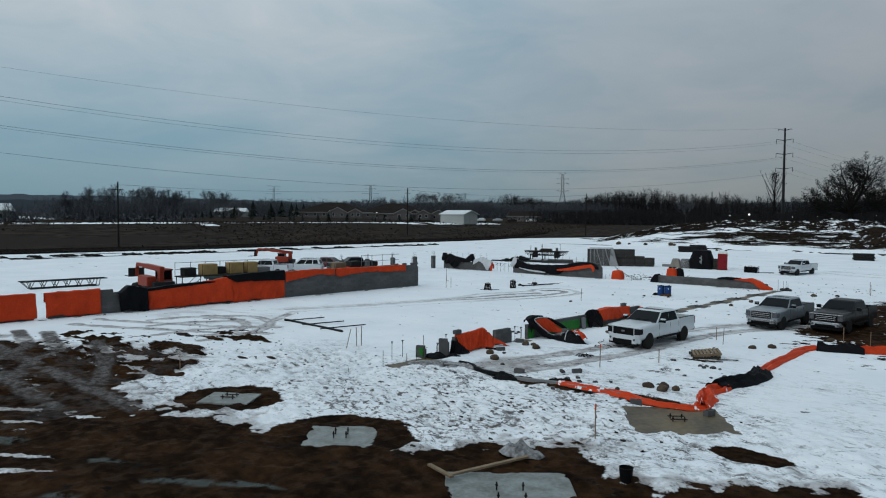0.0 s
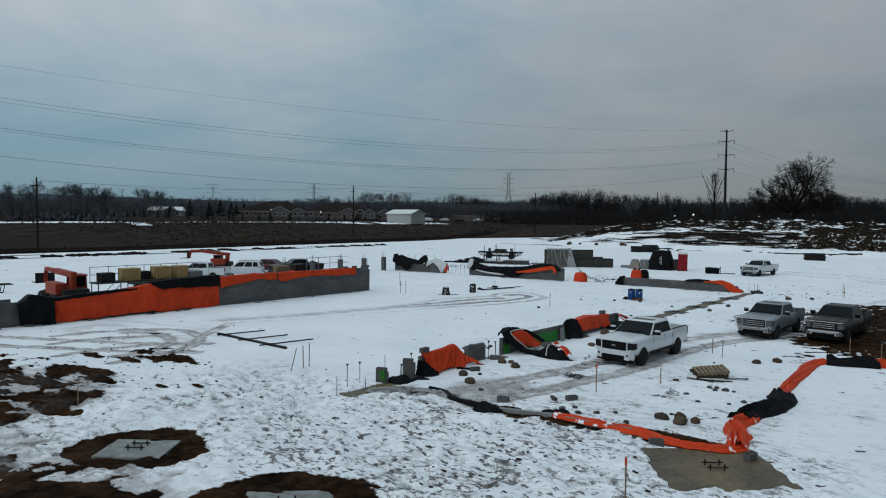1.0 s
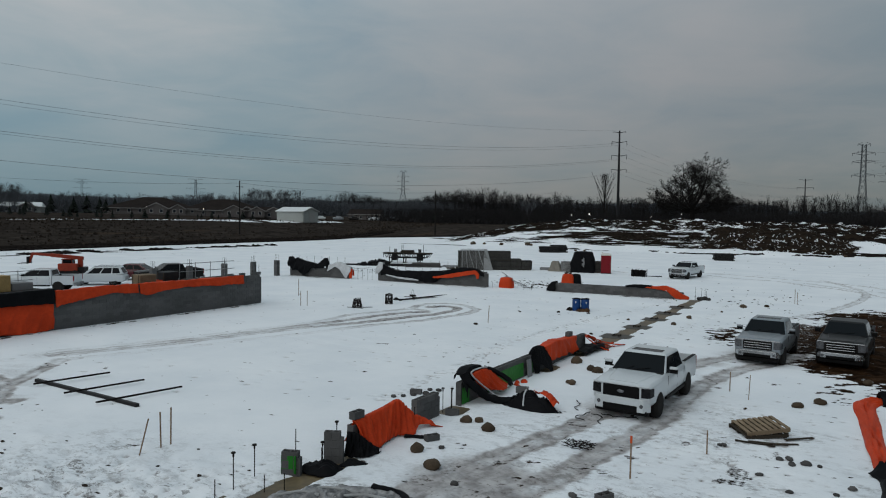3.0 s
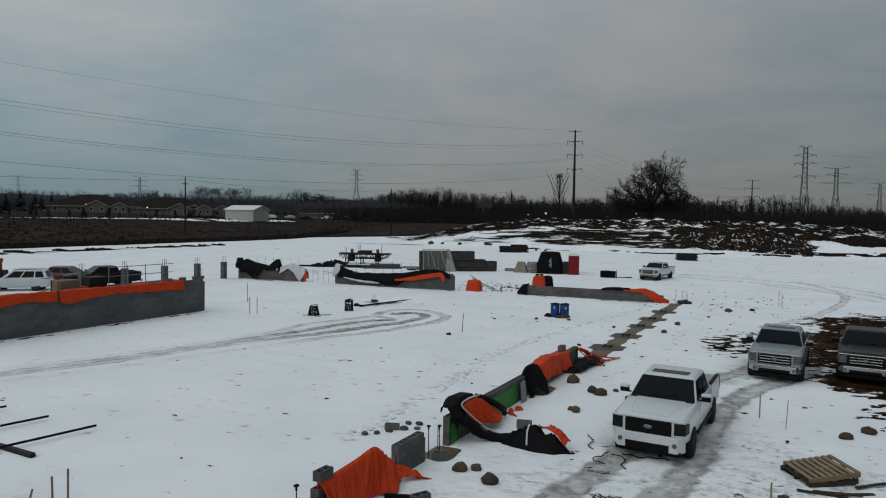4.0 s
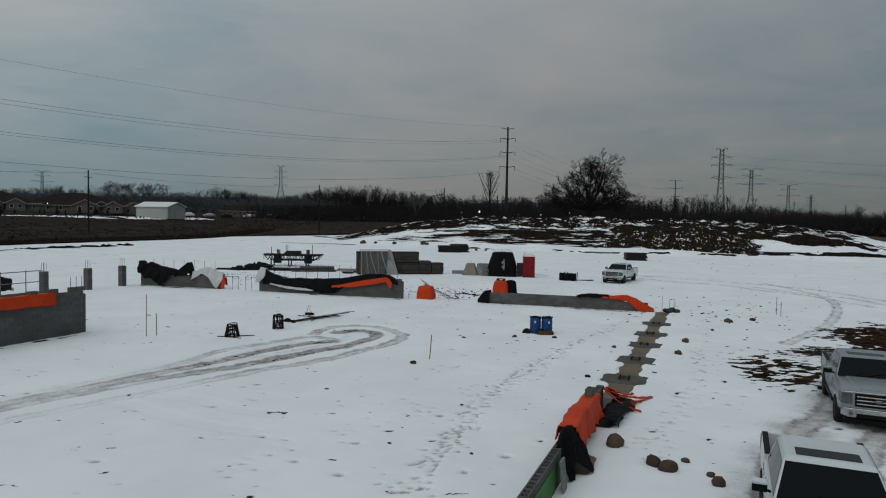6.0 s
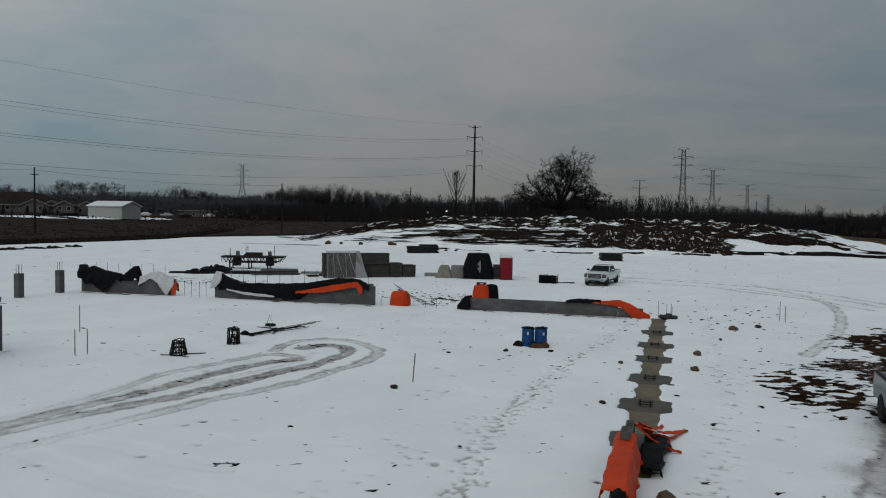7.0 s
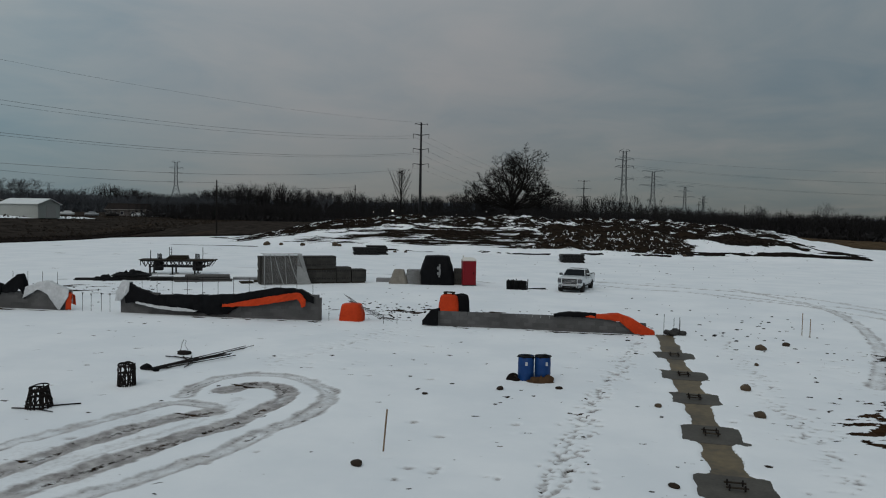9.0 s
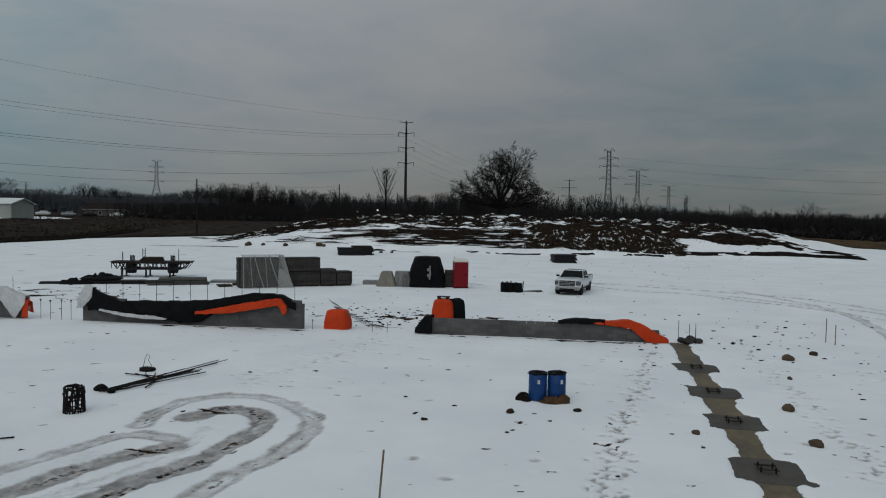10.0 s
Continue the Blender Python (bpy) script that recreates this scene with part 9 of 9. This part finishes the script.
def woods(name, label, pts, count, h, width, seed, mater, base=0.55):
    """A belt of leafless trees too many to count: stems and fans of thin branches."""
    rnd = random.Random(seed)
    verts, faces = [], []
    seglen = [math.hypot(b[0] - a[0], b[1] - a[1]) for a, b in zip(pts, pts[1:])]
    total = sum(seglen)

    def spike(p, q, w):
        d = Vector((q[1] - p[1], p[0] - q[0], 0)) + Vector((rnd.uniform(-1, 1), rnd.uniform(-1, 1), 0)) * 0.5
        d = d.normalized() * w if d.length > 1e-4 else Vector((w, 0, 0))
        i = len(verts)
        verts.extend([(p[0] - d.x, p[1] - d.y, p[2]), (p[0] + d.x, p[1] + d.y, p[2]), q])
        faces.append((i, i + 1, i + 2))

    def flake(p, size):
        i = len(verts)
        for _ in range(3):
            verts.append((p[0] + rnd.uniform(-1, 1) * size, p[1] + rnd.uniform(-1, 1) * size, p[2] + rnd.uniform(-1, 1) * size * 1.3))
        faces.append((i, i + 1, i + 2))

    for _ in range(count):
        t = rnd.random() * total
        for (a, b), sl in zip(zip(pts, pts[1:]), seglen):
            if t <= sl:
                break
            t -= sl
        k = t / sl
        x, y = lerp(a[0], b[0], k) + rnd.gauss(0, width), lerp(a[1], b[1], k) + rnd.gauss(0, width)
        z = ground_z(x, y)
        hh = h * rnd.uniform(0.6, 1.0) * (0.85 + 0.35 * noise.noise(Vector((x * 0.02, y * 0.02, seed))))
        spike((x, y, z - 0.3), Vector((x + rnd.uniform(-0.3, 0.3), y, z + hh)), 0.08 + hh * 0.006)
        wide = hh * rnd.uniform(0.16, 0.28)
        for _ in range(56):
            t, w = rnd.uniform(0.18, 0.92), rnd.uniform(0, 6.28)
            reach = wide * math.sin(math.pi * min(1.0, 0.15 + (1 - t) * 0.95)) ** 0.6 * rnd.uniform(0.4, 1.0)
            a2 = Vector((x + 0.35 * reach * math.cos(w), y + 0.35 * reach * math.sin(w), z + hh * t))
            b2 = Vector((x + reach * math.cos(w), y + reach * math.sin(w), min(z + hh * t + reach * rnd.uniform(0.5, 1.8), z + hh * 1.02)))
            spike(a2, b2, hh * 0.0055)
        for _ in range(7):
            w, r = rnd.uniform(0, 6.28), rnd.uniform(0.3, 2.8)
            flake((x + r * math.cos(w), y + r * math.sin(w), z + hh * base * rnd.uniform(0.05, 0.55)), hh * 0.12)
    me = bpy.data.meshes.new(name)
    me.from_pydata(verts, [], faces)
    me.materials.append(M[mater])
    return tagged(new(name, me), label, "woods", kind="stuff")


woods("thicket", "dark belt of leafless scrub beyond the field", [(-150, 215), (-118, 205), (-90, 208), (-60, 215), (-30, 230), (10, 245), (40, 262)], 2400, 6.6, 7, 1, "woods")
woods("woods_north", "dark leafless woods on the skyline", [(-330, 420), (-200, 400), (-100, 390), (0, 390)], 1900, 19.5, 14, 2, "woods")
woods("woods_north_east", "low dark woods beyond the tan field", [(0, 395), (80, 410), (160, 430)], 900, 12.5, 12, 12, "woods")
# western belts: haze sits in their base colour
woods("woods_west", "dark leafless woods beyond the houses", [(-284, 108), (-286, 150), (-280, 230), (-255, 320), (-222, 390)], 2400, 12.5, 9, 3, "haze_tinted_woods")
woods("grove", "grove of leafless trees by the field road", [(-189, 39), (-186, 50), (-179, 63)], 420, 7.2, 4.5, 6, "haze_tinted_woods")
woods("hedge_west", "dark low trees behind the snowy lots", [(-205, 66), (-222, 88), (-238, 112)], 420, 6.5, 5, 8, "haze_tinted_woods")
woods("hedge_far_west", "dark trees by the pale house", [(-172, 18), (-176, 27)], 60, 6.0, 2.0, 9, "haze_tinted_woods")
woods("thicket_east", "dark scrub beyond the tan field", [(40, 285), (68, 250), (98, 212), (132, 188), (168, 165)], 2000, 10.2, 8, 4, "woods")
woods("scrub", "dark scrub along the pole line", [(10, 300), (60, 320), (120, 340)], 900, 8.5, 7, 5, "woods")


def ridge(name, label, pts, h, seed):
    """A distant wooded ridge with an uneven top; its colour carries the haze."""
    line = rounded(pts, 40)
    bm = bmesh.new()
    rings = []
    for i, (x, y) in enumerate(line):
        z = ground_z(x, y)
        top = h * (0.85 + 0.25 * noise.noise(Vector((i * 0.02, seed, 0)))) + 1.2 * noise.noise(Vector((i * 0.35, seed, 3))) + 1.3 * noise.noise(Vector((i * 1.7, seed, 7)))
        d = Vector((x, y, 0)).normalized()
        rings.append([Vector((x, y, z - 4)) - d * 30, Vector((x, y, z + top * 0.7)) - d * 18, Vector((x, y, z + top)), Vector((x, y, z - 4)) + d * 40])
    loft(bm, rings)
    return solo(name, bm, M["haze_tinted_ridge"], label, "distance", kind="structure")


ridge("backdrop_ridge_west", "wooded ridge on the horizon with blue haze in its colour", [(-900, -300), (-950, 0), (-900, 300), (-780, 560), (-560, 800), (-300, 930), (-80, 980)], 24, 2)
ridge("backdrop_ridge_north", "wooded horizon beyond the towers with haze in its colour", [(-200, 960), (100, 1000), (420, 960), (760, 800), (980, 520)], 15, 5)


def conifer(x, y, h, seed, group="small conifers"):
    root = thing("conifer", "small dark conifer by the houses", "conifer", x, y, ground_z(x, y) - 0.1, seed * 40, group)
    rnd = random.Random(seed)
    bm = bmesh.new()
    rod(bm, (0, 0, 0), (0, 0, h * 0.95), 0.10, 0.02, 5)
    part("trunk", bm, M["bark"], root)
    bm = bmesh.new()
    for k in range(90):
        t = rnd.random() ** 0.8
        w = rnd.uniform(0, 6.28)
        r = h * 0.40 * (1 - t) * rnd.uniform(0.7, 1.15) + 0.05
        z = h * (0.08 + 0.92 * t)
        a = bm.verts.new((0.1 * math.cos(w), 0.1 * math.sin(w), z + 0.12 * h))
        b = bm.verts.new((r * math.cos(w - 0.3), r * math.sin(w - 0.3), z - 0.05 * h))
        c = bm.verts.new((r * math.cos(w + 0.3), r * math.sin(w + 0.3), z - 0.05 * h))
        bm.faces.new((a, b, c))
    part("crown", bm, M["conifer"], root)
    return root


rc = random.Random(3)
for k in range(30):
    t = k / 29
    conifer(lerp(-199, -158, t) + rc.uniform(-1.5, 1.5), lerp(72.0, 150, t) + rc.uniform(-2, 2), rc.uniform(1.5, 2.9), k + 1)
for k in range(16):
    conifer(rc.uniform(-235, -205), rc.uniform(92, 190), rc.uniform(4, 6.5), k + 50, "tall conifers")
for k in range(12):
    conifer(-193 + rc.uniform(-3, 3), 18 + 4.2 * k + rc.uniform(-1.5, 1.5), rc.uniform(1.4, 2.6), k + 110)
for k in range(6):
    conifer(-118 + 2.2 * k + rc.uniform(-1, 1), 196 + 6 * k, rc.uniform(2.5, 4), k + 90)


def house(x, y, rz, w, d, wall, ridge_h, hip, label, wall_mat="siding", roof_mat="shingle", gables=(), name="house"):
    root = thing(name, label, "house", x, y, ground_z(x, y) - 0.3, rz, "houses beyond the field")
    bm = bmesh.new()
    box(bm, (0, 0, wall / 2), (w, d, wall))
    part("wall", bm, M[wall_mat], root)
    e = 0.5
    bm = bmesh.new()
    lo = [Vector((sx * (w / 2 + e), sy * (d / 2 + e), wall - 0.15)) for sx, sy in ((-1, -1), (1, -1), (1, 1), (-1, 1))]
    ra, rb = Vector((-(w / 2 + e) + hip, 0, wall + ridge_h)), Vector((w / 2 + e - hip, 0, wall + ridge_h))
    v = [bm.verts.new(p) for p in lo] + [bm.verts.new(ra), bm.verts.new(rb)]
    for f in ((0, 1, 5, 4), (1, 2, 5), (2, 3, 4, 5), (3, 0, 4), (3, 2, 1, 0)):
        bm.faces.new([v[i] for i in f])
    part("roof", bm, M[roof_mat], root)
    for gx0, gw, gz in gables:
        bm = bmesh.new()
        gd = 5.0
        pts = [Vector((gx0 - gw / 2, -d / 2 - 1.2, 0)), Vector((gx0 + gw / 2, -d / 2 - 1.2, 0)), Vector((gx0 + gw / 2, -d / 2 - 1.2, wall)), Vector((gx0, -d / 2 - 1.2, wall + gz)), Vector((gx0 - gw / 2, -d / 2 - 1.2, wall))]
        loft(bm, [pts, [p + Vector((0, gd + 1.5, 0)) for p in pts]])
        gab = part("gable", bm, M["siding"], root, "beige gabled front")
        bm, trim = bmesh.new(), bmesh.new()
        for sgn in (-1, 1):
            q = [Vector((gx0 + sgn * (gw / 2 + 0.4), -d / 2 - 1.5, wall - 0.25)), Vector((gx0, -d / 2 - 1.5, wall + gz + 0.12)), Vector((gx0, -d / 2 - 1.5, wall + gz + 0.32)), Vector((gx0 + sgn * (gw / 2 + 0.5), -d / 2 - 1.5, wall - 0.08))]
            loft(bm, [q, [p + Vector((0, gd + 1.8, 0)) for p in q]])
            beam(trim, (gx0 + sgn * (gw / 2 + 0.42), -d / 2 - 1.54, wall - 0.2), (gx0, -d / 2 - 1.54, wall + gz + 0.18), 0.08, 0.26)
        for wx in (-0.22, 0.22):
            wb, gb = bmesh.new(), bmesh.new()
            box(wb, (gx0 + wx * gw, -d / 2 - 1.24, 1.45), (1.2, 0.08, 1.3))
            box(gb, (gx0 + wx * gw, -d / 2 - 1.29, 1.45), (0.9, 0.05, 1.02))
            part("window", wb, M["trim_white"], gab, "white window frame")
            part("window_pane", gb, M["window_glass"], gab)
        part("gable_roof", bm, M["shingle"], gab)
        part("gable_trim", trim, M["fascia"], gab, "pale raking boards")
    bm = bmesh.new()
    box(bm, (0, -d / 2 - 0.56, wall - 0.1), (w + 1.0, 0.08, 0.24))
    part("fascia", bm, M["fascia"], root, "pale eaves board")
    n = max(3, int(w / 3.2))
    for k in range(n):
        bm = bmesh.new()
        box(bm, (-w / 2 + w * (k + 0.5) / n, -d / 2 - 0.03, 1.5), (1.1, 0.08, 1.2))
        win = part("window", bm, M["trim_white"], root, "white window frame")
        bm = bmesh.new()
        box(bm, (-w / 2 + w * (k + 0.5) / n, -d / 2 - 0.08, 1.5), (0.86, 0.05, 0.96))
        part("pane", bm, M["window_glass"], win)
    return root


def shed(x, y, rz):
    root = thing("shed", "pale metal shed with snow-dusted gable roof", "shed", x, y, ground_z(x, y) - 0.3, rz)
    bm = bmesh.new()
    w, d, hh, rg = 9.8, 7.4, 3.3, 1.1
    prof = [Vector((0, -d / 2, 0)), Vector((0, d / 2, 0)), Vector((0, d / 2, hh)), Vector((0, 0, hh + rg)), Vector((0, -d / 2, hh))]
    loft(bm, [[p + Vector((-w / 2, 0, 0)) for p in prof], [p + Vector((w / 2, 0, 0)) for p in prof]])
    part("wall", bm, M["shed_metal"], root)
    for s in (-1, 1):
        bm = bmesh.new()
        q = [Vector((0, s * (d / 2 + 0.4), hh - 0.16)), Vector((0, 0, hh + rg + 0.04)), Vector((0, 0, hh + rg + 0.2)), Vector((0, s * (d / 2 + 0.4), hh + 0.0))]
        loft(bm, [[p + Vector((-w / 2 - 0.4, 0, 0)) for p in q], [p + Vector((w / 2 + 0.4, 0, 0)) for p in q]])
        part("roof", bm, M["roof_snow"], root, "snow-dusted metal roof")
    bm = bmesh.new()
    box(bm, (w / 2 + 0.04, 0.6, 1.5), (0.08, 3.2, 3.0))
    part("door", bm, M["trim_white"], root, "closed sliding door")
    return root


shed(-135.8, 144.7, 6)
house(-192.5, 166.0, 48, 31, 17, 2.4, 4.1, 12.5, "long beige single-storey house with brown hipped roof", gables=((3.5, 7.4, 1.7), (11.5, 5.5, 1.3)))
house(-209.0, 148.0, 48, 31, 18, 2.4, 4.0, 12.5, "long beige single-storey house with brown hipped roof", gables=((2.0, 7.4, 1.7), (9.0, 5.0, 1.2)))
house(-184.0, 175.5, 48, 19, 12, 2.4, 2.0, 5, "beige house with pale gabled fronts beside the shed", gables=((-4.6, 7.6, 1.7), (5.0, 7.6, 1.7)))
house(-234.5, 115.6, 52, 12, 8, 2.3, 1.5, 0.6, "pale green-grey house with snow on its roof", "shed_metal", "roof_snow", ((2.0, 4.6, 1.2),))
house(-178, 19.5, 70, 11, 8, 2.8, 1.8, 0.6, "pale grey house with snow on its roof", "shed_metal", "roof_snow")
house(-172, 226, 30, 14, 9, 2.8, 2.2, 0.6, "grey barn among the far trees", "siding", "shingle")
house(-150, 246, 20, 10, 8, 2.6, 2.0, 0.6, "grey barn among the far trees", "siding", "shingle")


def utility_pole(x, y, h, rz=0, z=None, arm=True):
    root = thing("utility_pole", "dark wooden utility pole with short crossarm", "utility pole", x, y, ground_z(x, y) - 0.5 if z is None else z, rz, "utility poles")
    bm = bmesh.new()
    rod(bm, (0, 0, 0), (0, 0, h + 0.5), 0.19, 0.13, 8)
    part("pole", bm, M["pole_wood"], root, smooth=True)
    if arm:
        bm = bmesh.new()
        beam(bm, (0, -0.95, h - 0.9), (0, 0.95, h - 0.9), 0.1, 0.12)
        part("crossarm", bm, M["pole_wood"], root)
        for s in (-0.85, 0.85):
            bm = bmesh.new()
            rod(bm, (0, s, h - 0.85), (0, s, h - 0.6), 0.05, 0.04)
            part("insulator", bm, M["galv"], root)
    return root


UP = [(x, y, top - ground_z(x, y)) for x, y, top in ((-107.5, 25.4, 12.2), (-114.6, 102.4, 13.9), (-87.0, 145.5, 13.1), (-78.0, 207.7, 15.35))]
for x, y, h in UP:
    utility_pole(x, y, h)
for x, y, h in ((-60, 208, 9), (10, 330, 13), (38, 345, 13), (64, 380, 14), (88, 400, 13), (74, 350, 11), (108, 420, 13)):
    utility_pole(x, y, h, 60)
up_top = [Vector((x, y, ground_z(x, y) + h - 0.5)) for x, y, h in UP]


def hang(a, b, sag, n=36):
    return [a.lerp(b, k / n) + Vector((0, 0, -4 * sag * (k / n) * (1 - k / n))) for k in range(n + 1)]


def wire(label, pts, r, group="overhead wires"):
    bm = bmesh.new()
    chain(bm, pts, r, 3)
    return solo("overhead_wire", bm, M["wire"], label, "wire", group)


for a, b in zip(up_top, up_top[1:]):
    for o in (-0.85, 0.85):
        wire("thin overhead wire between utility poles", hang(a + Vector((0, o, 0)), b + Vector((0, o, 0)), 0.9, 14), 0.014)


def steel_pole(x, y, h, arms, rz, r=0.55, span=3.0, z=None, label="tall dark steel transmission pole with six arms"):
    root = thing("transmission_pole", label, "transmission pole", x, y, ground_z(x, y) - 0.5 if z is None else z, rz, "transmission poles")
    bm = bmesh.new()
    rod(bm, (0, 0, 0), (0, 0, h + 0.5), r, r * 0.45, 10)
    part("shaft", bm, M["pole_steel"], root, smooth=True)
    for k, za in enumerate(arms):
        for s in (-1, 1):
            bm = bmesh.new()
            rod(bm, (0, 0, za), (s * span * (0.8 if k == 0 else 1), 0, za + 0.45), 0.16, 0.08, 6)
            rod(bm, (s * span * (0.8 if k == 0 else 1), 0, za + 0.45), (s * span * (0.8 if k == 0 else 1), 0, za - (0.0 if k == 0 else 1.1)), 0.09, 0.07, 6)
            part("arm", bm, M["pole_steel"], root)
    return root


POLE = Vector((-66.6, 241.3, 0))
pole_base = ground_z(POLE.x, POLE.y)
steel_pole(POLE.x, POLE.y, 38.9 - pole_base, [38.6 - pole_base, 35.0 - pole_base, 30.0 - pole_base, 24.8 - pole_base], 20, 0.6, 2.7)
away = Vector((-150.2, -23.0, 0))
for za, drop, r in ((38.9, 0.72, 0.020), (34.4, 1.0, 0.030), (33.6, 1.0, 0.024), (28.6, 1.0, 0.034), (28.1, 1.0, 0.024), (23.2, 1.0, 0.032)):
    pts = []
    for k in range(71):
        s = 1.18 * k / 70
        p = POLE.lerp(away, s / 1.17)
        pts.append(Vector((p.x, p.y, za + drop * (-31.6 * s + 26.8 * s * s))))
    wire("long sagging transmission conductor across the sky", pts, r)
z2 = ground_z(-17.5, 443)
steel_pole(-17.5, 443, 31.3 - z2, [31.0 - z2, 26.5 - z2, 21.5 - z2, 16.0 - z2], 5, 0.5, 4.2)
for za, zb in ((34.0, 26.0), (29.0, 21.0), (24.0, 15.5)):
    for o in (-2.5, 2.5):
        wire("far transmission conductor between poles", hang(POLE + Vector((o, 0, za)), Vector((-17.5 + o, 443, zb)), 5, 20), 0.022)


def lattice_tower(x, y, top_z, rz, flat=False, base=9.0, label="grey lattice transmission tower on the skyline"):
    z0 = ground_z(x, y) - 0.5
    h = top_z - z0
    root = thing("lattice_tower", label, "transmission tower", x, y, z0, rz, "lattice towers")
    waist = 0.55
    t = max(0.10, h * 0.0042)

    def half(f):
        return lerp(base / 2, h * 0.028, f / waist) if f < waist else lerp(h * 0.028, h * 0.020, (f - waist) / (1 - waist))
    levels = [0, 0.16, 0.30, 0.42, 0.50, 0.56, 0.62, 0.68, 0.74, 0.80, 0.86, 0.92, 0.97]
    bm = bmesh.new()
    for a, b in zip(levels, levels[1:]):
        ha, hb = half(a), half(b)
        for sx, sy in ((-1, -1), (1, -1), (1, 1), (-1, 1)):
            beam(bm, (sx * ha, sy * ha, a * h), (sx * hb, sy * hb, b * h), t, t)
        for (sx, sy), (tx, ty) in zip(((-1, -1), (1, -1), (1, 1), (-1, 1)), ((1, -1), (1, 1), (-1, 1), (-1, -1))):
            beam(bm, (sx * ha, sy * ha, a * h), (tx * hb, ty * hb, b * h), t * 0.6, t * 0.6)
            beam(bm, (tx * ha, ty * ha, a * h), (sx * hb, sy * hb, b * h), t * 0.6, t * 0.6)
    part("frame", bm, M["tower"], root)
    spread = h * (0.19 if flat else 0.12)
    for f, k in ((0.97, 1.0 if flat else 0.55), (0.86, 0.8 if flat else 1.0), (0.72 if flat else 0.76, 1.25 if flat else 1.0), (0.60, 1.0)):
        if flat and f == 0.60:
            continue
        for s in (-1, 1):
            bm = bmesh.new()
            hf = half(f)
            tip = Vector((s * spread * k, 0, f * h + 0.4))
            for sy in (-1, 1):
                beam(bm, (s * hf, sy * hf, f * h - h * 0.012), tip, t * 0.8, t * 0.8)
                beam(bm, (s * hf, sy * hf, f * h + h * 0.022), tip, t * 0.6, t * 0.6)
            rod(bm, tip, tip - Vector((0, 0, h * 0.03)), t * 0.7, t * 0.5, 5)
            part("crossarm", bm, M["tower"], root)
    return root


for x, y, zt, rz, flat in ((11.3, 695, 76.8, 10, False), (32, 590, 49.0, 12, True), (82, 840, 49.8, 12, True), (178, 1450, 57.5, 12, True), (145, 1180, 52, 12, False), (-223.7, 329, 33.7, 40, False), (-306.6, 246.2, 25.6, 60, True), (-660, 395, 40.0, 60, True),
                           (-700, 315, 32.5, 60, True), (-520, 560, 34.0, 60, True)):
    lattice_tower(x, y, zt, rz, flat)
for o, za, zb in ((-6, 44, 40), (6, 44, 40), (-7, 36, 34), (7, 36, 34), (-5, 50, 47)):
    wire("far conductor between lattice towers", hang(Vector((11.3 + o, 695, za * 1.38)), Vector((560 + o, 600, zb * 1.4)), 17, 20), 0.05)
    wire("far conductor between lattice towers", hang(Vector((11.3 + o, 695, za * 1.38)), Vector((82 + o, 840, zb)), 5, 20), 0.03)


def street_lamp(x, y, h, glow_r):
    root = thing("street_lamp", "distant lamp post with a lit white lamp", "street lamp", x, y, ground_z(x, y) - 0.3, 0, "lit lamps")
    bm = bmesh.new()
    rod(bm, (0, 0, 0), (0, 0, h), 0.09, 0.06, 6)
    rod(bm, (0, 0, h), (0, -0.8, h + 0.1), 0.05, 0.04, 5)
    part("post", bm, M["pole_steel"], root)
    bm = bmesh.new()
    bmesh.ops.create_icosphere(bm, subdivisions=1, radius=glow_r, matrix=Matrix.Translation((0, -0.9, h + 0.05)))
    part("lamp", bm, M["lamp_glow"], root, "lit white lamp")
    return root


for x, y, h, g in ((-68, 215, 4.2, 0.30), (-40, 225, 4.5, 0.18), (-35, 232, 4.0, 0.14), (-56, 220, 3.4, 0.14), (-74, 214, 3.8, 0.14), (-49, 222, 3.6, 0.12), (115, 430, 6.0, 0.8), (121, 432, 6.6, 0.6), (127, 430, 6.0, 0.5), (133, 436, 5.2, 0.5), (140, 430, 4.0, 0.5),
                   (-186, 152, 3.0, 0.16), (-199, 139, 3.0, 0.10)):
    street_lamp(x, y, h, g)
for k in range(8):
    bm = bmesh.new()
    box(bm, (0, 0, 0.8), (4.2, 1.8, 0.9))
    box(bm, (0.2, 0, 1.4), (2.2, 1.6, 0.5))
    solo("parked_car", bm, M["paint_white" if k % 3 == 0 else "paint_silver" if k % 3 == 1 else "paint_dark"], "small parked car far beyond the field", "car", "far parked cars",
         m=pose(-176 + 6.5 * k + rc.uniform(-1, 1), 200 + 3.2 * k, ground_z(-176 + 6.5 * k, 200 + 3.2 * k) - 0.2, 0, 0, 30), bevel=0.25)
